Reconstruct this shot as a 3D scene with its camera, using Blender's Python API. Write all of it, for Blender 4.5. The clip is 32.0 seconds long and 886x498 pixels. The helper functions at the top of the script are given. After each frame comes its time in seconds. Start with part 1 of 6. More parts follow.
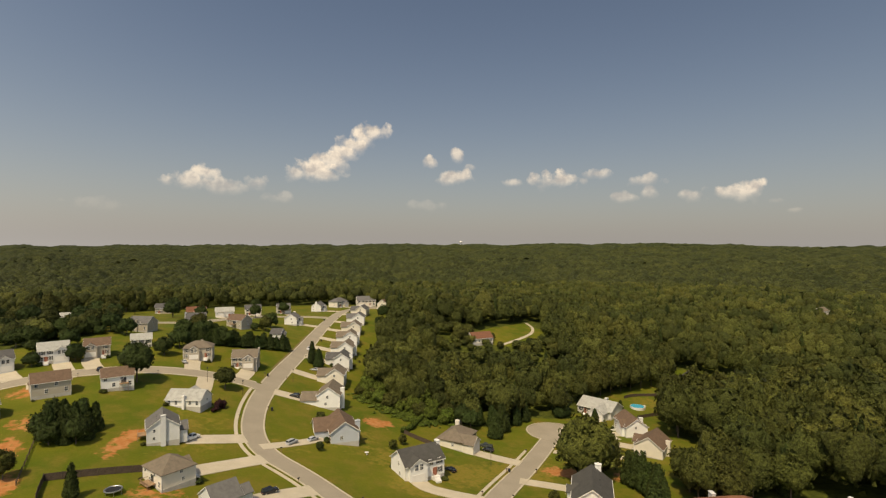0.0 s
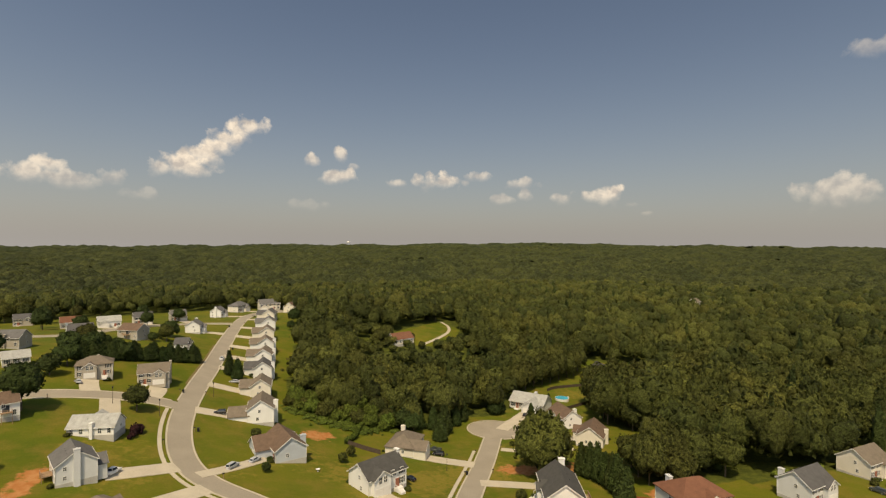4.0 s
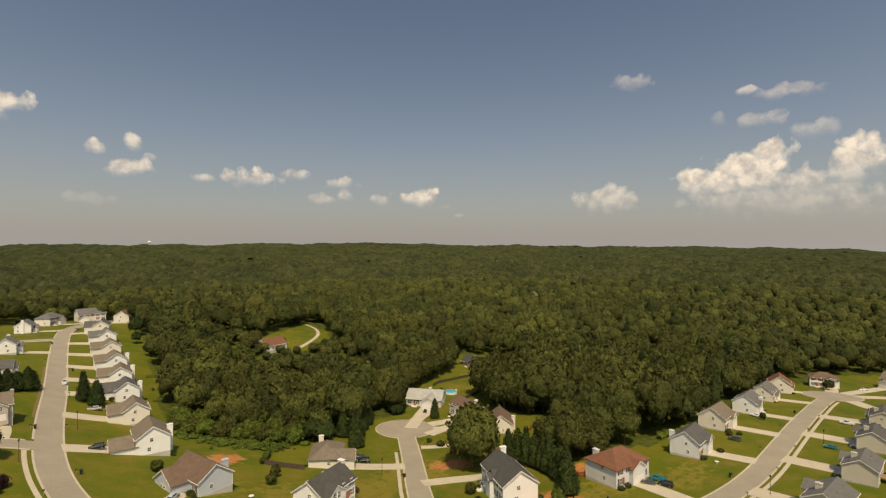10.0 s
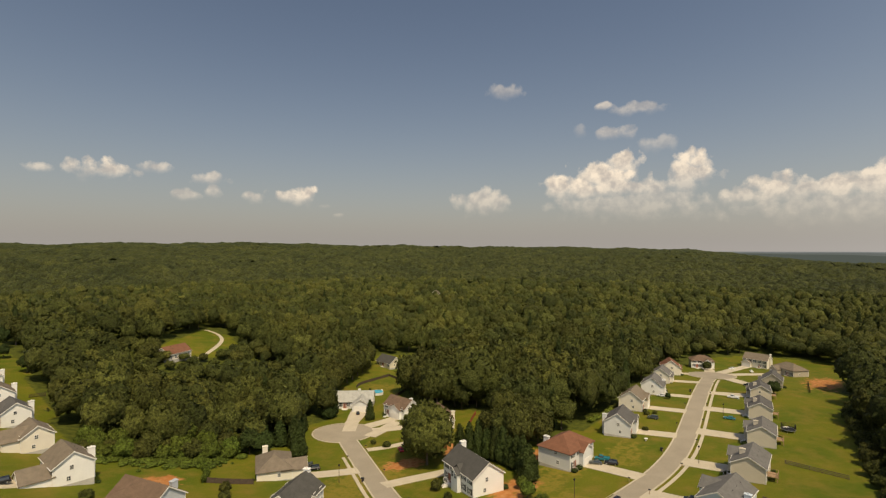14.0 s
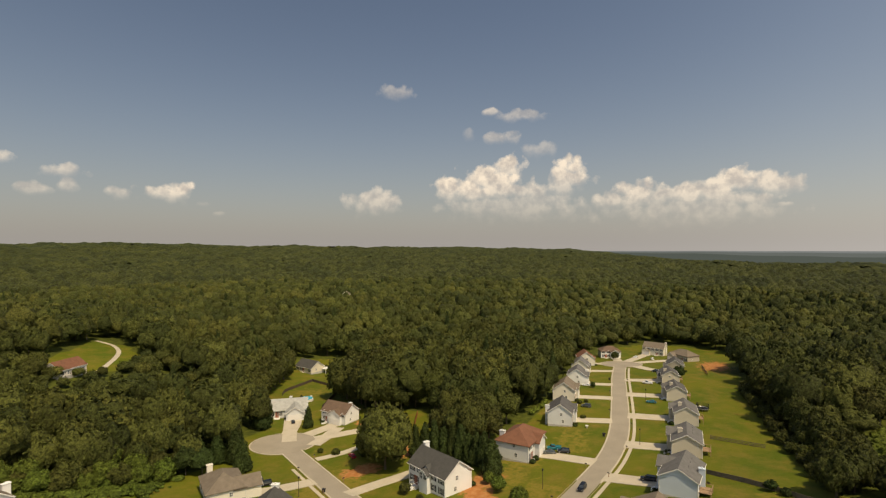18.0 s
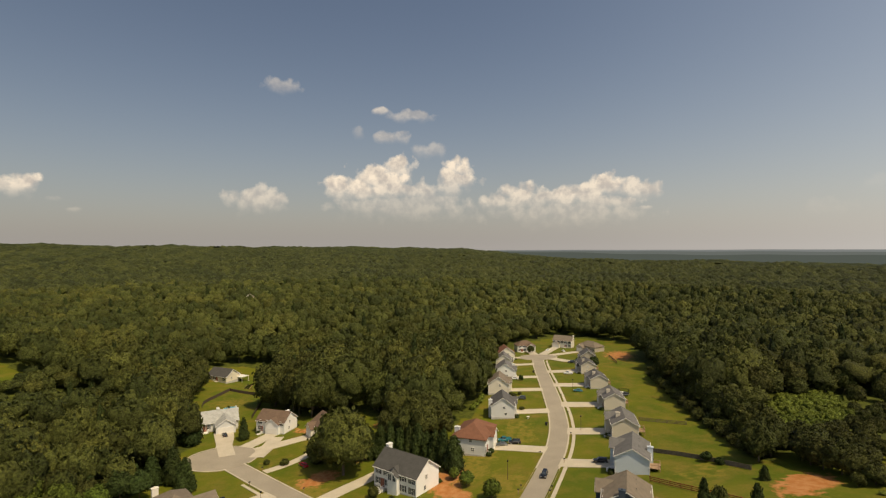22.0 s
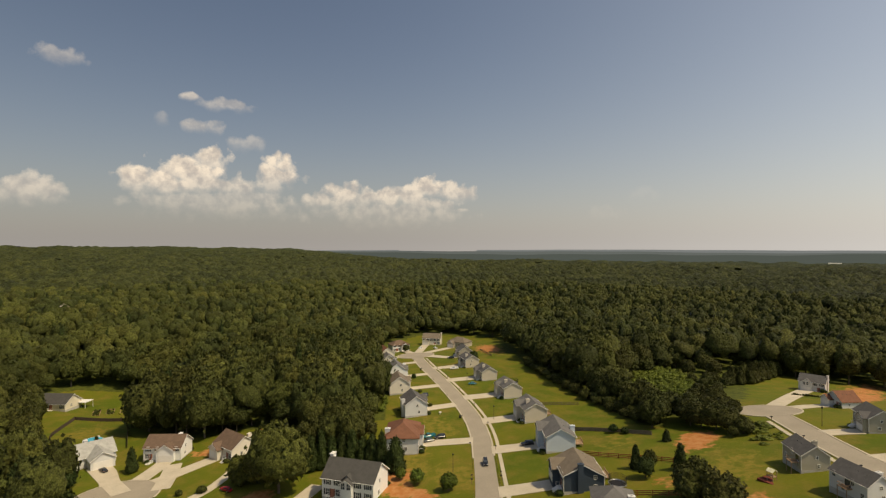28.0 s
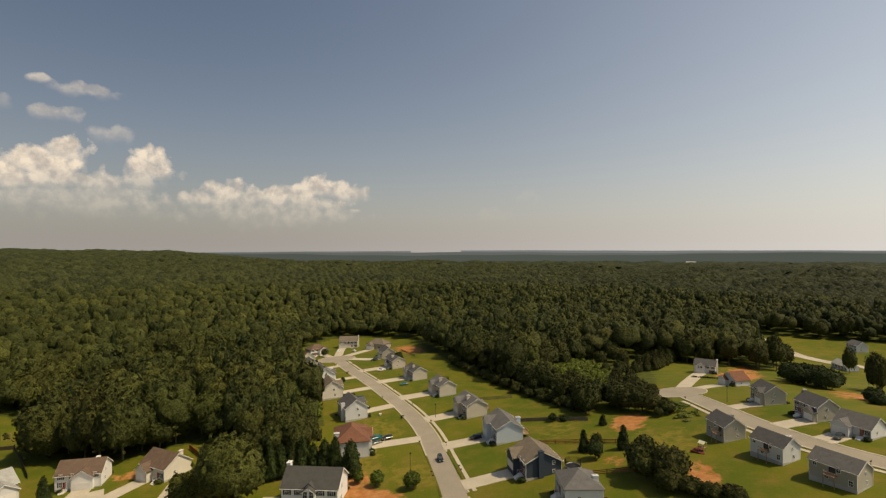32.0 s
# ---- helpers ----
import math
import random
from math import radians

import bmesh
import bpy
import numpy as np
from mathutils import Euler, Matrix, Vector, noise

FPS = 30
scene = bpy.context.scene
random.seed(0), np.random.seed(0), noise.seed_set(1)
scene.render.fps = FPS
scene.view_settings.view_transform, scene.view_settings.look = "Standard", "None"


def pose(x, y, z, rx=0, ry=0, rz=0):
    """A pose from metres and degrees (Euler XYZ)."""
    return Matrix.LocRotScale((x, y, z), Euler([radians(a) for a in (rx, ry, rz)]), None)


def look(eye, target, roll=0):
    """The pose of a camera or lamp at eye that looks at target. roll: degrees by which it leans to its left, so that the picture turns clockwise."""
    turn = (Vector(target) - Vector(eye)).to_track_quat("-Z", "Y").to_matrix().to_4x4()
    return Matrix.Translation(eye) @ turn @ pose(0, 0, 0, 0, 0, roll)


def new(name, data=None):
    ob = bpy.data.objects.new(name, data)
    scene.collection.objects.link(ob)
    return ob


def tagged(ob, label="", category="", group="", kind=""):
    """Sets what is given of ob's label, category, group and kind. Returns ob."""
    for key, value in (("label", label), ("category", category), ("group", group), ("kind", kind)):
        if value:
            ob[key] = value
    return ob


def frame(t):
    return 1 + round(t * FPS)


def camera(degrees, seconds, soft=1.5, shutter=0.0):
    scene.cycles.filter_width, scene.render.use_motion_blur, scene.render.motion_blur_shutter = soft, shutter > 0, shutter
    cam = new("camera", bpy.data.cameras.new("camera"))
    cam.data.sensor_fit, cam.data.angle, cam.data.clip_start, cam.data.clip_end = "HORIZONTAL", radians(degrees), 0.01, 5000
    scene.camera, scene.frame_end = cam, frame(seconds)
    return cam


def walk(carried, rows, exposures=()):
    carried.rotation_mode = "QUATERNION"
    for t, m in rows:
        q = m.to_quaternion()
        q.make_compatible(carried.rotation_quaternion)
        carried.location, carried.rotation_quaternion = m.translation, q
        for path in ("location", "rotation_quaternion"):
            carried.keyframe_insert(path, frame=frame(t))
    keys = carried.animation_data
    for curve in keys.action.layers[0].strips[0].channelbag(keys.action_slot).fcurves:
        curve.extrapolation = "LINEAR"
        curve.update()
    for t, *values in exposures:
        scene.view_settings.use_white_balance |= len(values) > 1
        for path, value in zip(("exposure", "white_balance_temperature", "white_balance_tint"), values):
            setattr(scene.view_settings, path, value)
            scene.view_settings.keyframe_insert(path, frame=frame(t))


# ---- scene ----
cam = camera(81.12, 32.0, 1.25)
PATH = [
    (0.0, 4.48, 9.35, 79.87, -4.68, -0.30, -0.32),
    (1.0, -1.36, 12.76, 79.52, -7.77, -0.30, -0.27),
    (2.0, -7.17, 16.15, 79.18, -10.87, -0.29, -0.22),
    (3.0, -13.09, 19.54, 78.86, -14.09, -0.26, -0.17),
    (4.0, -19.34, 22.87, 78.55, -17.39, -0.23, -0.11),
    (5.0, -25.68, 26.23, 78.25, -20.74, -0.22, -0.06),
    (6.0, -31.87, 29.67, 77.95, -24.10, -0.23, -0.02),
    (7.0, -37.68, 33.27, 77.64, -27.42, -0.24, 0.01),
    (8.0, -43.11, 37.14, 77.35, -30.60, -0.22, 0.04),
    (9.0, -48.43, 41.34, 77.06, -33.81, -0.20, 0.05),
    (10.0, -53.86, 45.88, 76.77, -37.11, -0.18, 0.03),
    (11.0, -59.22, 50.68, 76.48, -40.45, -0.15, -0.01),
    (12.0, -64.43, 55.47, 76.17, -43.80, -0.14, -0.03),
    (13.0, -69.07, 60.44, 75.85, -47.02, -0.14, -0.06),
    (14.0, -73.24, 65.74, 75.55, -50.30, -0.15, -0.06),
    (15.0, -76.64, 71.20, 75.33, -53.35, -0.14, -0.06),
    (16.0, -79.62, 76.68, 75.18, -56.29, -0.12, -0.04),
    (17.0, -82.52, 82.00, 75.08, -59.29, -0.11, 0.00),
    (18.0, -85.49, 87.19, 75.04, -62.28, -0.12, 0.06),
    (19.0, -88.42, 92.39, 75.08, -65.23, -0.13, 0.12),
    (20.0, -91.21, 97.78, 75.17, -68.16, -0.14, 0.17),
    (21.0, -93.82, 103.50, 75.32, -71.23, -0.18, 0.19),
    (22.0, -96.21, 109.55, 75.54, -74.36, -0.20, 0.18),
    (23.0, -98.35, 115.93, 75.81, -77.48, -0.19, 0.13),
    (24.0, -100.29, 122.56, 76.11, -80.58, -0.17, 0.08),
    (25.0, -102.09, 129.37, 76.38, -83.72, -0.17, 0.06),
    (26.0, -103.46, 136.28, 76.62, -87.06, -0.19, 0.06),
    (27.0, -104.39, 143.09, 76.82, -90.45, -0.22, 0.07),
    (28.0, -105.02, 149.46, 76.99, -93.59, -0.24, 0.09),
    (29.0, -105.39, 155.24, 77.13, -96.63, -0.25, 0.11),
    (30.0, -105.62, 160.70, 77.26, -99.49, -0.23, 0.14),
    (31.0, -105.59, 166.17, 77.37, -102.39, -0.20, 0.19),
    (32.0, -105.26, 171.85, 77.49, -105.44, -0.15, 0.24),
]
walk(cam, [(t, pose(x, y, z, 90 + pitch, roll, yaw)) for t, x, y, z, yaw, pitch, roll in PATH], [(0.0, 0.0, 7300, 12), (24.0, 0.0, 7300, 12), (32.0, -0.12, 7300, 12)])

# ---- light ----
SUN_FROM = Vector((-0.47, -0.88, 0.0)).normalized()
SUN_ELEV = radians(58)
sun_dir = Vector((SUN_FROM.x * math.cos(SUN_ELEV), SUN_FROM.y * math.cos(SUN_ELEV), math.sin(SUN_ELEV)))
lamp = bpy.data.lights.new("sun", "SUN")
lamp.energy, lamp.angle, lamp.color = 3.8, radians(0.55), (1.0, 0.87, 0.63)
sun = new("sun", lamp)
sun.matrix_world = look(sun_dir * 400, (0, 0, 0))

world = bpy.data.worlds.new("world")
scene.world = world
world.use_nodes = True
WN, WL = world.node_tree.nodes, world.node_tree.links
WN.clear()


def wmath(op, a, b=None, clamp=False):
    n = WN.new("ShaderNodeMath")
    n.operation, n.use_clamp = op, clamp
    for k, v in enumerate((a, b)):
        if v is None:
            continue
        if isinstance(v, (int, float)):
            n.inputs[k].default_value = v
        else:
            WL.new(v, n.inputs[k])
    return n.outputs[0]


def build_sky():
    out, bg = WN.new("ShaderNodeOutputWorld"), WN.new("ShaderNodeBackground")
    sky = WN.new("ShaderNodeTexSky")
    sky.sky_type, sky.sun_disc = "NISHITA", False
    sky.sun_elevation, sky.sun_rotation = SUN_ELEV, math.atan2(SUN_FROM.x, SUN_FROM.y)
    sky.air_density, sky.dust_density, sky.ozone_density = 1.0, 2.0, 1.0
    bg.inputs["Strength"].default_value = 0.088
    coord = WN.new("ShaderNodeTexCoord")
    sep = WN.new("ShaderNodeSeparateXYZ")
    WL.new(coord.outputs["Generated"], sep.inputs[0])
    az = wmath("MULTIPLY", wmath("ARCTAN2", sep.outputs[0], sep.outputs[1]), 57.2958)
    el = wmath("MULTIPLY", wmath("ARCSINE", sep.outputs[2]), 57.2958)
    wob = WN.new("ShaderNodeTexNoise")
    wob.inputs["Scale"].default_value, wob.inputs["Detail"].default_value, wob.inputs["Roughness"].default_value = 26.0, 7.0, 0.62
    WL.new(coord.outputs["Generated"], wob.inputs["Vector"])
    curl = WN.new("ShaderNodeTexNoise")
    curl.inputs["Scale"].default_value, curl.inputs["Detail"].default_value, curl.inputs["Roughness"].default_value = 90.0, 5.0, 0.6
    WL.new(coord.outputs["Generated"], curl.inputs["Vector"])
    cell = WN.new("ShaderNodeTexVoronoi")
    cell.feature = "SMOOTH_F1"
    cell.inputs["Scale"].default_value, cell.inputs["Detail"].default_value, cell.inputs["Smoothness"].default_value = 44.0, 0.0, 0.3
    WL.new(coord.outputs["Generated"], cell.inputs["Vector"])
    puffy = wmath("MULTIPLY", wmath("SUBTRACT", 0.60, cell.outputs["Distance"]), 0.9)
    rag = wmath("ADD", wmath("MULTIPLY", wmath("SUBTRACT", wob.outputs["Fac"], 0.5), 1.8), wmath("MULTIPLY", wmath("SUBTRACT", curl.outputs["Fac"], 0.5), 0.7))
    rag = wmath("ADD", rag, puffy)
    total = None
    for a, e, ra, re, dens in CLOUDS:
        dx = wmath("DIVIDE", wmath("SUBTRACT", az, a), ra)
        dy = wmath("DIVIDE", wmath("SUBTRACT", el, e), re)
        r = wmath("SQRT", wmath("ADD", wmath("MULTIPLY", dx, dx), wmath("MULTIPLY", dy, dy)))
        # crisp above, melting into the haze below
        m = wmath("MULTIPLY", wmath("ADD", wmath("SUBTRACT", 1.0, r), rag), wmath("ADD", wmath("MULTIPLY", dy, 0.9), 1.5), True)
        m = wmath("MULTIPLY", m, wmath("ADD", wmath("MULTIPLY", dy, 0.5), 0.85, True))
        m = wmath("MULTIPLY", m, dens ** 1.7)
        total = m if total is None else wmath("MAXIMUM", total, m)
    # billows: the side of each puff that faces up and towards the sun is bright
    shift = WN.new("ShaderNodeVectorMath")
    shift.operation = "ADD"
    WL.new(coord.outputs["Generated"], shift.inputs[0])
    shift.inputs[1].default_value = (-0.006, -0.004, 0.011)
    puffs = []
    for source in (coord.outputs["Generated"], shift.outputs[0]):
        puff = WN.new("ShaderNodeTexNoise")
        puff.inputs["Scale"].default_value, puff.inputs["Detail"].default_value, puff.inputs["Roughness"].default_value = 38.0, 4.0, 0.55
        WL.new(source, puff.inputs["Vector"])
        puffs.append(puff.outputs["Fac"])
    lobe = wmath("ADD", wmath("MULTIPLY", wmath("SUBTRACT", puffs[0], puffs[1]), 2.0), 0.55)
    ramp = WN.new("ShaderNodeValToRGB")
    ramp.color_ramp.elements[0].position, ramp.color_ramp.elements[0].color = 0.2, (6.3, 5.9, 5.5, 1)
    ramp.color_ramp.elements[1].position, ramp.color_ramp.elements[1].color = 0.75, (10.4, 9.4, 8.0, 1)
    WL.new(lobe, ramp.inputs[0])
    mix = WN.new("ShaderNodeMixRGB")
    WL.new(total, mix.inputs[0])
    haze = WN.new("ShaderNodeMixRGB")
    haze.inputs[2].default_value = (5.38, 5.28, 5.3, 1)
    WL.new(wmath("MULTIPLY", wmath("EXPONENT", wmath("DIVIDE", wmath("MAXIMUM", el, 0.0), -7.0)), 0.75), haze.inputs[0])
    # the hot hazy glow on the sun's side of the sky, and the deeper blue across from it
    flat = wmath("COSINE", wmath("SUBTRACT", wmath("MULTIPLY", az, radians(1)), math.atan2(SUN_FROM.x, SUN_FROM.y)))
    low = wmath("EXPONENT", wmath("DIVIDE", wmath("MAXIMUM", el, 0.0), -48.0))
    glow = wmath("MULTIPLY", wmath("MULTIPLY", wmath("POWER", wmath("MAXIMUM", wmath("ADD", flat, 0.75), 0.0), 2.0), low), 2.6)
    deep = wmath("SUBTRACT", 1.0, wmath("MULTIPLY", wmath("MAXIMUM", wmath("SUBTRACT", wmath("MULTIPLY", flat, -1.0), 0.35), 0.0), 0.20))
    dark = WN.new("ShaderNodeMixRGB")
    dark.blend_type, dark.inputs[0].default_value = "MULTIPLY", 1.0
    WL.new(haze.outputs[0], dark.inputs[1])
    WL.new(deep, dark.inputs[2])
    tinted, lit = WN.new("ShaderNodeMixRGB"), WN.new("ShaderNodeMixRGB")
    tinted.blend_type, lit.blend_type = "MULTIPLY", "ADD"
    tinted.inputs[0].default_value = lit.inputs[0].default_value = 1.0
    tinted.inputs[1].default_value = (0.90, 0.96, 0.99, 1)
    WL.new(glow, tinted.inputs[2])
    WL.new(sky.outputs[0], haze.inputs[1])
    WL.new(dark.outputs[0], lit.inputs[1])
    WL.new(tinted.outputs[0], lit.inputs[2])
    WL.new(lit.outputs[0], mix.inputs[1])
    WL.new(ramp.outputs[0], mix.inputs[2])
    WL.new(mix.outputs[0], bg.inputs[0])
    WL.new(bg.outputs[0], out.inputs[0])


# azimuth and height above the horizon, half widths, density
NORTH_CLOUDS = [
(-3.1, 12.2, 1.9, 1.2, 1.00), (-4.2, 11.5, 1.6, 1.2, 1.00), (-6.2, 10.0, 1.7, 1.2, 1.00), (-5.2, 10.8, 1.8, 1.3, 1.00), (-7.3, 9.1, 1.7, 1.3, 1.00), (-9.1, 7.8, 2.4, 1.2, 1.00), (-11.1, 7.6, 1.5, 0.9, 0.80), (-20.1, 7.2, 1.2, 1.2, 0.95), (-21.3, 6.3, 2.2, 1.0, 0.85),
    (-18.6, 5.9, 2.2, 0.8, 0.70), (-15.1, 6.4, 1.1, 0.8, 0.60), (-13.1, 5.0, 1.6, 0.6, 0.40), (3.3, 9.1, 1.1, 0.7, 0.85), (6.3, 9.9, 0.7, 0.8, 0.85),
    (6.0, 7.5, 2.4, 0.9, 0.90), (7.7, 8.6, 0.7, 0.4, 0.50), (3.0, 4.4, 2.0, 0.7, 0.30), (12.3, 6.9, 1.0, 0.5, 0.70), (17.0, 7.1, 2.7, 1.0, 0.90), (21.2, 7.7, 1.6, 0.6, 0.75),
]
NORTH_EAST_CLOUDS = [
    (25.9, 6.9, 1.6, 0.8, 0.70), (24.0, 5.2, 1.2, 0.6, 0.65), (26.4, 5.6, 0.9, 0.8, 0.60), (30.5, 5.3, 1.3, 0.8, 0.70), (35.2, 5.4, 1.6, 1.0, 0.95), (33.6, 5.3, 1.3, 0.7, 0.80),
    (37.5, 4.4, 0.9, 0.4, 0.40), (38.8, 3.5, 0.8, 0.3, 0.35), (-29.2, 3.7, 2.2, 0.7, 0.25), (57.1, 16.5, 1.7, 0.8, 0.50), (67.4, 14.6, 0.8, 0.4, 0.70), (70.9, 14.1, 2.2, 0.7, 0.60),
    (65.1, 12.3, 0.6, 0.8, 0.40), (68.6, 11.9, 1.9, 0.8, 0.65), (73.0, 10.5, 1.8, 1.0, 0.50), (69.4, 8.6, 1.7, 1.7, 1.00), (66.6, 7.4, 3.0, 1.8, 1.00), (63.7, 6.5, 2.8, 1.5, 1.00),
]
EAST_CLOUDS = [
    (68.4, 6.2, 2.2, 1.4, 0.90), (76.4, 8.4, 1.9, 1.4, 1.00), (76.7, 7.2, 1.8, 1.3, 0.90), (75.2, 6.4, 1.8, 1.1, 0.70), (54.5, 4.9, 2.9, 1.5, 0.70), (54.8, 5.8, 1.3, 0.7, 0.60),
    (82.0, 5.9, 2.0, 0.9, 0.85), (84.3, 4.9, 3.8, 1.3, 0.60), (88.1, 5.9, 1.8, 0.9, 0.80), (90.9, 6.0, 2.2, 1.1, 0.90), (92.7, 4.6, 2.9, 0.9, 0.70), (95.6, 4.0, 1.2, 0.3, 0.50),
    (70.0, 4.2, 8.0, 1.7, 0.52), (114.8, 5.3, 1.9, 0.9, 0.18), (110.9, 3.4, 2.2, 0.8, 0.18),
]
LOW_CLOUDS = [
    (80.5, 4.9, 2.2, 1.1, 0.75), (83.0, 5.5, 1.9, 1.4, 0.90), (88.0, 5.3, 2.5, 1.4, 0.90), (92.0, 6.3, 2.0, 1.3, 0.95), (95.0, 5.8, 2.5, 1.2, 0.85), (88.0, 3.6, 8.0, 1.7, 0.52),
    (68.0, 7.0, 2.8, 1.7, 1.00), (65.2, 6.1, 3.2, 1.3, 0.95), (71.6, 6.2, 2.8, 1.2, 0.80), (75.6, 7.4, 2.0, 1.6, 0.95), (86.2, 5.3, 2.6, 1.0, 0.80), (89.6, 5.3, 3.2, 1.2, 0.85),
]
CLOUDS = NORTH_CLOUDS + NORTH_EAST_CLOUDS + EAST_CLOUDS + LOW_CLOUDS
build_sky()


# ---- materials ----
def material(name, colour, rough=0.8, vary=0.25, scale=0.4, fine=4.0, bump=0.0, metal=0.0, second=None, per_object=0.0, spec=0.3):
    m = bpy.data.materials.new(name)
    m.use_nodes = True
    n, l = m.node_tree.nodes, m.node_tree.links
    b = n["Principled BSDF"]
    b.inputs["Roughness"].default_value, b.inputs["Metallic"].default_value = rough, metal
    b.inputs["Specular IOR Level"].default_value = spec
    co = n.new("ShaderNodeTexCoord")
    big, small = n.new("ShaderNodeTexNoise"), n.new("ShaderNodeTexNoise")
    for t, s in ((big, scale), (small, fine)):
        t.inputs["Scale"].default_value, t.inputs["Detail"].default_value = s, 5.0
        l.new(co.outputs["Object"], t.inputs["Vector"])
    mixn = n.new("ShaderNodeMath")
    mixn.operation = "ADD"
    l.new(big.outputs["Fac"], mixn.inputs[0])
    l.new(small.outputs["Fac"], mixn.inputs[1])
    ramp = n.new("ShaderNodeMapRange")
    ramp.inputs["From Min"].default_value, ramp.inputs["From Max"].default_value = 0.7, 1.3
    l.new(mixn.outputs[0], ramp.inputs["Value"])
    mix = n.new("ShaderNodeMixRGB")
    lo = tuple(c * (1 - vary) for c in colour)
    hi = second or tuple(min(1, c * (1 + vary)) for c in colour)
    mix.inputs[1].default_value, mix.inputs[2].default_value = (*lo, 1), (*hi, 1)
    l.new(ramp.outputs[0], mix.inputs[0])
    col = mix.outputs[0]
    if per_object:
        info, hsv = n.new("ShaderNodeObjectInfo"), n.new("ShaderNodeHueSaturation")
        mr = n.new("ShaderNodeMapRange")
        mr.inputs["To Min"].default_value, mr.inputs["To Max"].default_value = 1 - per_object, 1 + per_object
        l.new(info.outputs["Random"], mr.inputs["Value"])
        l.new(mr.outputs[0], hsv.inputs["Value"])
        l.new(col, hsv.inputs["Color"])
        col = hsv.outputs[0]
    l.new(col, b.inputs["Base Color"])
    if bump:
        bp = n.new("ShaderNodeBump")
        bp.inputs["Strength"].default_value, bp.inputs["Distance"].default_value = bump, 0.05
        l.new(small.outputs["Fac"], bp.inputs["Height"])
        l.new(bp.outputs[0], b.inputs["Normal"])
    return m


def leaf_material(name, colour, second, vary=0.14, gap_shade=1.0, coarse=0.5, fine=1.2):
    """Leaves differ by tree (tone and object), by patch of wood and by leaf clump, with gap shade painted in, and let a
    little light through.
    """
    m = bpy.data.materials.new(name)
    m.use_nodes = True
    n, l = m.node_tree.nodes, m.node_tree.links
    b = n["Principled BSDF"]
    b.inputs["Roughness"].default_value, b.inputs["Specular IOR Level"].default_value = 0.65, 0.12
    b.inputs["Diffuse Roughness"].default_value = 0.8
    geo, info = n.new("ShaderNodeNewGeometry"), n.new("ShaderNodeObjectInfo")

    def noise_tex(s, d, r=0.55):
        t = n.new("ShaderNodeTexNoise")
        t.inputs["Scale"].default_value, t.inputs["Detail"].default_value, t.inputs["Roughness"].default_value = s, d, r
        l.new(geo.outputs["Position"], t.inputs["Vector"])
        return t.outputs["Fac"]

    def span(v, a, c, lo, hi):
        t = n.new("ShaderNodeMapRange")
        for key, q in (("From Min", a), ("From Max", c), ("To Min", lo), ("To Max", hi)):
            t.inputs[key].default_value = q
        l.new(v, t.inputs["Value"])
        return t.outputs[0]

    def join(a, c, op="MULTIPLY"):
        t = n.new("ShaderNodeMath")
        t.operation = op
        for k, q in ((0, a), (1, c)):
            if isinstance(q, float):
                t.inputs[k].default_value = q
            else:
                l.new(q, t.inputs[k])
        return t.outputs[0]

    mix = n.new("ShaderNodeMixRGB")
    mix.inputs[1].default_value, mix.inputs[2].default_value = (*colour, 1), (*second, 1)
    tone = n.new("ShaderNodeAttribute")
    tone.attribute_name = "tone"
    pick = join(span(noise_tex(0.018, 3.0), 0.36, 0.64, -0.2, 0.6), span(tone.outputs["Fac"], -1.0, 1.0, -0.1, 0.6), "ADD")
    l.new(pick, mix.inputs[0])
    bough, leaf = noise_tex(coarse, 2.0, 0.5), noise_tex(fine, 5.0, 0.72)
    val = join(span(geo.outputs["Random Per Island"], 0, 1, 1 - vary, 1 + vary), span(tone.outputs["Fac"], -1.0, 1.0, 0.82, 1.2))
    # hollows of the bump go darker: leaf-gap shade put into the colour
    val = join(val, span(leaf, 0.36, 0.64, 1 - 0.55 * gap_shade, 1 + 0.40 * gap_shade))
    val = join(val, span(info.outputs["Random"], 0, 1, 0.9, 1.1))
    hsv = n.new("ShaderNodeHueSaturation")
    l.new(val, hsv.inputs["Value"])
    l.new(span(info.outputs["Random"], 0, 1, 0.49, 0.51), hsv.inputs["Hue"])
    l.new(mix.outputs[0], hsv.inputs["Color"])
    l.new(hsv.outputs[0], b.inputs["Base Color"])
    height = join(bough, join(leaf, 0.7), "ADD")
    bp = n.new("ShaderNodeBump")
    bp.inputs["Strength"].default_value, bp.inputs["Distance"].default_value = 0.9, 0.8 / coarse
    l.new(height, bp.inputs["Height"])
    l.new(bp.outputs[0], b.inputs["Normal"])
    tr, ms = n.new("ShaderNodeBsdfTranslucent"), n.new("ShaderNodeMixShader")
    l.new(hsv.outputs[0], tr.inputs["Color"])
    ms.inputs[0].default_value = 0.05
    l.new(b.outputs[0], ms.inputs[1])
    l.new(tr.outputs[0], ms.inputs[2])
    l.new(ms.outputs[0], n["Material Output"].inputs["Surface"])
    return m


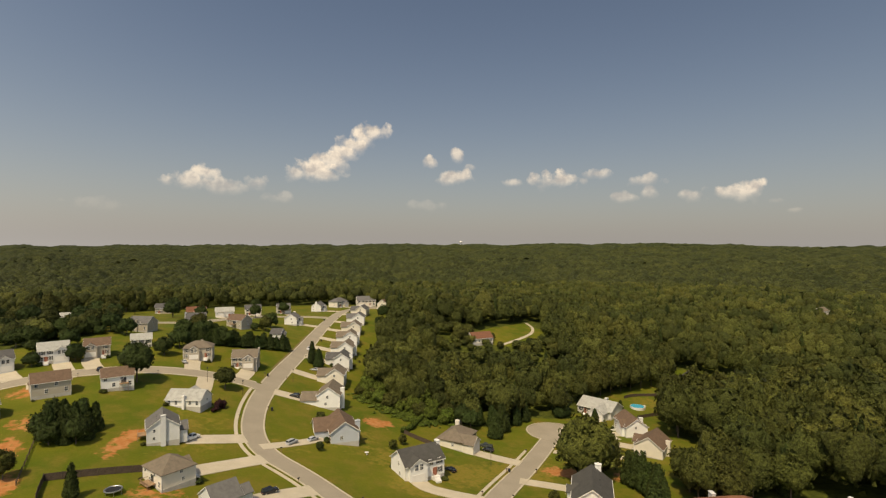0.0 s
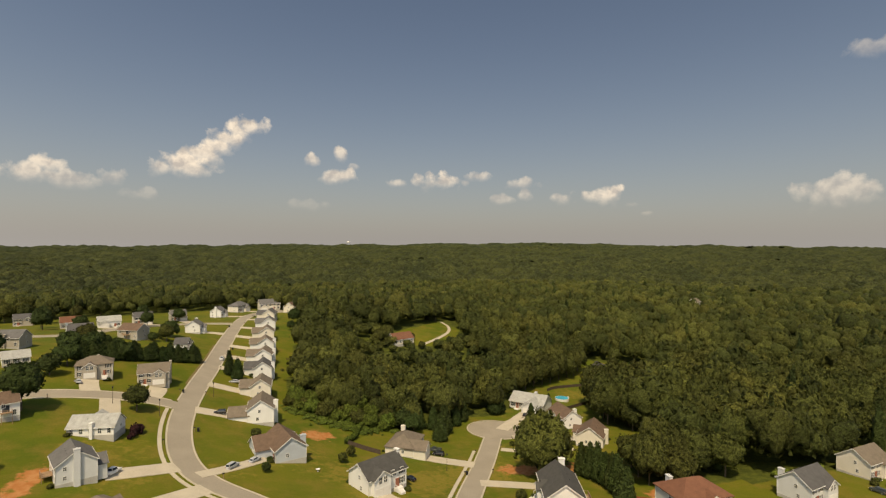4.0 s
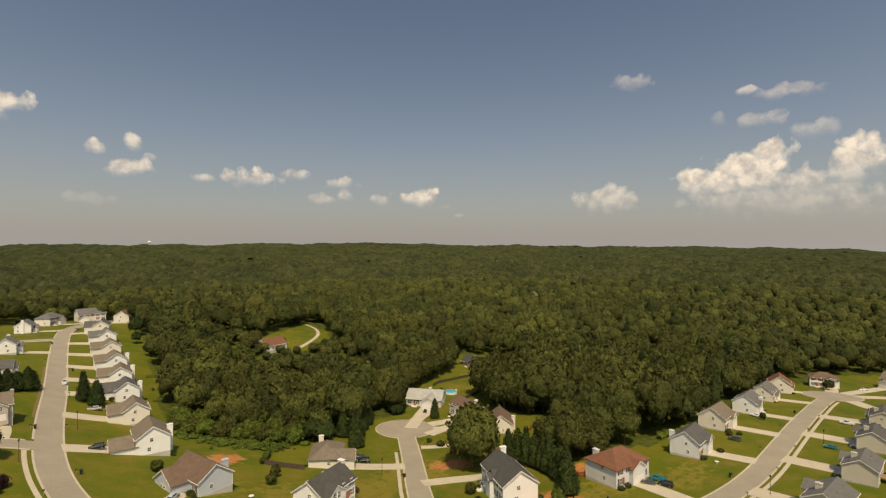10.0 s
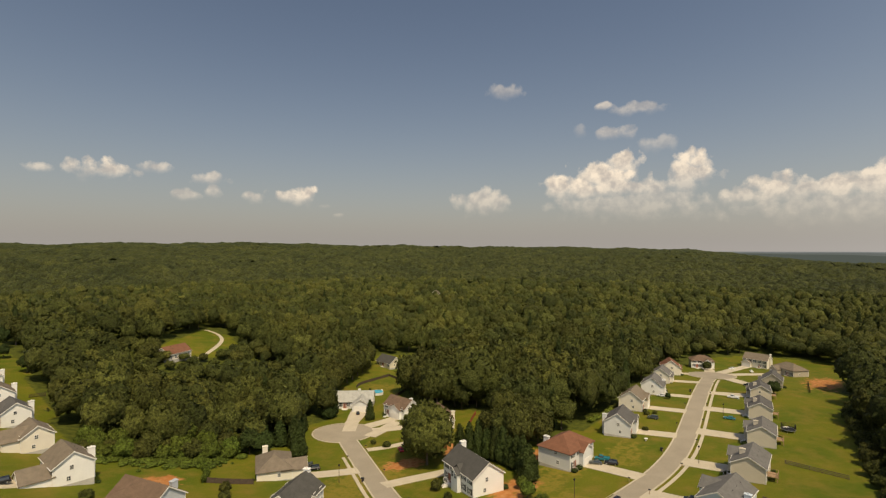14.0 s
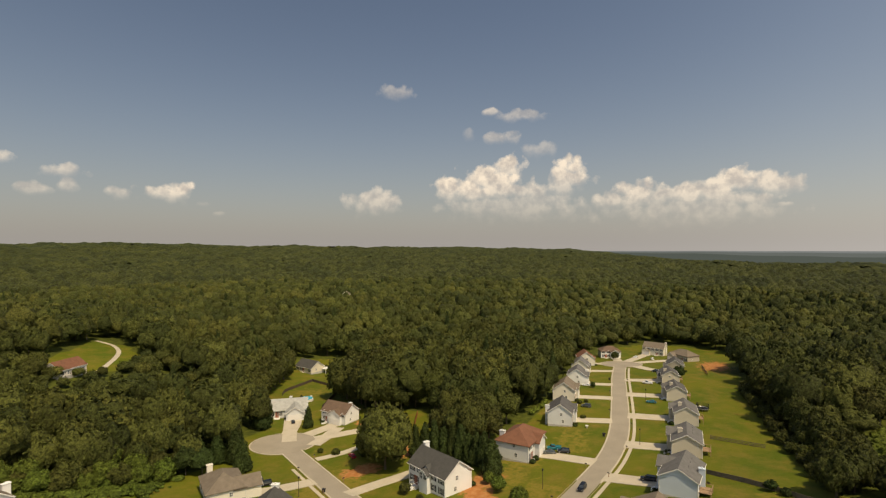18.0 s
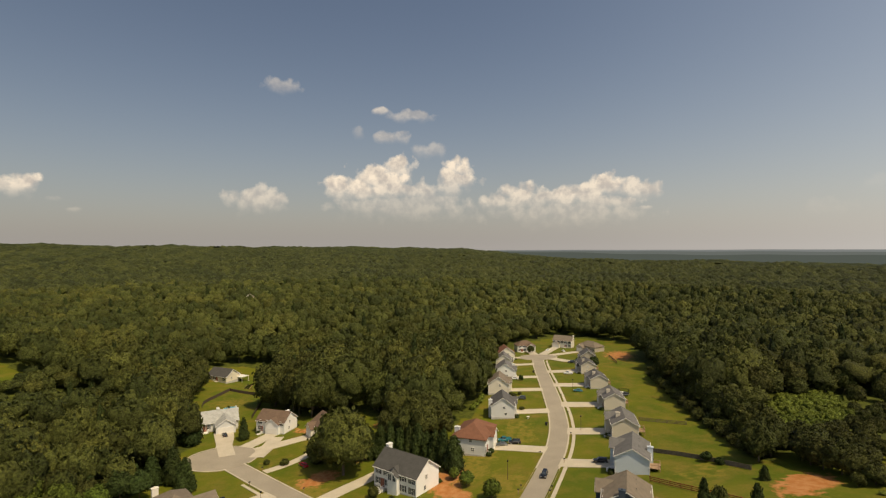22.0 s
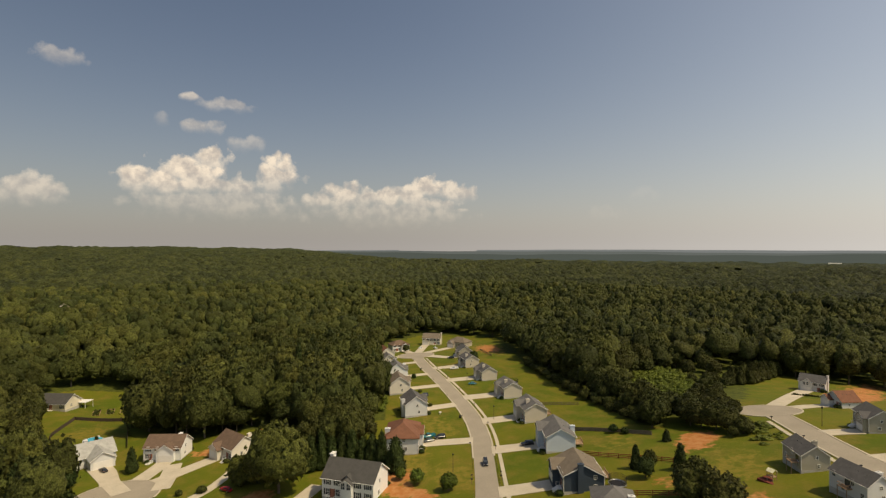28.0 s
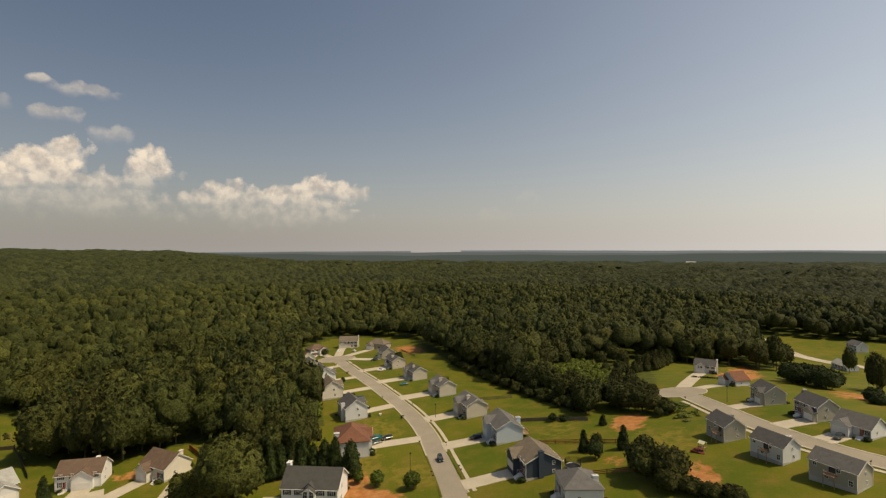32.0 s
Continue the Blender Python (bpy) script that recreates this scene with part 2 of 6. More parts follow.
def ground_material():
    m = bpy.data.materials.new("lawn_and_clay")
    m.use_nodes = True
    n, l = m.node_tree.nodes, m.node_tree.links
    b = n["Principled BSDF"]
    b.inputs["Roughness"].default_value, b.inputs["Specular IOR Level"].default_value = 0.9, 0.15
    pos = n.new("ShaderNodeNewGeometry").outputs["Position"]

    def noise_tex(s, d=5.0, r=0.55):
        t = n.new("ShaderNodeTexNoise")
        t.inputs["Scale"].default_value, t.inputs["Detail"].default_value, t.inputs["Roughness"].default_value = s, d, r
        l.new(pos, t.inputs["Vector"])
        return t.outputs["Fac"]

    def span(v, a, b2, lo=0.0, hi=1.0):
        t = n.new("ShaderNodeMapRange")
        t.inputs["From Min"].default_value, t.inputs["From Max"].default_value = a, b2
        t.inputs["To Min"].default_value, t.inputs["To Max"].default_value = lo, hi
        l.new(v, t.inputs["Value"])
        return t.outputs[0]

    def blend(f, a, c):
        t = n.new("ShaderNodeMixRGB")
        l.new(f, t.inputs[0])
        for k, v in ((1, a), (2, c)):
            if isinstance(v, tuple):
                t.inputs[k].default_value = (*v, 1)
            else:
                l.new(v, t.inputs[k])
        return t.outputs[0]

    grass = blend(span(noise_tex(0.035), 0.38, 0.62), LAWN[0], LAWN[1])
    grass = blend(span(noise_tex(0.13, 7, 0.62), 0.46, 0.78), grass, LAWN[2])
    grass = blend(span(noise_tex(1.6, 6, 0.7), 0.35, 0.85, 0.0, 0.45), grass, LAWN[3])
    clay = blend(span(noise_tex(0.5, 6), 0.35, 0.65), (0.35, 0.130, 0.036), (0.43, 0.210, 0.080))
    wild = blend(span(noise_tex(0.4, 6), 0.35, 0.65), (0.040, 0.050, 0.008), (0.085, 0.098, 0.014))

    def masked(name, soft):
        a = n.new("ShaderNodeAttribute")
        a.attribute_name = name
        s = n.new("ShaderNodeMath")
        s.operation = "ADD"
        l.new(a.outputs["Fac"], s.inputs[0])
        l.new(span(noise_tex(0.33, 7, 0.65), 0.2, 0.8, -soft, soft), s.inputs[1])
        return span(s.outputs[0], 0.42, 0.62)

    straw = blend(span(noise_tex(0.9, 6, 0.7), 0.35, 0.65), (0.150, 0.140, 0.012), (0.235, 0.165, 0.034))
    burnt = n.new("ShaderNodeMath")
    burnt.operation = "MULTIPLY"
    l.new(masked("dry", 0.45), burnt.inputs[0])
    burnt.inputs[1].default_value = 0.8
    grass = blend(burnt.outputs[0], grass, straw)
    col = blend(masked("wild", 0.22), grass, wild)
    col = blend(masked("clay", 0.42), col, clay)
    l.new(col, b.inputs["Base Color"])
    bp = n.new("ShaderNodeBump")
    bp.inputs["Strength"].default_value, bp.inputs["Distance"].default_value = 0.5, 0.15
    l.new(noise_tex(2.2, 6, 0.7), bp.inputs["Height"])
    l.new(bp.outputs[0], b.inputs["Normal"])
    return m


LAWN = [(0.080, 0.108, 0.006), (0.128, 0.131, 0.009), (0.196, 0.140, 0.026), (0.042, 0.054, 0.004)]
ASPHALT = material("road_surface", (0.30, 0.262, 0.200), 0.9, 0.12, 0.15, 3.0, 0.1)
CONCRETE = material("concrete", (0.47, 0.415, 0.315), 0.85, 0.12, 0.3, 3.0, 0.1)
GRAVEL = material("gravel_track", (0.44, 0.39, 0.31), 0.95, 0.25, 0.5, 4.0, 0.3)
GLASS = material("window_glass", (0.035, 0.045, 0.055), 0.08, 0.2, spec=0.6)
TRIM = material("white_trim", (0.70, 0.68, 0.63), 0.55, 0.05)
BRICKWORK = material("brickwork", (0.30, 0.12, 0.075), 0.85, 0.2, 2.0, 12.0)
FOUNDATION = material("foundation_block", (0.42, 0.40, 0.36), 0.9, 0.15)
TIMBER = material("deck_timber", (0.30, 0.20, 0.12), 0.85, 0.25, 1.0, 6.0)
RED_TIMBER = material("red_stained_timber", (0.26, 0.070, 0.035), 0.85, 0.25, 1.0, 6.0)
GREY_TIMBER = material("silvered_timber", (0.155, 0.125, 0.09), 0.9, 0.3, 1.0, 6.0)
DARK_TIMBER = material("weathered_timber", (0.075, 0.055, 0.04), 0.9, 0.3, 1.0, 6.0)
BLACK = material("black_plastic", (0.02, 0.02, 0.022), 0.6, 0.2)
RUBBER = material("rubber", (0.025, 0.025, 0.025), 0.85, 0.2)
METAL = material("brushed_metal", (0.55, 0.55, 0.55), 0.35, 0.1, metal=0.9)
BARK = material("bark", (0.13, 0.10, 0.075), 0.95, 0.3, 1.0, 8.0)
LEAF_OAK = leaf_material("oak_leaves", (0.043, 0.051, 0.012), (0.076, 0.079, 0.017), gap_shade=1.35)
LEAF_LIGHT = leaf_material("poplar_leaves", (0.057, 0.065, 0.014), (0.088, 0.091, 0.019), gap_shade=1.35)
# distance haze mixed into the leaf colour: duller and bluer than the oak
LEAF_HAZED = leaf_material("hazed_distant_leaves", (0.036, 0.044, 0.014), (0.062, 0.068, 0.019), gap_shade=1.4, coarse=0.25, fine=0.55)
LEAF_DARK = leaf_material("cedar_needles", (0.028, 0.044, 0.011), (0.048, 0.066, 0.016))
LEAF_YOUNG = leaf_material("young_leaves", (0.062, 0.090, 0.013), (0.100, 0.128, 0.020), 0.22, gap_shade=1.3)
LEAF_VINE = leaf_material("kudzu_leaves", (0.100, 0.132, 0.018), (0.150, 0.172, 0.026), 0.25)
LEAF_RED = leaf_material("dark_red_leaves", (0.030, 0.012, 0.012), (0.045, 0.018, 0.016))
GROUND = ground_material()
PAINTS = {}


def paint(kind, rgb):
    """A wall or roof finish of that colour, made once."""
    key = (kind, rgb)
    if key not in PAINTS:
        if kind == "roof":
            PAINTS[key] = material("roof_shingles", rgb, 0.9, 0.22, 0.8, 9.0, 0.25, second=tuple(c * 1.18 for c in rgb))
        elif kind == "wall":
            PAINTS[key] = material("lap_siding", rgb, 0.7, 0.06, 0.4, 5.0, 0.05)
        else:
            PAINTS[key] = material("car_paint", rgb, 0.25, 0.08, 0.4, 5.0, spec=0.6)
    return PAINTS[key]


# ---- the lie of the land ----
HILL_STEP, HILL_WIDTH, HILL_X0, HILL_Y0 = 80.0, 75.0, -220.0, -80.0
HILLS = [
    [-0.60, 1.85, -2.69, -1.26, -3.20, 0.08, -1.09, 0.17],
    [1.65, -4.38, 5.01, 22.04, 2.68, 2.94, 0.65, 1.34],
    [0.14, -0.41, 6.32, -3.41, -8.07, 4.49, -0.28, -9.06],
    [-2.82, 3.12, 10.61, -7.19, 11.88, 1.01, -0.49, -3.81],
    [7.89, 11.95, 10.86, -12.73, 0.78, -13.26, 4.07, 1.30],
    [0.20, -0.42, 6.57, 3.77, 9.39, -9.55, 1.75, -1.97],
    [8.00, 1.64, 2.49, 1.91, 8.41, -0.74, 1.14, 0.30],
    [-0.02, -0.10, 6.57, -0.43, -2.63, -0.31, 0.04, -0.31],
]


# far heights of the land by bearing (rows) and distance (columns)
RING_R = [420, 1000, 1600, 2300, 3000, 4700]
RING_AZ = [-60, -36, -4, 20, 28, 38, 57, 77, 91, 106, 118, 133, 150]
RING_Z = [
    [7, 23, 30, 39, 34, 30], [7, 23, 30, 40, 35, 30], [7, 24, 36, 52, 46, 40], [7, 25, 42, 60, 54, 45], [7, 27, 48, 66, 58, 50], [7, 27, 44, 54, 46, 40], [7, 27, 36, 46, 38, 30],
    [7, 27, 30, 39, 25, 15], [7, 17, -12, -24, -36, -60], [7, 15, -14, -26, -40, -60], [7, 9, -14, -26, -40, -60], [7, 4, -14, -26, -40, -60], [7, 9, -8, -20, -30, -50],
]


def lie(x, y):
    """Height of the ground; takes numbers or arrays."""
    x, y = np.asarray(x, float), np.asarray(y, float)
    r = np.hypot(x - 80, y - 150)
    z = -6 + 13 * np.clip((r - 120) / 300, 0, 1)
    az = np.degrees(np.arctan2(x - 80, y - 150))
    az = np.where(az < -105, az + 360, az)
    far, fade = 0.0, 0.0
    for k, rk in enumerate(RING_R):
        lo = RING_R[max(k - 1, 0)]
        hi = RING_R[min(k + 1, 5)]
        up = np.ones(r.shape) if k == 0 else np.clip((r - lo) / (rk - lo), 0, 1)
        down = np.ones(r.shape) if k == 5 else np.clip((hi - r) / (hi - rk), 0, 1)
        far = far + np.interp(az, RING_AZ, [line[k] for line in RING_Z]) * np.minimum(up, down)
    fade = np.clip((r - 430) / 350, 0, 1)
    roll = 6.5 * np.sin(x / 63.0 + 1.3 * np.sin(y / 97.0)) * np.cos(y / 58.0 + np.sin(x / 120.0)) + 3.0 * np.sin(x / 31.0 + y / 44.0)
    z = np.where(r > 420, far, z) + fade * roll
    for j, line in enumerate(HILLS):
        gy = np.exp(-((y - HILL_Y0 - j * HILL_STEP) ** 2) / (2 * HILL_WIDTH ** 2))
        for i, a in enumerate(line):
            z = z + a * gy * np.exp(-((x - HILL_X0 - i * HILL_STEP) ** 2) / (2 * HILL_WIDTH ** 2))
    return z


def gz(x, y):
    return float(lie(x, y))


def inside(px, py, poly):
    px, py = np.asarray(px, float), np.asarray(py, float)
    c = np.zeros(px.shape, bool)
    for (x0, y0), (x1, y1) in zip(poly, poly[1:] + poly[:1]):
        hit = ((y0 > py) != (y1 > py)) & (px < (x1 - x0) * (py - y0) / ((y1 - y0) or 1e-9) + x0)
        c ^= hit
    return c


OPEN_LAND = [(-330, 60), (-150, -150), (60, -170), (140, -200), (190, -165), (176, -132), (146, -108), (128, -100), (119, -92), (115, -72), (128, -58), (141, -48), (146, -24), (152, -8), (148, 12), (118, 34), (84, 38), (66, 42), (72, 47), (107, 50), (160, 55),
             (200, 60), (235, 62), (300, 55), (330, 75), (335, 112), (300, 135), (250, 138), (194, 134), (142, 129), (123, 129), (108, 131), (96, 134), (84, 143)]
OPEN_NORTH = [(84, 150), (93, 154), (107, 164), (115, 175), (108, 190), (112, 205), (118, 213), (130, 222), (147, 231), (160, 234), (174, 226), (184, 232), (189, 246), (196, 268), (198, 292), (188, 302), (170, 308), (130, 274), (101, 254), (84, 229), (68, 215), (58, 218),
              (45, 201), (27, 205), (14, 204), (-3, 212), (-12, 220), (-12, 247), (-9, 271), (-8, 300), (-5, 340), (-8, 380), (-4, 410), (-30, 432), (-70, 420),
              (-110, 405), (-150, 388), (-190, 360), (-250, 372), (-300, 330), (-340, 200)]
CLEARING = [(50, 328), (57, 311), (76, 312), (92, 325), (98, 345), (96, 364), (86, 362), (66, 345), (54, 336)]
WEST_WOOD = [(-117, 226), (-127, 207), (-148, 201), (-185, 205), (-205, 250), (-170, 250), (-150, 243), (-128, 246)]
HOLLOW = [(76, 42), (110, 42), (172, 24), (176, -8), (142, -30), (98, -4), (76, 18)]
OPEN_ALL = OPEN_LAND + OPEN_NORTH


def is_open(x, y):
    return (inside(x, y, OPEN_ALL) & ~inside(x, y, WEST_WOOD)) | inside(x, y, CLEARING)


# ---- mesh helpers ----
class Mesh:
    """Collects boxes, prisms and strips into one mesh."""

    def __init__(self):
        self.v, self.f = [], []

    def add(self, verts, faces):
        o = len(self.v)
        self.v += [tuple(p) for p in verts]
        self.f += [tuple(i + o for i in q) for q in faces]
        return self

    def box(self, x0, x1, y0, y1, z0, z1):
        return self.add([(x0, y0, z0), (x1, y0, z0), (x1, y1, z0), (x0, y1, z0), (x0, y0, z1), (x1, y0, z1), (x1, y1, z1), (x0, y1, z1)],
                        [(3, 2, 1, 0), (4, 5, 6, 7), (0, 1, 5, 4), (1, 2, 6, 5), (2, 3, 7, 6), (3, 0, 4, 7)])

    def prism(self, profile, a, b, axis="x"):
        """A profile of (across, z) drawn along x or y from a to b."""
        n = len(profile)
        put = (lambda s, p: (s, p[0], p[1])) if axis == "x" else (lambda s, p: (p[0], s, p[1]))
        self.add([put(a, p) for p in profile] + [put(b, p) for p in profile],
                 [tuple(range(n))[::-1], tuple(range(n, 2 * n))] + [(i, (i + 1) % n, n + (i + 1) % n, n + i) for i in range(n)])
        return self

    def tube(self, p0, p1, r0, r1, n=7):
        p0, p1 = Vector(p0), Vector(p1)
        q = (p1 - p0).to_track_quat("Z", "Y").to_matrix()
        ring = [Vector((math.cos(2 * math.pi * i / n), math.sin(2 * math.pi * i / n), 0)) for i in range(n)]
        return self.add([p0 + q @ (c * r0) for c in ring] + [p1 + q @ (c * r1) for c in ring],
                        [tuple(range(n))[::-1], tuple(range(n, 2 * n))] + [(i, (i + 1) % n, n + (i + 1) % n, n + i) for i in range(n)])

    def disc(self, x, y, z0, z1, r, n=28, rr=None):
        rr = r if rr is None else rr
        ring = [(math.cos(2 * math.pi * i / n), math.sin(2 * math.pi * i / n)) for i in range(n)]
        return self.add([(x + r * a, y + r * b, z0) for a, b in ring] + [(x + rr * a, y + rr * b, z1) for a, b in ring],
                        [tuple(range(n))[::-1], tuple(range(n, 2 * n))] + [(i, (i + 1) % n, n + (i + 1) % n, n + i) for i in range(n)])

    def data(self, name, mat, smooth=False):
        me = bpy.data.meshes.new(name)
        me.from_pydata(self.v, [], self.f)
        me.materials.append(mat)
        if smooth:
            me.shade_smooth()
        me.update()
        return me


def part(name, made, mat, parent, label="", m=None):
    """One mesh object under a thing or a part; made is a Mesh or ready mesh data."""
    ob = new(name, made.data(name, mat) if isinstance(made, Mesh) else made)
    ob.parent = parent
    if m is not None:
        ob.matrix_basis = m
    if label:
        ob["label"] = label
    return ob


def thing(name, m, label, category, group=""):
    ob = new(name)
    ob.matrix_basis = m
    return tagged(ob, label, category, group)


def big_mesh(name, verts, faces, mat, smooth=False):
    """A large mesh from arrays; faces are quads or triangles."""
    me = bpy.data.meshes.new(name)
    verts, faces = np.asarray(verts, np.float32), np.asarray(faces, np.int32)
    k = faces.shape[1]
    me.vertices.add(len(verts))
    me.vertices.foreach_set("co", verts.ravel())
    me.loops.add(faces.size)
    me.loops.foreach_set("vertex_index", faces.ravel())
    me.polygons.add(len(faces))
    me.polygons.foreach_set("loop_start", np.arange(0, faces.size, k, dtype=np.int32))
    me.materials.append(mat)
    me.update(calc_edges=True)
    if smooth:
        me.shade_smooth()
    return me


def toned(me, values):
    """Gives every point the tone of its tree, between -1 and 1."""
    me.attributes.new("tone", "FLOAT", "POINT").data.foreach_set("value", np.asarray(values, np.float32).ravel())
    return me


def grid_faces(nx, ny):
    i = np.arange(nx * ny).reshape(ny, nx)
    return np.stack([i[:-1, :-1], i[:-1, 1:], i[1:, 1:], i[1:, :-1]], -1).reshape(-1, 4)


# ---- ground ----
def spread(lo, hi, step, far):
    """Even steps between lo and hi, then wider and wider ones out to far."""
    mid, out, s = list(np.arange(lo, hi + 0.1, step)), [], step
    q = 0.0
    while q < far:
        s *= 1.16
        q += s
        out.append(q)
    return np.array([lo - v for v in out[::-1]] + mid + [mid[-1] + v for v in out])


CLAY_SPOTS = []
# lawns burnt dry by the summer: x, y, half sizes, turn, strength
DRY_SPOTS = [(40, 161, 13, 9, 30, 0.75), (22, 155, 12, 9, 0, 0.7), (3, 160, 12, 9, -20, 0.6), (-12, 171, 10, 6, 60, 0.7), (55, 181, 9, 6, 20, 0.5), (9, 142, 10, 7, 0, 0.6), (78, 121, 11, 8, 20, 0.65), (97, 110, 13, 6, 10, 0.6),
             (54, 106, 12, 7, 30, 0.6), (62, 119, 8, 6, 0, 0.7), (125, 246, 13, 9, 20, 0.6), (-55, 160, 12, 8, 10, 0.5), (-48, 148, 10, 6, 40, 0.5), (30, 46, 14, 8, -30, 0.55), (62, 60, 13, 7, -40, 0.5), (-30, 155, 9, 6, 0, 0.5)]


def build_ground():
    xs, ys = spread(-260, 380, 3.5, 4600), spread(-170, 450, 3.5, 4600)
    gx, gy = np.meshgrid(xs, ys)
    z = lie(gx, gy)
    me = big_mesh("ground", np.stack([gx, gy, z], -1).reshape(-1, 3), grid_faces(len(xs), len(ys)), GROUND, True)
    wild = (~is_open(gx, gy) | inside(gx, gy, HOLLOW)).astype(np.float32).ravel()
    clay = np.zeros(gx.size, np.float32)
    dry = np.zeros(gx.size, np.float32)
    for spots, cover in ((CLAY_SPOTS, clay), (DRY_SPOTS, dry)):
        for x, y, a, b, turn, amount in spots:
            c, s = math.cos(radians(turn)), math.sin(radians(turn))
            dx, dy = gx.ravel() - x, gy.ravel() - y
            r = np.hypot((dx * c + dy * s) / a, (-dx * s + dy * c) / b)
            np.maximum(cover, amount * np.clip(1.35 - 0.7 * r, 0, 1), out=cover)
    for key, values in (("wild", wild), ("clay", clay), ("dry", dry)):
        at = me.attributes.new(key, "FLOAT", "POINT")
        at.data.foreach_set("value", values)
    tagged(new("ground", me), "mown green lawns and red clay on rolling ground", "ground", kind="structure")


# bare red clay: x, y, half sizes, turn, strength
CLAY_SPOTS += [(-65.3, 143, 2.3, 9, 2, 0.85), (-87, 132, 4, 7, 20, 0.8), (-77, 118, 3, 6, 20, 0.8), (-104, 165, 3, 5, 0, 0.7), (-92, 147, 3, 5, 20, 0.7), (-4, 190, 5, 4, 0, 0.85), (50, 43, 8, 4, -40, 0.95), (74, 158, 7, 4, 30, 0.8), (60, 124, 5, 4, 0, 0.9),
               (93, 186, 4, 8, 0, 0.6), (245, 70, 22, 8, 0, 0.7), (92, -40, 14, 7, -55, 0.9), (82, -32, 7, 4, -50, 0.8), (36, -28, 12, 7, -40, 0.62), (8, 55, 8, 3, -30, 0.85), (100, 160, 8, 3, 20, 0.7), (25, 62, 9, 3, 20, 0.5), (-48, 120, 6, 3, 0, 0.6)]
CLAY_SPOTS += [(51, 123, 6, 3.5, 20, 0.85), (54, 161, 6, 3.5, -20, 0.95), (82, 132, 5, 4, 0, 0.8), (45, 117, 5, 3, 30, 0.85), (108, -58, 16, 7, -55, 0.66), (118, -70, 10, 5, -40, 0.62), (97, -50, 9, 5, -50, 0.6)]
build_ground()


# ---- roads ----
def smooth_line(points, step=2.5):
    """A rounded line through the points, in even steps."""
    p = np.array(points, float)
    for _ in range(3):
        q = [p[0]]
        for a, b in zip(p[:-1], p[1:]):
            q += [a * 0.75 + b * 0.25, a * 0.25 + b * 0.75]
        q.append(p[-1])
        p = np.array(q)
    d = np.concatenate([[0], np.cumsum(np.hypot(*np.diff(p, axis=0).T))])
    s = np.linspace(0, d[-1], max(2, int(d[-1] / step)))
    return np.stack([np.interp(s, d, p[:, 0]), np.interp(s, d, p[:, 1])], 1)


def normals(line):
    t = np.gradient(line, axis=0)
    t /= np.hypot(t[:, 0], t[:, 1])[:, None] + 1e-9
    return np.stack([-t[:, 1], t[:, 0]], 1)


def ribbon(line, a, b, top, thick=0.25, cross=2):
    """A slab that follows the ground between the offsets a and b left of the line."""
    n, m = normals(line), Mesh()
    offs = np.linspace(a, b, cross)
    for p, d in zip(line, n):
        pts = [p + d * o for o in offs]
        m.v += [(q[0], q[1], gz(*q) + top) for q in pts]
        m.v += [(q[0], q[1], gz(*q) + top - thick) for q in (pts[0], pts[-1])]
    w = cross + 2
    for i in range(len(line) - 1):
        o, k = i * w, (i + 1) * w
        m.f += [(o + j + 1, o + j, k + j, k + j + 1) for j in range(cross - 1)]
        m.f += [(o, o + cross, k + cross, k), (o + cross + 1, o + cross - 1, k + cross - 1, k + cross + 1)]
    return m


STREETS = {
    "a": smooth_line([(63, 98.6), (35, 101.5), (16, 106), (3, 114), (-10, 128), (-20, 139), (-32, 148), (-38.5, 159), (-42.3, 175), (-43.9, 192), (-43.6, 218), (-42, 249), (-41.3, 289), (-40, 335), (-37.5, 375), (-30, 398), (-20, 408)]),
    "b": smooth_line([(35, 101.5), (63, 98.6), (85, 96.5), (109, 97.3), (142, 102.5), (187, 110.2), (216, 114.5), (232, 116)]),
    "c": smooth_line([(14, 108), (22, 126), (32, 146), (42, 163), (51, 179), (58, 192)]),
    "d": smooth_line([(-44, 196), (-51, 198), (-64, 196.7), (-81.5, 191.5), (-96.4, 183.5), (-106, 176.7), (-114, 169.8), (-132, 152), (-160, 120)]),
    "f": smooth_line([(-116, 262), (-108, 266), (-100, 271), (-96, 284), (-93, 300), (-86, 318), (-76, 332), (-60, 342), (-40, 344)]),
    "e": smooth_line([(67, 10.5), (48, 16.5), (29, 22.5), (13, 25.5), (0, 25.2), (-12, 22), (-30, 14), (-55, 0)]),
}
BULBS = {"b": (236, 116.5, 11.0), "c": (63.0, 200.5, 10.8), "e": (68, 10.2, 8.6), "a": (-18, 410, 9)}
ROAD_W = 2.9


def draped_disc(x, y, r, top, thick=0.25, rings=6, n=40, inner=0.0):
    m = Mesh()
    for k in range(rings + 1):
        q = inner + (r - inner) * k / rings
        for i in range(n):
            a = 2 * math.pi * i / n
            px, py = x + q * math.cos(a), y + q * math.sin(a)
            m.v.append((px, py, gz(px, py) + top))
    for k in range(rings):
        for i in range(n):
            j = (i + 1) % n
            m.f.append((k * n + i, (k + 1) * n + i, (k + 1) * n + j, k * n + j))
    o = rings * n
    base = len(m.v)
    m.v += [(p[0], p[1], p[2] - thick) for p in m.v[o:o + n]]
    m.f += [(o + i, base + i, base + (i + 1) % n, o + (i + 1) % n) for i in range(n)]
    return m


def on_road(x, y, but=""):
    for key, line in STREETS.items():
        if key != but and np.hypot(line[:, 0] - x, line[:, 1] - y).min() < ROAD_W + 0.6:
            return True
    return any(key != but + "_" and math.hypot(x - bx, y - by) < r - 0.05 for key, (bx, by, r) in BULBS.items())


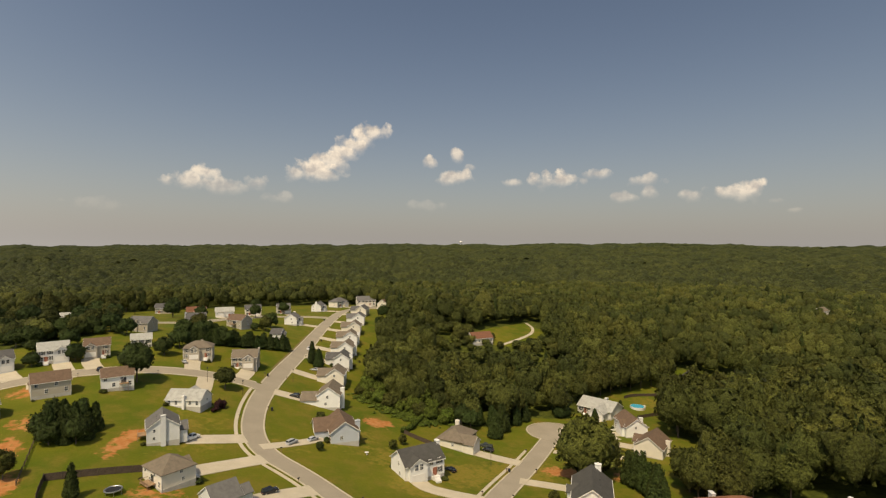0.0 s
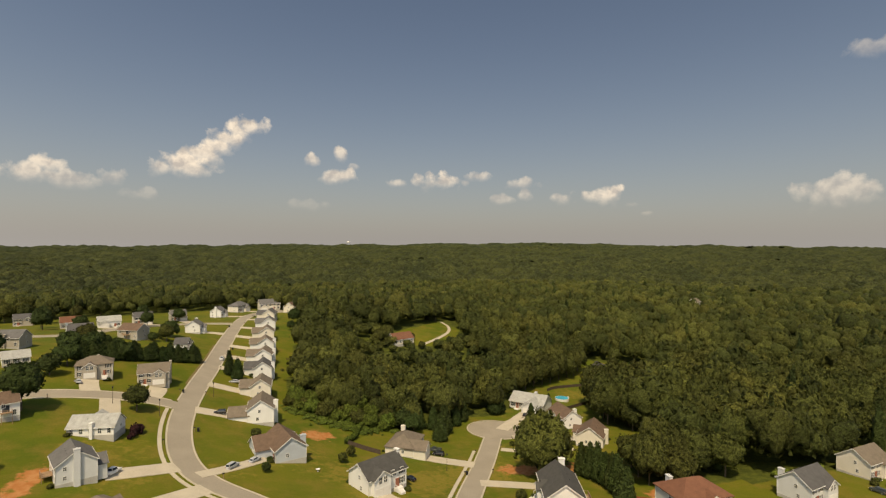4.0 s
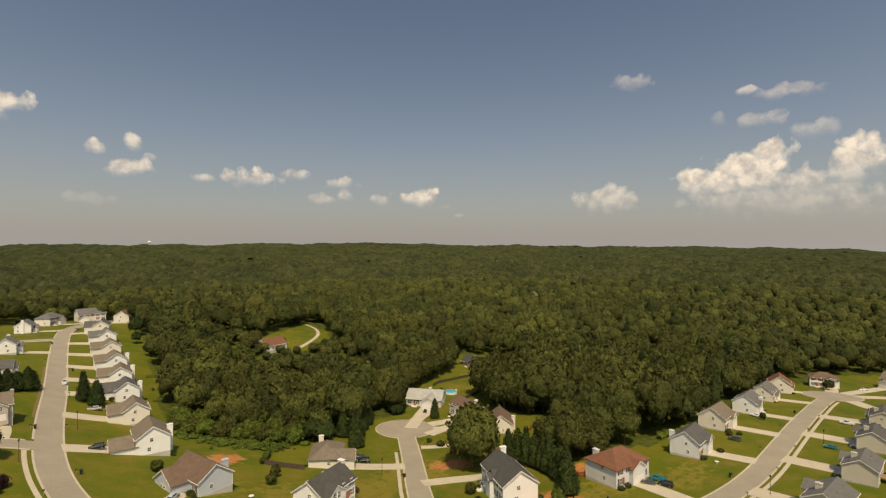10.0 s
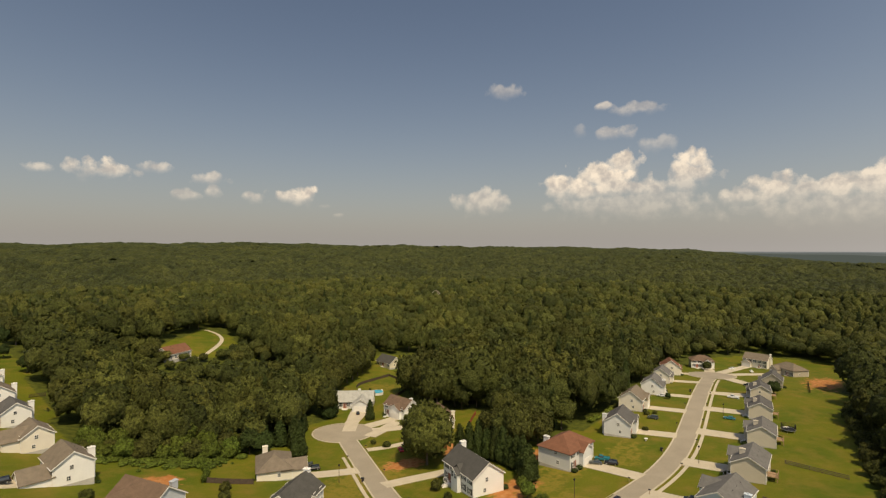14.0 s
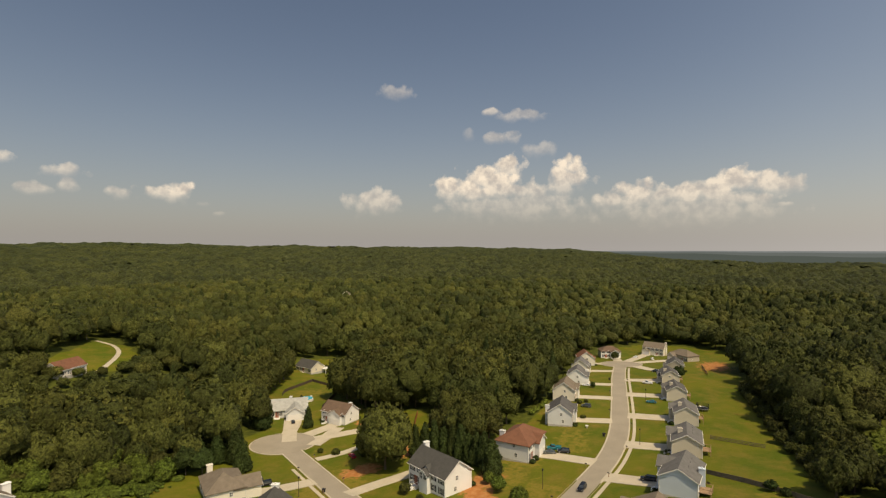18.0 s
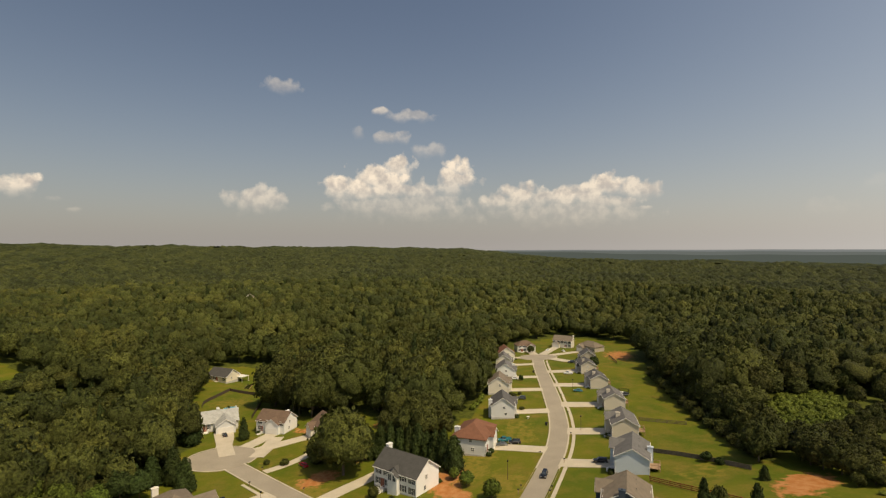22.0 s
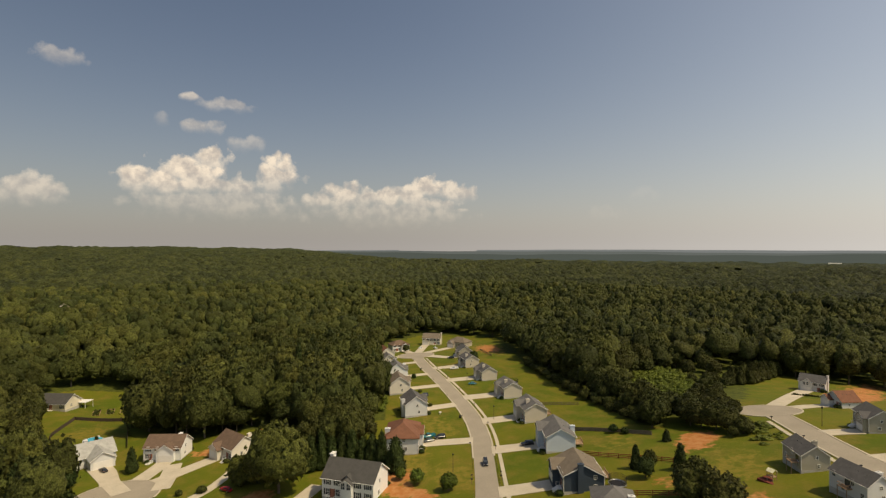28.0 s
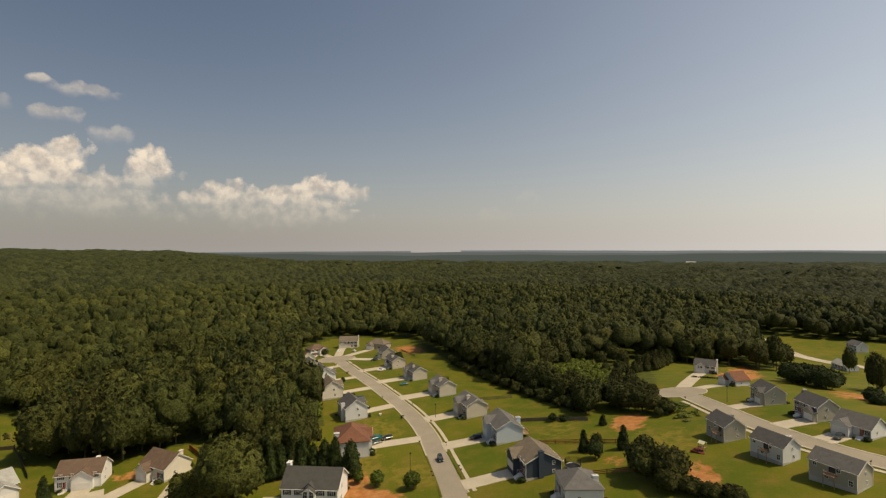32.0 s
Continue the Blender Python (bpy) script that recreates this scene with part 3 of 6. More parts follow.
def clear_of_roads(m, but=""):
    """Drops the faces that would lie across another street."""
    keep = []
    for q in m.f:
        c = sum((Vector(m.v[i]) for i in q), Vector()) / len(q)
        if not on_road(c.x, c.y, but):
            keep.append(q)
    m.f = keep
    return m


def build_roads():
    for k, (key, line) in enumerate(STREETS.items()):
        top = 0.060 + 0.005 * k
        road = tagged(new("road", ribbon(line, -ROAD_W, ROAD_W, top, cross=5).data("road", ASPHALT)), "pale grey asphalt street with concrete gutters", "road", kind="structure")
        for side in (-1, 1):
            part("kerb", clear_of_roads(ribbon(line, *sorted((side * ROAD_W, side * (ROAD_W + 0.45))), top + 0.09, 0.4), key), CONCRETE, road, "pale concrete kerb")
    for k, (key, (x, y, r)) in enumerate(BULBS.items()):
        bulb = tagged(new("road", draped_disc(x, y, r, 0.088 + 0.005 * k).data("road", ASPHALT)), "round turning circle of a dead-end street", "road", kind="structure")
        part("kerb", clear_of_roads(draped_disc(x, y, r + 0.45, 0.16, 0.4, 1, 40, r + 0.02)), CONCRETE, bulb, "pale concrete kerb")


build_roads()


def facing(x, y, street):
    """Turn about z that makes a house's front (its -y side) look at the street, and the way there."""
    if street in BULBS and math.hypot(x - BULBS[street][0], y - BULBS[street][1]) < 40 and street != "a":
        tx, ty = BULBS[street][:2]
        line = STREETS[street]
        k = np.hypot(line[:, 0] - x, line[:, 1] - y).argmin()
        if math.hypot(line[k, 0] - x, line[k, 1] - y) < math.hypot(tx - x, ty - y) - 4:
            tx, ty = line[k]
    else:
        line = STREETS[street]
        k = np.hypot(line[:, 0] - x, line[:, 1] - y).argmin()
        tx, ty = line[k]
    return math.degrees(math.atan2(ty - y, tx - x)) + 90


# ---- houses ----
DRIVES = []
BEDS = []


def lattice(xs, zs, solid, y0, y1):
    """One joined frame: the solid cells of a grid, with thickness."""
    m, seen = Mesh(), {}

    def vert(i, j, k):
        if (i, j, k) not in seen:
            seen[i, j, k] = len(m.v)
            m.v.append((xs[i], (y0, y1)[k], zs[j]))
        return seen[i, j, k]

    nx, nz = len(xs) - 1, len(zs) - 1
    for i in range(nx):
        for j in range(nz):
            if not solid(i, j):
                continue
            m.f.append((vert(i, j, 0), vert(i + 1, j, 0), vert(i + 1, j + 1, 0), vert(i, j + 1, 0)))
            m.f.append((vert(i, j + 1, 1), vert(i + 1, j + 1, 1), vert(i + 1, j, 1), vert(i, j, 1)))
            for di, dj, p, q in ((-1, 0, (i, j + 1), (i, j)), (1, 0, (i + 1, j), (i + 1, j + 1)), (0, -1, (i, j), (i + 1, j)), (0, 1, (i + 1, j + 1), (i, j + 1))):
                a, b = i + di, j + dj
                if not (0 <= a < nx and 0 <= b < nz and solid(a, b)):
                    m.f.append((vert(*q, 0), vert(*p, 0), vert(*p, 1), vert(*q, 1)))
    return m


def window_meshes(w, h):
    xs = (-w / 2 - 0.1, -w / 2, -0.025, 0.025, w / 2, w / 2 + 0.1)
    zs = (-0.1, 0, h / 2 - 0.03, h / 2 + 0.03, h, h + 0.12)
    f = lattice(xs, zs, lambda i, j: i in (0, 2, 4) or j in (0, 2, 4), -0.08, 0.02)
    return f.data("window", TRIM), Mesh().box(-w / 2, w / 2, -0.025, 0.02, 0, h).data("pane", GLASS)


WIN = {"tall": window_meshes(0.95, 1.5), "wide": window_meshes(1.7, 1.5), "small": window_meshes(0.75, 0.95)}
SHUTTER = Mesh().box(-0.19, 0.19, -0.06, 0.01, -0.02, 1.54)
for k in range(6):
    SHUTTER.box(-0.15, 0.15, -0.075, -0.05, 0.08 + k * 0.24, 0.2 + k * 0.24)
SHUTTER = SHUTTER.data("shutter", BLACK)


def add_window(parent, kind, x, y, z, turn=0, shutters=False):
    frame_me, pane_me = WIN[kind]
    w = part("window", frame_me, None, parent, m=pose(x, y, z, 0, 0, turn))
    part("pane", pane_me, None, w)
    if shutters:
        for s in (-1, 1):
            part("shutter", SHUTTER, None, w, "dark louvred shutter", m=pose(s * 0.78, 0, 0))
    return w


def gable_roof(w, d, eave, rise, over, axis, thick=0.2):
    """Two sloping slabs that meet on a ridge along the axis."""
    half = (d if axis == "x" else w) / 2
    a = rise / half
    lo, run = eave - over * a, half + over
    prof = [(-run, lo), (0, eave + rise), (run, lo), (run, lo + thick), (0, eave + rise + thick * 1.2), (-run, lo + thick)]
    ends = (w if axis == "x" else d) / 2 + over
    return Mesh().prism(prof, -ends, ends, axis)


def hip_roof(w, d, eave, rise, over, thick=0.2):
    x, y = w / 2 + over, d / 2 + over
    r = max(0.4, w / 2 - d / 2)
    m = Mesh()
    m.add([(-x, -y, eave), (x, -y, eave), (x, y, eave), (-x, y, eave), (-x, -y, eave + thick), (x, -y, eave + thick), (x, y, eave + thick), (-x, y, eave + thick),
           (-r, 0, eave + rise + thick), (r, 0, eave + rise + thick)],
          [(3, 2, 1, 0), (0, 1, 5, 4), (1, 2, 6, 5), (2, 3, 7, 6), (3, 0, 4, 7), (4, 5, 9, 8), (5, 6, 9), (6, 7, 8, 9), (7, 4, 8)])
    return m


def gable_body(w, d, eave, rise, axis, low=-1.4):
    half = (d if axis == "x" else w) / 2
    end = (w if axis == "x" else d) / 2
    return Mesh().prism([(-half, low), (half, low), (half, eave), (0, eave + rise - 0.02), (-half, eave)], -end, end, axis)


def house(x, y, street, w, d, eave, roof_rgb, wall_rgb, label, axis="x", rise=None, wing=None, chimney=None, turn=None, hip=False, deck=None, porch=True, front_gable=0.0,
          garage=True, group="houses of the estate", vent=True, lift=0.0, scale=0.0):
    """A timber house; its front is local -y. wing: (centre x, width, how far it stands out, eave). chimney: (x, y)."""
    face = facing(x, y, street) if turn is None else turn
    z0 = gz(x, y) + 0.35 + lift
    size = scale or (0.69 if y < 45 else 0.76 if x < -50 else 0.9)
    h = thing("house", pose(x, y, z0, 0, 0, face) @ Matrix.Scale(size, 4), label, "house", group)
    wall_m, roof_m = paint("wall", wall_rgb), paint("roof", roof_rgb)
    half = (d if axis == "x" else w) / 2
    rise = half * 0.70 if rise is None else rise
    if hip:
        part("wall", Mesh().box(-w / 2, w / 2, -d / 2, d / 2, -1.4, eave + 0.1), wall_m, h)
        part("roof", hip_roof(w, d, eave, rise, 0.45), roof_m, h)
    else:
        part("wall", gable_body(w, d, eave, rise, axis), wall_m, h)
        roof = part("roof", gable_roof(w, d, eave, rise, 0.4, axis), roof_m, h)
        e = (w if axis == "x" else d) / 2 + 0.4
        for s in (-1, 1):
            a = rise / half
            lo, run = eave - 0.4 * a, half + 0.4
            prof = [(-run, lo - 0.16), (0, eave + rise - 0.16), (run, lo - 0.16), (run, lo + 0.12), (0, eave + rise + 0.12), (-run, lo + 0.12)]
            part("bargeboard", Mesh().prism(prof, s * e, s * (e + 0.05), axis), TRIM, roof)
    if porch and math.hypot(x - 60, y - 130) < 190:
        m4 = pose(x, y, z0, 0, 0, face) @ Matrix.Scale(size, 4)
        side = 1 if wing and wing[0] < 0 else -1
        for q in (0.92, 0.72, 0.5)[:1 + int(abs(x * 3 + y)) % 3]:
            BEDS.append((m4 @ Vector((side * q * w / 2, -d / 2 - 1.0, 0)))[:2])
        BEDS.append((m4 @ Vector((-side * w / 2 * 0.9, d / 2 + 1.0, 0)))[:2])
    part("foundation", Mesh().box(-w / 2 - 0.06, w / 2 + 0.06, -d / 2 - 0.06, d / 2 + 0.06, -3.2, 0.25), FOUNDATION, h)
    for s in (-1, 1):
        for t in (-1, 1):
            part("corner_board", Mesh().box(s * w / 2 - 0.08, s * w / 2 + 0.08, t * d / 2 - 0.08, t * d / 2 + 0.08, 0.2, eave - 0.12), TRIM, h)
    for t in (-1, 1):
        if axis == "x" and not hip:
            part("gutter", Mesh().box(-w / 2 - 0.4, w / 2 + 0.4, t * (d / 2 + 0.46) - 0.07, t * (d / 2 + 0.46) + 0.07, eave - 0.42 * rise / half, eave - 0.42 * rise / half + 0.14), TRIM, h)
    two = eave > 4.2
    rows = [(0.85, "tall"), (3.35, "tall")] if two else [(0.95, "tall")]
    wx0, wx1 = (wing[0] - wing[1] / 2, wing[0] + wing[1] / 2) if wing else (99, 99)
    n = max(2, int(w / 2.7))
    for r, (z, kind) in enumerate(rows):
        for i in range(n):
            px = -w / 2 + (i + 0.5) * w / n
            hidden = wx0 - 0.7 < px < wx1 + 0.7 and (not wing or wing[3] > z + 1)
            if not hidden and not (r == 0 and i == n // 2 and porch):
                add_window(h, kind, px, -d / 2, z, 0, shutters=True)
            if (i + r) % 2 == 0 or not two:
                add_window(h, kind, px, d / 2, z, 180)
        for s in (-1, 1):
            if street == "b" and y < 86 and wall_rgb != NAVY:
                continue
            if chimney and abs(chimney[0] - s * w / 2) < 1:
                add_window(h, "small", s * w / 2, d * 0.28, z + 0.3, 90 * s)
            else:
                add_window(h, "small", s * w / 2, -d * 0.12 + 0.6 * r, z + 0.3, 90 * s)
    if wing:
        cx, ww, out, we = wing
        wr = ww / 2 * 0.66
        y0, y1 = -d / 2 - out, -d / 2 + (0.4 if we > eave - 0.3 or we + wr > eave else 0.02)
        wall = part("wing", Mesh().prism([(cx - ww / 2, -1.4), (cx + ww / 2, -1.4), (cx + ww / 2, we), (cx, we + wr), (cx - ww / 2, we)], y0, y1, "y"), wall_m, h)
        back = min(0.0, -d / 2 + (we + wr - eave) / (rise / (d / 2)) + 0.3) if axis == "x" else -d / 2 + 0.3
        a = 0.66
        prof = [(cx - ww / 2 - 0.35, we - 0.35 * a), (cx, we + wr), (cx + ww / 2 + 0.35, we - 0.35 * a), (cx + ww / 2 + 0.35, we - 0.35 * a + 0.2), (cx, we + wr + 0.24), (cx - ww / 2 - 0.35, we - 0.35 * a + 0.2)]
        part("wing_roof", Mesh().prism(prof, y0 - 0.35, max(back, y1), "y"), roof_m, h)
        bb = [(cx - ww / 2 - 0.35, we - 0.35 * a - 0.14), (cx, we + wr - 0.14), (cx + ww / 2 + 0.35, we - 0.35 * a - 0.14), (cx + ww / 2 + 0.35, we - 0.35 * a + 0.1), (cx, we + wr + 0.12), (cx - ww / 2 - 0.35, we - 0.35 * a + 0.1)]
        part("bargeboard", Mesh().prism(bb, y0 - 0.40, y0 - 0.35, "y"), TRIM, h)
        if garage:
            DRIVES.append((x, y, face, cx * size, y0 * size, street))
            gw = min(4.9, ww - 0.9)
            door = Mesh().box(cx - gw / 2, cx + gw / 2, y0 - 0.05, y0, 0.0, 2.2)
            for k in range(4):
                for j in range(4):
                    door.box(cx - gw / 2 + 0.1 + j * gw / 4, cx - gw / 2 - 0.1 + (j + 1) * gw / 4, y0 - 0.075, y0 - 0.05, 0.06 + k * 0.55, 0.5 + k * 0.55)
            part("garage_door", door, TRIM, h, "white panelled garage door")
        if we > 4.2 or not garage:
            for dx in (-0.75, 0.75):
                add_window(h, "tall", cx + dx, y0, 3.3 if we > 4.2 else 0.95, 0, shutters=False)
    if front_gable:
        g = front_gable
        part("dormer", Mesh().prism([(-g, eave - 0.3), (g, eave - 0.3), (0, eave + g * 0.7)], -d / 2 - 0.06, -d / 2 + g * 0.9, "y"), wall_m, h)
        part("dormer_roof", Mesh().prism([(-g - 0.3, eave - 0.35), (0, eave + g * 0.7 + 0.05), (g + 0.3, eave - 0.35), (g + 0.3, eave - 0.15), (0, eave + g * 0.7 + 0.27), (-g - 0.3, eave - 0.15)], -d / 2 - 0.35, -0.3, "y"), roof_m, h)
    if chimney:
        cx, cy = max(-w / 2 - 0.3, min(w / 2 + 0.3, chimney[0])), max(-d / 2 - 0.5, min(d / 2 + 0.5, chimney[1]))
        off = abs(cy) / (d / 2) if axis == "x" else abs(cx) / (w / 2)
        top = eave + min(rise + 0.4, rise * max(0.0, 1 - off) + 1.5)
        part("chimney", Mesh().box(cx - 0.45, cx + 0.45, cy - 0.75, cy + 0.75, -1.2, top).box(cx - 0.55, cx + 0.55, cy - 0.85, cy + 0.85, top, top + 0.15).box(cx - 0.2, cx + 0.2, cy - 0.2, cy + 0.2, top + 0.15, top + 0.4), wall_m, h, "boxed-in chimney stack")
    if porch:
        px = 0.0 if not wing else (max(-w / 2 + 1.4, min(w / 2 - 1.4, (wx1 + w / 2) / 2 if wing[0] < 0 else (wx0 - w / 2) / 2)))
        part("front_door", Mesh().box(px - 0.48, px + 0.48, -d / 2 - 0.06, -d / 2 + 0.02, 0.3, 2.4).box(px - 0.62, px - 0.5, -d / 2 - 0.08, -d / 2 + 0.02, 0.3, 2.5).box(px + 0.5, px + 0.62, -d / 2 - 0.08, -d / 2 + 0.02, 0.3, 2.5), BRICKWORK, h, "dark red panelled front door")
        st = Mesh().box(px - 1.1, px + 1.1, -d / 2 - 1.3, -d / 2 - 0.07, -0.6, 0.28)
        for k in range(4):
            st.box(px - 0.8, px + 0.8, -d / 2 - 1.3 - 0.3 * (k + 1), -d / 2 - 1.3 - 0.3 * k, -1.0, 0.2 - 0.16 * (k + 1))
        part("steps", st, TRIM, h)
        for s in (-1, 1):
            part("handrail", Mesh().box(px + s * 1.05 - 0.04, px + s * 1.05 + 0.04, -d / 2 - 1.3, -d / 2 - 0.1, 1.1, 1.18).box(px + s * 1.05 - 0.05, px + s * 1.05 + 0.05, -d / 2 - 1.32, -d / 2 - 1.22, 0.2, 1.2), TRIM, h)
    if deck:
        dx, dw, dd, dz = deck
        y0, y1 = d / 2 + 0.08, d / 2 + 0.08 + dd
        dk = part("deck", Mesh().box(dx - dw / 2, dx + dw / 2, y0, y1, dz, dz + 0.18), TIMBER, h, "timber deck on posts")
        rails = Mesh()
        for q in range(int(dw / 0.4)):
            rails.box(dx - dw / 2 + q * 0.4, dx - dw / 2 + q * 0.4 + 0.06, y1 - 0.08, y1, dz + 0.18, dz + 1.05)
        rails.box(dx - dw / 2, dx + dw / 2, y1 - 0.1, y1 + 0.02, dz + 1.05, dz + 1.14).box(dx - dw / 2, dx - dw / 2 + 0.08, y0, y1, dz + 1.0, dz + 1.1).box(dx + dw / 2 - 0.08, dx + dw / 2, y0, y1, dz + 1.0, dz + 1.1)
        part("railing", rails, TIMBER, dk)
        for s in (-1, 1):
            part("post", Mesh().box(dx + s * (dw / 2 - 0.1) - 0.08, dx + s * (dw / 2 - 0.1) + 0.08, y1 - 0.2, y1 - 0.04, -3.0, dz), TIMBER, dk)
        part("back_door", Mesh().box(dx - 0.9, dx + 0.9, d / 2 - 0.02, d / 2 + 0.05, dz + 0.18, dz + 2.3), GLASS, h, "glazed patio door")
    if vent and not hip:
        for k in range(3):
            part("roof_vent", Mesh().tube((-w * 0.3 + k * w * 0.22, d * 0.2, eave + rise * 0.4) if axis == "x" else (w * 0.2, -d * 0.2 + k * 1.8, eave + rise * 0.4), (-w * 0.3 + k * w * 0.22, d * 0.2, eave + rise * 0.6 + 0.45) if axis == "x" else (w * 0.2, -d * 0.2 + k * 1.8, eave + rise * 0.6 + 0.45), 0.06, 0.06, 6), BLACK, h)
    return h


GREY, CHARCOAL, BROWN, TAN, RED_BROWN, PALE, MID = (0.128, 0.124, 0.118), (0.068, 0.066, 0.060), (0.138, 0.092, 0.062), (0.165, 0.135, 0.100), (0.168, 0.076, 0.044), (0.35, 0.35, 0.32), (0.092, 0.089, 0.086)
SIDING = (0.52, 0.47, 0.38)
WHITE, CREAM, BLUE_GREY, SAND, NAVY, LIGHT_GREY = (0.74, 0.73, 0.69), (0.68, 0.63, 0.53), (0.44, 0.47, 0.50), (0.40, 0.36, 0.29), (0.045, 0.062, 0.085), (0.60, 0.60, 0.58)

# east side of the first street
house(-14.5, 170.5, "a", 13, 8.5, 3.6, BROWN, BLUE_GREY, "low brown-roofed house with blue-grey siding and a wide front gable", wing=(-1.5, 8.4, 4.2, 3.2), chimney=(2.5, 4.6), scale=0.98, garage=False)
house(-21.5, 198, "a", 11, 8.4, 4.9, TAN, WHITE, "white house with a tan roof and a low garage wing", wing=(1.8, 7.0, 6.0, 2.9), chimney=(1.5, 4.7), porch=True, scale=0.95)
house(-22.5, 223.3, "a", 10, 7.6, 4.6, TAN, CREAM, "cream house with a tan shingle roof, gable to the street", wing=(0.7, 7.4, 4.0, 4.1), scale=0.92)
house(-22.5, 246, "a", 10, 7.6, 4.6, MID, WHITE, "white house with a mid-grey roof and bay front", wing=(-0.7, 7.4, 4.0, 4.1), chimney=(1.5, 5.3), scale=0.92)
house(-22.5, 265, "a", 10, 7.6, 4.6, TAN, WHITE, "white gabled house with a weathered tan roof", wing=(0.7, 7.4, 4.0, 4.1), chimney=(-1.5, 5.1), scale=0.92)
house(-22.5, 285, "a", 10, 7.6, 4.6, TAN, WHITE, "white gabled house with a brownish roof beside a narrow drive", wing=(0.7, 7.4, 4.0, 4.1), chimney=(1.5, 5.1), scale=0.92)
house(-22.5, 307, "a", 10, 7.6, 4.6, TAN, CREAM, "cream gabled house with a tan roof and parked cars in front", wing=(0.7, 7.4, 4.0, 4.1), scale=0.92)
house(-22, 332, "a", 10, 7.6, 4.6, GREY, WHITE, "white gabled house with a plain grey roof", wing=(0.7, 7.4, 4.0, 4.1), scale=0.92)
house(-22, 362, "a", 10, 7.6, 4.6, MID, CREAM, "cream gabled house with a dark grey roof", wing=(0.7, 7.4, 4.0, 4.1), scale=0.92)
house(-24, 425, "a", 16, 9.5, 5.0, GREY, CREAM, "wide two-storey cream house closing the street", wing=(-5, 6, 2, 2.7), chimney=(8.3, 0))
house(-8, 402, "a", 10, 9, 4.8, BROWN, CREAM, "brown-roofed cream house at the end of the street", wing=(-2.5, 5, 2, 2.7))
# west side of the first street
house(-54, 378, "a", 12, 9, 5.0, GREY, WHITE, "white two-storey house with a grey roof and chimney", wing=(3, 5.5, 2, 2.7), chimney=(-6.3, 0))
house(-44, 411, "a", 14, 9, 4.4, GREY, CREAM, "cream house with a grey hipped roof under the trees", hip=True, wing=(3, 5.5, 2, 2.7))
house(-57.5, 308, "a", 11, 9, 4.8, GREY, WHITE, "white house with a grey roof among garden trees", wing=(3, 5.5, 2, 2.7), chimney=(5.8, 0))
house(-88, 339, "f", 12, 9, 5.0, MID, CREAM, "tall cream house with a grey roof", wing=(2.5, 5.2, 2, 2.7), turn=20)
house(-56, 265.5, "a", 8, 7, 3.0, MID, LIGHT_GREY, "small grey gabled house behind the hedge", axis="y", garage=False, wing=(0, 4, 1.5, 2.6))
house(-77, 275, "a", 13, 9, 5.0, BROWN, SAND, "two-storey sand-coloured house with a brown roof", garage=False, deck=(0, 4, 2.5, 2.4), turn=150)
house(-74, 359, "f", 11, 9, 4.8, GREY, SAND, "grey-roofed house at the foot of the woods", wing=(3, 5.5, 2, 2.7), turn=20)
house(-98, 317, "f", 13, 8, 4.2, PALE, WHITE, "white-roofed house with white siding", wing=(-3, 5.5, 2, 2.7), turn=20)
house(-112, 312, "f", 13, 9, 4.0, RED_BROWN, CREAM, "low brown-roofed house before the woods", turn=20, garage=False)
house(-150, 358, "f", 12, 9, 4.8, MID, SAND, "sand-coloured two-storey house before the tall woods", turn=20, wing=(2.5, 5.4, 1.5, 4.4), garage=False)
house(-178, 303, "f", 14, 8, 2.8, PALE, WHITE, "long low white building among trees", turn=30, garage=False, porch=False)
house(-243, 357, "f", 14, 11, 2.8, PALE, WHITE, "white low house with a wide pale roof by the woods", turn=30, hip=True, rise=3.0, garage=False, porch=False)
house(-92, 259, "f", 11, 9.5, 5.2, MID, BLUE_GREY, "tall blue-grey house with a dark roof and chimney", chimney=(5.8, 0), turn=200, garage=False, wing=(-3, 5, 1.5, 4.8))
house(-107, 240, "d", 12, 9, 4.4, GREY, SAND, "sand-coloured house with a grey roof by a hedge", chimney=(0, 4.7), garage=False, turn=170)
# the cross street
house(-73, 212, "d", 13, 9.5, 5.0, TAN, SAND, "two-storey sand house with a hipped tan roof and arched porch gable", hip=True, rise=2.9, wing=(-1.5, 5.0, 1.6, 4.6), chimney=(1, 3))
house(-56.2, 214, "d", 12, 9, 5.0, TAN, SAND, "two-storey sand house with a tan roof, stone front and side chimney", wing=(2.0, 5.4, 1.6, 4.6), chimney=(6.3, 0.5), garage=True)
house(-60, 169.5, "d", 14, 8.5, 2.9, PALE, WHITE, "low white house with a pale grey roof and rear chimney", wing=(2.5, 6.0, 5.0, 2.7), chimney=(-0.5, 4.5), turn=172)
house(-57.5, 146.5, "a", 11, 9.5, 5.2, GREY, LIGHT_GREY, "grey house with a steep grey roof and a chimney", axis="x", chimney=(-5.8, 0), deck=(0, 4, 2.6, 1.9), wing=(-1.5, 6.2, 2.5, 3.0))
house(-47, 126, "a", 12, 10.5, 4.6, TAN, CREAM, "cream house with a hipped tan roof and a rear deck", hip=True, rise=3.4, deck=(0, 5, 2.6, 1.2), wing=(2.5, 6.0, 2.0, 2.8), scale=0.7)
house(-33.5, 118.5, "a", 11, 9, 3.0, GREY, LIGHT_GREY, "low house with crossing pale grey gables", axis="y", wing=(-2.0, 6.0, 3.5, 2.8), scale=0.66)
house(-83, 174, "d", 11, 8, 4.8, BROWN, WHITE, "white two-storey house with a brown roof and brick steps", deck=(-2, 3, 2, 1.8), garage=False)
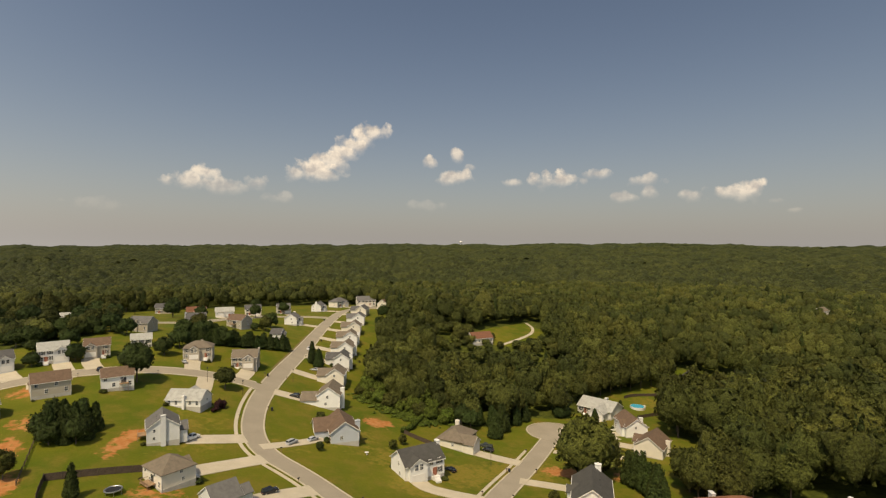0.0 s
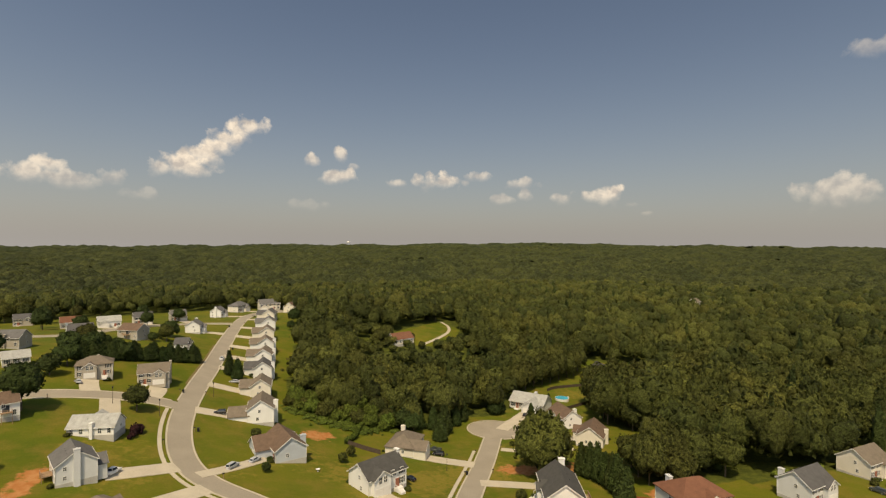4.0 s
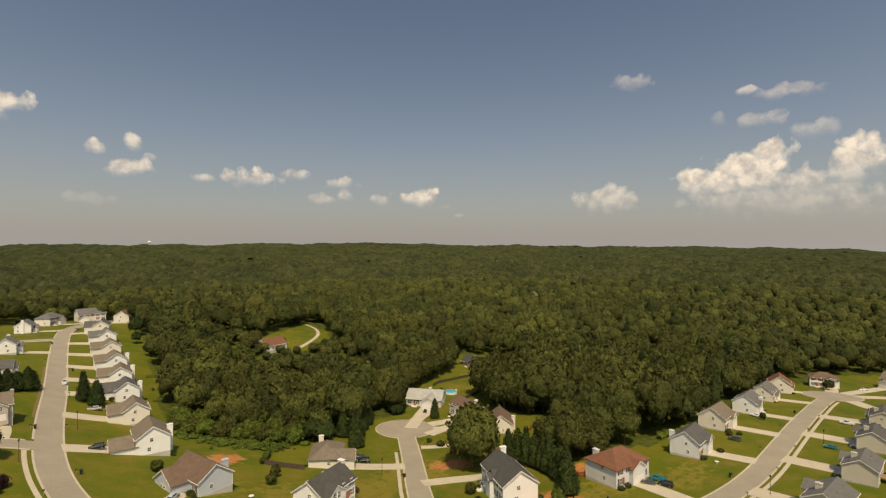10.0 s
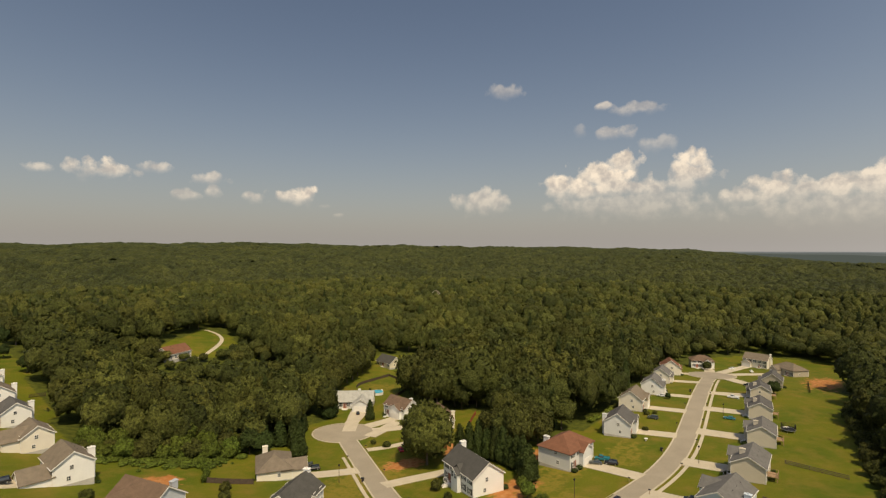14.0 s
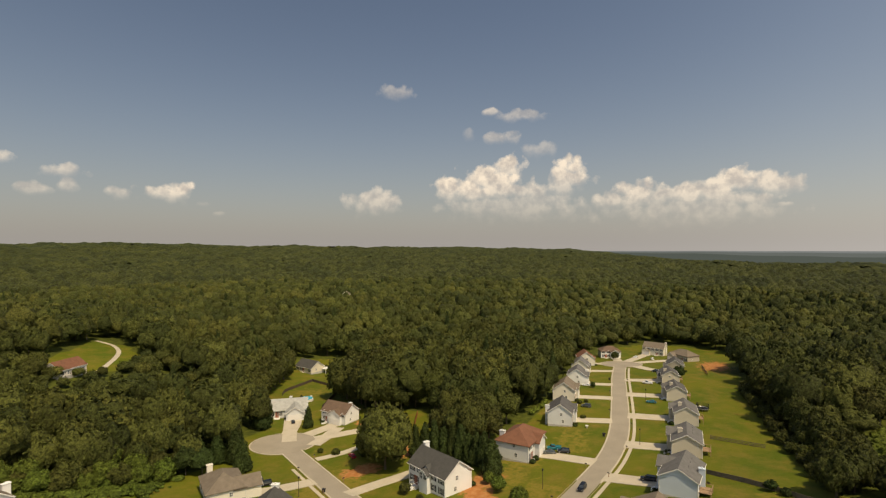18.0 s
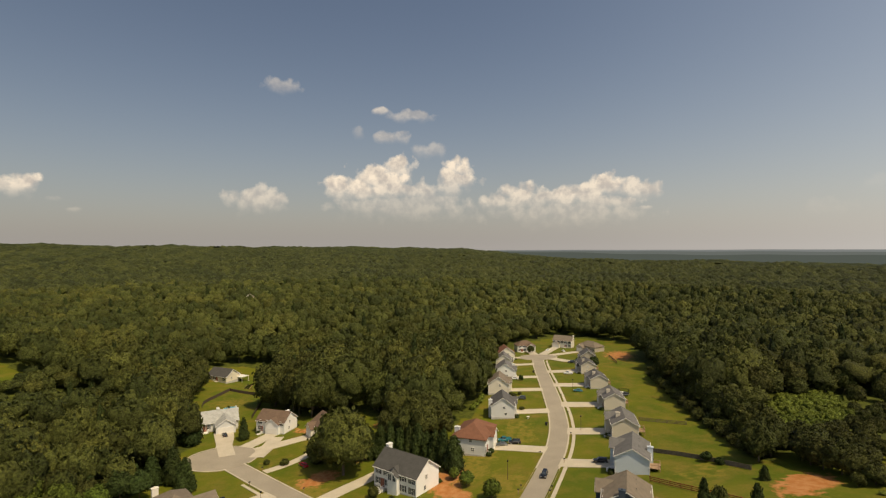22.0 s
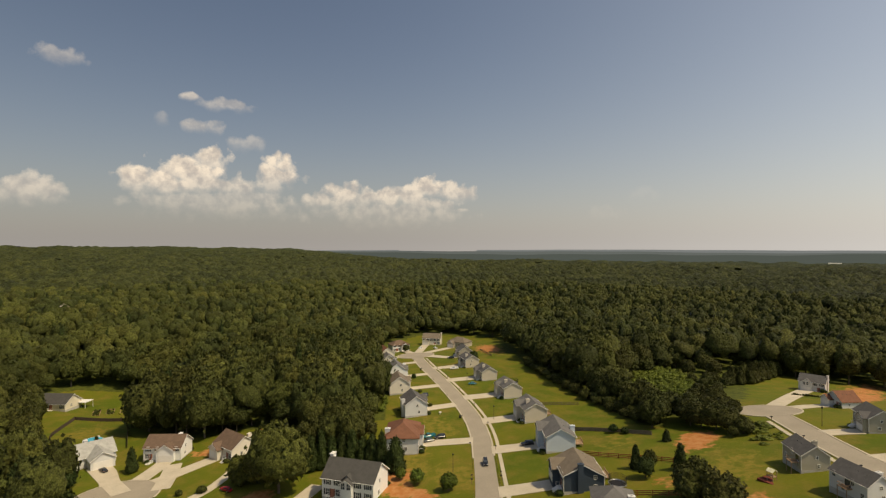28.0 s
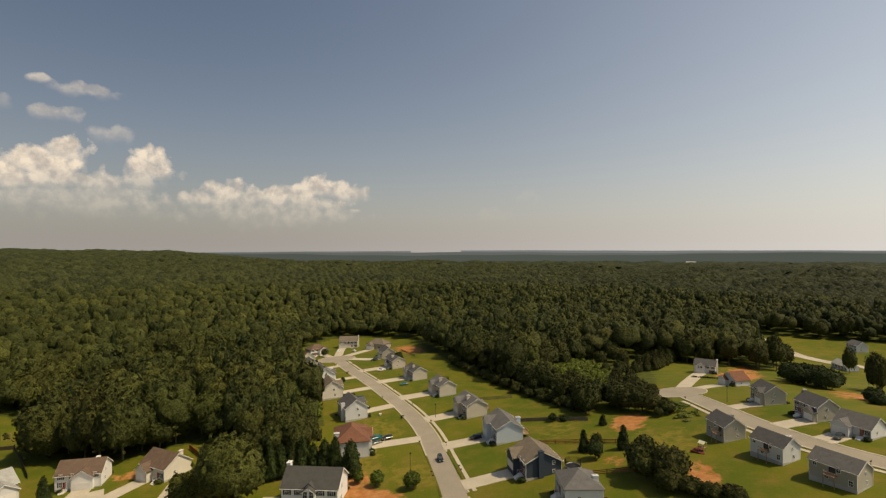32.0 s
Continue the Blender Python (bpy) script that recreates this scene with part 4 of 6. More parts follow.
house(-97, 165.5, "d", 12, 8.5, 5.0, BROWN, SAND, "sand-coloured two-storey house with a brown roof and lower wing", wing=(3.5, 5.5, 4.0, 2.9))
house(-113, 192, "d", 11, 8.5, 5.0, PALE, LIGHT_GREY, "pale two-storey house with a light grey roof", wing=(2.5, 5.4, 1.5, 4.6), garage=True)
house(-103, 199.5, "d", 10, 8, 4.8, BROWN, SAND, "sand-coloured house with a brown roof set among shrubs", wing=(-2.5, 5.0, 1.5, 4.4))
house(-124, 182, "d", 11, 8.5, 5.0, MID, LIGHT_GREY, "pale grey two-storey house with a dark roof by the road", wing=(2.5, 5.4, 1.5, 4.6))
house(-96, 216, "d", 9, 7, 3.0, PALE, CREAM, "small outbuilding with a white metal roof", garage=False, porch=False)
house(-104, 148, "d", 11, 9, 4.8, GREY, LIGHT_GREY, "grey-roofed house behind bare red earth", garage=False)
# the first turning circle
house(23, 182, "c", 12.5, 9.5, 2.9, TAN, CREAM, "low cream house with a hipped tan roof and brick skirt", hip=True, rise=3.0, wing=(-3.2, 6.0, 4.0, 2.7), chimney=(5.8, 2.4), group="houses at the turning circle", scale=0.96)
house(8.6, 151.5, "c", 12, 8.5, 4.5, CHARCOAL, WHITE, "white two-storey house with a charcoal roof and tall chimney", wing=(-2.5, 5.2, 1.2, 4.6), chimney=(6.3, 0), group="houses at the turning circle", scale=1.0, turn=27)
house(90, 225, "c", 14, 10, 3.0, PALE, LIGHT_GREY, "low house with a pale grey roof and two front gables", wing=(2.8, 6.2, 4.2, 2.8), chimney=(1.0, 3.5), rise=2.6, group="houses at the turning circle", scale=1.08)
house(92, 199.5, "c", 13, 9, 4.6, BROWN, WHITE, "white split-level house with a brown roof and arched gable window", wing=(1.5, 6.2, 1.2, 4.0), chimney=(3, 3.2), group="houses at the turning circle")
house(89.5, 177, "c", 12, 10, 3.9, BROWN, CREAM, "cream house with steep brown gables half hidden by trees", wing=(-2.4, 5.5, 2.2, 3.0), chimney=(0, 5.8), group="houses at the turning circle")
house(52, 134, "c", 13.5, 9.0, 5.0, CHARCOAL, WHITE, "white colonial house with a charcoal roof, black shutters and columned porch", chimney=(-7.1, 1.5), front_gable=1.5, wing=(0.2, 3.0, 1.3, 4.6), garage=False, turn=250, group="houses at the turning circle", deck=(0.5, 4, 2.4, 2.0), scale=1.04)
house(166, 282, "c", 13, 9, 2.9, CHARCOAL, (0.66, 0.60, 0.46), "low cream house with a dark roof and a white carport", turn=262, garage=False, group="houses beyond the woods", scale=1.05)
house(51, 313.5, "a", 14.5, 9.5, 3.4, RED_BROWN, CREAM, "red-roofed house at the edge of the clearing", turn=200, garage=False, group="houses beyond the woods")
house(331, 386, "a", 16, 10, 6.0, TAN, CREAM, "pale house showing above the treetops", turn=210, garage=False, group="houses beyond the woods", lift=7.0, scale=0.74)
# north side of the second street
house(82, 122, "b", 13, 9.5, 4.6, RED_BROWN, LIGHT_GREY, "split-level house with a red-brown hipped roof and white front gable", hip=True, rise=3.0, wing=(1.0, 5.0, 1.2, 4.2), chimney=(-3.0, 4.4), garage=True, group="houses along the second street", scale=1.06)
house(115, 118.5, "b", 11.5, 9, 4.9, MID, LIGHT_GREY, "pale grey house with a dark roof and white porch stairs", chimney=(-3.0, 4.9), wing=(2.6, 5.4, 1.2, 4.4), group="houses along the second street", scale=0.92)
house(146, 125, "b", 11.5, 9.5, 4.9, TAN, CREAM, "cream house with a taupe roof, gable end to the neighbour", wing=(2.6, 5.4, 1.2, 4.4), group="houses along the second street")
house(176, 127, "b", 11, 9, 5.0, GREY, WHITE, "white house with a grey roof and front chimney", wing=(-2.6, 5.0, 1.4, 4.6), chimney=(0.8, -4.8), group="houses along the second street")
house(206, 132.5, "b", 10.5, 9, 4.6, GREY, CREAM, "cream house with a grey roof close to the trees", wing=(2.6, 5.0, 1.2, 2.8), group="houses along the second street")
house(229, 135, "b", 10, 10, 4.8, RED_BROWN, CREAM, "brick-red-roofed cream house at the circle", wing=(2.4, 5.0, 1.2, 2.8), group="houses along the second street")
house(262, 127.5, "b", 13, 9.5, 4.4, BROWN, WHITE, "white house with a hipped brown roof at the circle", hip=True, rise=2.9, wing=(2.6, 5.4, 1.2, 4.0), group="houses along the second street")
house(290, 104, "b", 14, 9, 5.2, TAN, CREAM, "tall cream house with a tan roof, front balcony and end chimney", wing=(-4.5, 5.2, 2.0, 3.0), chimney=(7.3, 0), group="houses along the second street")
house(268, 86, "b", 15, 10, 3.6, TAN, SAND, "low sand-coloured house with a broad brown roof", wing=(-3.5, 5.6, 3.0, 2.8), hip=True, rise=3.2, group="houses along the second street")
house(222, 88, "b", 12, 10, 4.0, MID, SAND, "sand-coloured house with a dark grey roof behind a tree", wing=(2.6, 5.4, 1.6, 2.8), group="houses along the second street", scale=0.8)
# south side of the second street
house(191, 88.5, "b", 13.6, 9.0, 4.9, MID, SIDING, "sand-coloured house with a grey roof and front chimney", wing=(-2.6, 5.4, 1.4, 2.8), chimney=(2.0, -2.4), deck=(0, 4, 2.4, 1.6), group="houses along the second street", scale=0.80, rise=2.5)
house(160, 84, "b", 13.6, 9.0, 4.9, MID, SIDING, "sand-coloured split-level house with a grey roof and stair to the door", wing=(-2.6, 5.4, 1.4, 4.2), chimney=(2.0, -2.0), deck=(0, 4, 2.4, 1.6), group="houses along the second street", scale=0.80, rise=2.5)
house(129, 79, "b", 13.6, 9.0, 4.9, GREY, SIDING, "sand-coloured split-level house with a light grey roof and boxed chimney", wing=(-2.6, 5.4, 1.4, 4.2), chimney=(2.0, -2.0), deck=(0, 4, 2.4, 1.6), group="houses along the second street", scale=0.82, rise=2.5)
house(97, 77, "b", 13.6, 9.0, 4.9, GREY, SIDING, "sand-coloured split-level house with crossing grey gables", wing=(-2.6, 5.6, 1.6, 4.6), chimney=(2.0, -2.0), deck=(2, 4, 2.6, 1.8), group="houses along the second street", scale=0.86, rise=2.5)
house(66, 76.6, "b", 13.6, 9.0, 4.9, GREY, (0.50, 0.56, 0.62), "pale blue house with a grey roof and rear deck", wing=(-2.6, 5.6, 1.6, 4.6), chimney=(1.0, 4.8), deck=(3, 4, 2.8, 1.8), group="houses along the second street", scale=0.9, rise=2.5)
house(36, 80, "b", 12, 11, 4.6, TAN, NAVY, "dark blue house with a tan hipped roof and brick chimney", wing=(-2.6, 5.8, 1.8, 4.0), chimney=(6.3, -1.0), deck=(-2, 5, 3.0, 1.4), group="houses along the second street", scale=0.84, rise=2.8)
house(16.3, 79.4, "a", 11, 10, 4.0, GREY, LIGHT_GREY, "light grey house with a hipped grey roof and rear chimney", hip=True, rise=3.2, chimney=(2, 4.0), group="houses along the second street", scale=0.8)
# the third street
house(103, -33, "e", 12, 9, 5.0, MID, LIGHT_GREY, "pale grey two-storey house with a dark roof and white chimney", chimney=(6.3, 0), wing=(-2.5, 5.2, 1.2, 4.6), group="houses along the third street")
house(67, -13, "e", 10, 8.5, 3.0, RED_BROWN, LIGHT_GREY, "low house with a red-brown roof beside raw earth", axis="y", wing=(-2.4, 5.0, 2.0, 2.7), group="houses along the third street")
house(37.5, 4.5, "e", 11, 8.5, 5.0, MID, (0.37, 0.34, 0.27), "two-storey grey-sand house with paired front gables", wing=(2.5, 5.0, 1.5, 4.8), group="houses along the third street")
house(19.3, 8.7, "e", 11, 8.5, 5.0, MID, (0.37, 0.34, 0.27), "two-storey sand house with a balcony and end chimney", chimney=(-5.8, 0), wing=(3.0, 5.0, 1.5, 3.0), group="houses along the third street")
house(6, 12, "e", 11, 9, 3.2, GREY, LIGHT_GREY, "low grey house with two front gables", wing=(-2.5, 5.4, 2.5, 2.8), group="houses along the third street")
house(21.8, 35, "e", 10.5, 8, 4.8, MID, (0.37, 0.34, 0.27), "grey-sand two-storey house with a dark roof and red rear stair", deck=(-3, 3, 2.4, 2.0), group="houses along the third street", chimney=(2, -3.5), porch=False)
house(5.9, 37.2, "e", 11, 7.5, 4.8, MID, LIGHT_GREY, "pale grey two-storey house with a dark roof and small balcony", deck=(0, 3, 1.8, 2.2), group="houses along the third street", chimney=(-2, -3.5), porch=False)
house(-8.5, 37.4, "e", 12, 7.5, 4.8, GREY, (0.37, 0.34, 0.27), "sand two-storey house with a grey roof and small balcony", deck=(0, 3, 1.8, 2.2), group="houses along the third street", porch=False)
house(108, -120, "e", 16, 8, 3.0, PALE, WHITE, "long white low house before the far woods", garage=False, turn=160, group="houses beyond the woods")
house(137, -168, "e", 12, 9, 5.0, GREY, LIGHT_GREY, "grey house partly behind tall pines", garage=False, turn=160, group="houses beyond the woods")


# ---- trees ----
def crown_arrays(kind, seed, n, na=16, nr=9):
    """A crown 1 m high and about 1 m wide: a lumpy closed body of boughs with n leaf sprays standing out of it."""
    rng = np.random.default_rng(seed)
    th = np.linspace(0, 2 * np.pi, na, endpoint=False)
    if kind == "cone":
        t = np.linspace(0, 1, nr) ** 0.85
        T, A = np.meshgrid(t, th, indexing="ij")
        A = A + rng.uniform(-0.12, 0.12, A.shape)
        rad = 0.40 * (1 - T) ** 0.62 * (1 + 0.13 * np.sin(3 * A + seed + 7 * T) + rng.uniform(-0.14, 0.14, A.shape)) + 0.008
        rad[0] *= 0.55
        body = np.stack([rad * np.cos(A), rad * np.sin(A), 0.03 + 0.97 * T + rng.uniform(-0.02, 0.02, A.shape)], -1)
    else:
        lobes = 34 if kind == "round" else 10
        k = np.arange(lobes) + 0.5
        el, az = np.arcsin(np.clip(1.25 * k / lobes - 0.35, -1, 1)), k * 2.39996 + seed
        flat = 1.0 if kind == "round" else 0.8
        lc = np.stack([np.cos(el) * np.cos(az), np.cos(el) * np.sin(az), np.sin(el)], 1) * np.array([0.30, 0.30, 0.27 * flat]) * rng.uniform(0.72, 1.28, (lobes, 1))
        lr = rng.uniform(0.10, 0.17, lobes)
        E, A = np.meshgrid(np.linspace(-1.0, 1.5, nr), th, indexing="ij")
        A = A + rng.uniform(-0.15, 0.15, A.shape)
        E = E + rng.uniform(-0.08, 0.08, A.shape)
        d = np.stack([np.cos(E) * np.cos(A), np.cos(E) * np.sin(A), np.sin(E)], -1)
        along = d @ lc.T
        off = np.maximum((lc ** 2).sum(1) - along ** 2, 0)
        out = np.where(off < lr ** 2, along + np.sqrt(np.maximum(lr ** 2 - off, 0)), 0.0).max(-1)
        out = np.maximum(out, 0.21) * rng.uniform(0.90, 1.06, A.shape)
        body = d * out[..., None] + np.array([0, 0, 0.55])
    g = np.arange(nr * na).reshape(nr, na)
    f = np.stack([g[:-1], np.roll(g[:-1], -1, 1), np.roll(g[1:], -1, 1), g[1:]], -1).reshape(-1, 4)
    v = body.reshape(-1, 3)
    if n:
        # leaf sprays on the body, tilted a little out of its surface
        q = rng.integers(0, len(f), n)
        w4 = rng.dirichlet(np.ones(4), n)
        c = (v[f[q]] * w4[..., None]).sum(1)
        nor = np.cross(v[f[q, 2]] - v[f[q, 0]], v[f[q, 3]] - v[f[q, 1]])
        nor /= np.linalg.norm(nor, axis=1)[:, None] + 1e-9
        tilt = nor + 0.62 * rng.normal(size=(n, 3))
        tilt /= np.linalg.norm(tilt, axis=1)[:, None]
        u = np.cross(tilt, rng.normal(size=(n, 3)))
        u /= np.linalg.norm(u, axis=1)[:, None] + 1e-9
        w = np.cross(tilt, u)
        s = (0.042 * (420 / max(n, 60)) ** 0.3 * rng.uniform(0.6, 1.3, n))[:, None]
        c = c + nor * s * rng.uniform(0.0, 1.9, (n, 1))
        spray = np.stack([c - u * s, c - w * s * 0.7 + nor * s * 0.15, c + u * s * 1.1, c + w * s * 0.8 + nor * s * 0.2], 1).reshape(-1, 3)
        f = np.concatenate([f, np.arange(4 * n).reshape(-1, 4) + len(v)])
        v = np.concatenate([v, spray])
    return v, f


def trunk_mesh(kind, seed):
    """A tapered stem with limbs, for a crown 1 m high."""
    rng = random.Random(seed)
    m = Mesh()
    top = 0.75 if kind != "cone" else 0.85
    m.tube((0, 0, -0.06), (0.01, 0.0, 0.35), 0.026, 0.019)
    m.tube((0.01, 0, 0.35), (0.0, 0.01, top), 0.019, 0.006)
    for k in range(5):
        a, z = rng.random() * 6.28, 0.26 + 0.09 * k
        m.tube((0.01, 0, z), (0.22 * math.cos(a), 0.22 * math.sin(a), z + 0.16), 0.010, 0.003, 5)
    return m.data("trunk", BARK)


TREE_KINDS = {}


def tree_meshes(kind, variant, mat, n):
    key = (kind, variant, mat.name)
    if key not in TREE_KINDS:
        v, f = crown_arrays(kind, 11 * variant + 3, n, 26, 15)
        TREE_KINDS[key] = (trunk_mesh(kind, variant), big_mesh("crown", v, f, mat, True))
    return TREE_KINDS[key]


def tree(x, y, h, width, kind="round", mat=None, label="leafy green garden tree with a full crown", category="tree", name="tree", group="", n=560, sink=0.0, variant=None):
    mat = mat or LEAF_OAK
    if name == "tree":
        name = next((word for word in ("oak", "cypress", "cedar", "evergreen", "conifer", "pine", "growth") if word in label.split()), "tree").replace("growth", "bush")
        category = {"oak": "oak tree", "cypress": "cypress", "cedar": "cedar", "evergreen": "evergreen tree", "conifer": "conifer", "pine": "pine tree", "bush": "bush"}.get(name, category)
    k = int(abs(x * 7.3 + y * 3.1)) % 5 if variant is None else variant
    tr, cr = tree_meshes(kind, k, mat, n)
    t = thing(name, Matrix.LocRotScale((x, y, gz(x, y) - sink), Euler((0, 0, (x * 1.7 + y) % 6.28)), (width, width, h)), label, category, group)
    part("trunk", tr, None, t)
    part("crown", cr, None, t)
    return t


def low_by_clearing(x, y):
    """Younger, lower trees grow south of the clearing, tall ones round the hollow."""
    if 118 < x < 215 and 175 < y < 245:
        return 1.42
    if 95 < x < 215 and 132 < y < 240:
        return 1.2
    if 70 < x < 132 and 30 < y < 52:
        return 0.62
    if 70 < x < 260 and -120 < y < 62:
        return 1.12
    if 34 < x < 72 and 284 < y < 313:
        return 0.40
    return 0.55 if (20 < x < 95 and 262 < y < 335) or (x < -110 and y < 260) else 1.0


def woods():
    rng = np.random.default_rng(5)
    step = 7.2
    gx, gy = np.meshgrid(np.arange(-420, 560, step), np.arange(-320, 640, step))
    x, y = (gx + rng.uniform(-3.0, 3.0, gx.shape)).ravel(), (gy + rng.uniform(-3.0, 3.0, gy.shape)).ravel()
    r = np.hypot(x - 80, y - 170)
    seen = (x > -60) | (y > 90)
    clear = is_open(x, y)
    for dx, dy in ((2.8, 0), (-2.8, 0), (0, 2.8), (0, -2.8)):
        clear |= is_open(x + dx, y + dy)
    keep = ~clear & (r < 490) & seen
    x, y = x[keep], y[keep]
    z = lie(x, y)
    # distance to the open land sets which trees stand at the wood's edge
    near = np.zeros(len(x), bool)
    for a in np.arange(0, 2 * np.pi, np.pi / 6):
        near |= is_open(x + 9 * np.cos(a), y + 9 * np.sin(a))
    edge = np.flatnonzero(near)
    rng.shuffle(edge)
    single = set(edge[:60].tolist())
    for i in sorted(single):
        conifer = rng.random() < 0.12
        h = low_by_clearing(x[i], y[i]) * rng.uniform(10.5, 15.5)
        tree(float(x[i]), float(y[i]), h, h * rng.uniform(0.72, 0.95) if not conifer else h * 0.55, "cone" if conifer else "round", LEAF_DARK if conifer else (LEAF_OAK if rng.random() < 0.7 else LEAF_LIGHT),
             "tall dark conifer at the edge of the woods" if conifer else "tall broad-leaved tree at the edge of the woods", group="trees at the wood's edge", n=600, sink=0.2)
    base = [crown_arrays("round", 100 + k, 130, 24, 14) for k in range(9)]
    thin = [crown_arrays("round", 150 + k, 14, 13, 8) for k in range(9)]
    least = [crown_arrays("round", 170 + k, 0, 10, 7) for k in range(9)]
    cones = [crown_arrays("cone", 200 + k, 90, 12, 8) for k in range(3)]
    far = np.hypot(x - 80, y - 170)
    bins = {"oak": ([], [], 0, []), "light": ([], [], 0, []), "dark": ([], [], 0, [])}
    for i in range(len(x)):
        if i in single:
            continue
        t = rng.random()
        key = "dark" if t < 0.05 else ("light" if t < 0.30 else "oak")
        v, f = cones[i % 3] if key == "dark" else (base if far[i] < 195 else thin if far[i] < 330 or (y[i] < 80 and far[i] < 460) else least)[int(rng.integers(0, 9))]
        h = low_by_clearing(x[i], y[i]) * rng.uniform(9.0, 17.0)
        w = (0.38 * h + 3.8) * (rng.uniform(0.85, 1.15) if key != "dark" else 0.6)
        if rng.random() < 0.22 and key != "dark" and far[i] < 300:
            h, w = h * 1.10, w * 1.45
        a = rng.random() * 6.28
        c, s = math.cos(a), math.sin(a)
        q = np.stack([(v[:, 0] * c - v[:, 1] * s) * w + x[i], (v[:, 0] * s + v[:, 1] * c) * w + y[i], v[:, 2] * h + z[i] - 0.3], 1)
        vs, fs, o, tones = bins[key]
        vs.append(q.astype(np.float32))
        fs.append(f + o)
        tones.append(np.full(len(v), rng.uniform(-1, 1), np.float32))
        bins[key] = (vs, fs, o + len(v), tones)
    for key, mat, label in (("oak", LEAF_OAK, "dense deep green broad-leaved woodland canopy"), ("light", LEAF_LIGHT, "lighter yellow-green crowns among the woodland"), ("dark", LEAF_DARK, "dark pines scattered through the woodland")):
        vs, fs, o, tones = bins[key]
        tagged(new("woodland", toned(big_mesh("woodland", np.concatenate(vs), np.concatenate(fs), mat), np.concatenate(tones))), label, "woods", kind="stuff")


def far_woods():
    """The rolling canopy out to the horizon: domes of crowns on the land."""
    rng = np.random.default_rng(9)

    def canopy(x, y, cell, seed):
        # height and tone of the highest of the jittered domes near a point
        ix, iy = np.floor(x / cell), np.floor(y / cell)
        best, tone = np.full(x.shape, -9.0), np.zeros(x.shape)
        for dx in (-1, 0, 1):
            for dy in (-1, 0, 1):
                cx, cy = ix + dx, iy + dy
                hsh = np.abs(np.sin(cx * 127.1 + cy * 311.7 + seed) * 43758.5453) % 1.0
                hs2 = np.abs(np.sin(cx * 269.5 + cy * 183.3 + seed) * 28001.8384) % 1.0
                px, py = (cx + 0.15 + 0.7 * hsh) * cell, (cy + 0.15 + 0.7 * hs2) * cell
                d2 = ((x - px) ** 2 + (y - py) ** 2) / (cell * 0.74) ** 2
                h = 4.0 + 5.5 * hs2 + 8.0 * np.sqrt(np.maximum(1 - d2, 0.0)) - 3.0 * d2
                tone = np.where(h > best, 2 * ((hsh * 7.3 + hs2 * 3.1) % 1.0) - 1, tone)
                best = np.maximum(best, h)
        return np.maximum(best, 0.5), tone

    azs = (-1.05, 2.98)
    for r0, r1, nr, na, cell in ((455, 900, 175, 1000, 9.5), (890, 1800, 150, 850, 12.0), (1780, 3200, 90, 650, 17.0)):
        t = np.linspace(0, 1, nr)
        rr = r0 * (r1 / r0) ** t
        aa = np.linspace(azs[0], azs[1], na)
        R, A = np.meshgrid(rr, aa, indexing="ij")
        A = A + rng.uniform(-0.3, 0.3, A.shape) * (aa[1] - aa[0])
        R = R * (1 + rng.uniform(-0.3, 0.3, R.shape) * (math.log(r1 / r0) / nr))
        x, y = 80 + R * np.sin(A), 170 + R * np.cos(A)
        up, tone = canopy(x, y, cell, 3.0)
        z = lie(x, y) + up * (0.72 + 0.28 * np.clip((R - 455) / 90, 0, 1)) + rng.uniform(-0.9, 0.9, R.shape)
        me = big_mesh("woodland", np.stack([x, y, z], -1).reshape(-1, 3), grid_faces(na, nr), LEAF_HAZED)
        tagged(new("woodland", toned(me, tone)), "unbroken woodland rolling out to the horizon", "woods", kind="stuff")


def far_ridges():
    """Pale blue ridges past the last woods: a plain glowing backdrop, haze painted in."""
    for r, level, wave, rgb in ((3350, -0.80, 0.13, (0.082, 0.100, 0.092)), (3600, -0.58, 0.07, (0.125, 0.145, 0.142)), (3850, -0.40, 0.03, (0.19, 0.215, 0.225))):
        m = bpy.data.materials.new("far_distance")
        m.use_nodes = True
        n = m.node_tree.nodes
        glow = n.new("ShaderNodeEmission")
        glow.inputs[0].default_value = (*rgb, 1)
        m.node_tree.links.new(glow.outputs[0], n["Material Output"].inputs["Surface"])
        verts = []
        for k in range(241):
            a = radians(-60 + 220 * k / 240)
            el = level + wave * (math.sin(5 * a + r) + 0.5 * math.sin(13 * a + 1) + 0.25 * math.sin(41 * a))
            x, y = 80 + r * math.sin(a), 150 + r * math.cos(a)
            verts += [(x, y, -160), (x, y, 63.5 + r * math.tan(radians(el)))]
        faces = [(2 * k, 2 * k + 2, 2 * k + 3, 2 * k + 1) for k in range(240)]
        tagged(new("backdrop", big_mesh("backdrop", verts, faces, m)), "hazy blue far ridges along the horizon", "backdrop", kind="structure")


woods()
far_woods()
far_ridges()


# ---- drives and pavements ----
def drive(points, width, label="pale concrete driveway from the street to the house"):
    line = smooth_line(points, 1.6)
    tagged(new("driveway", ribbon(line, -width / 2, width / 2, 0.135, 0.3, 3).data("driveway", CONCRETE)), label, "driveway", kind="structure")


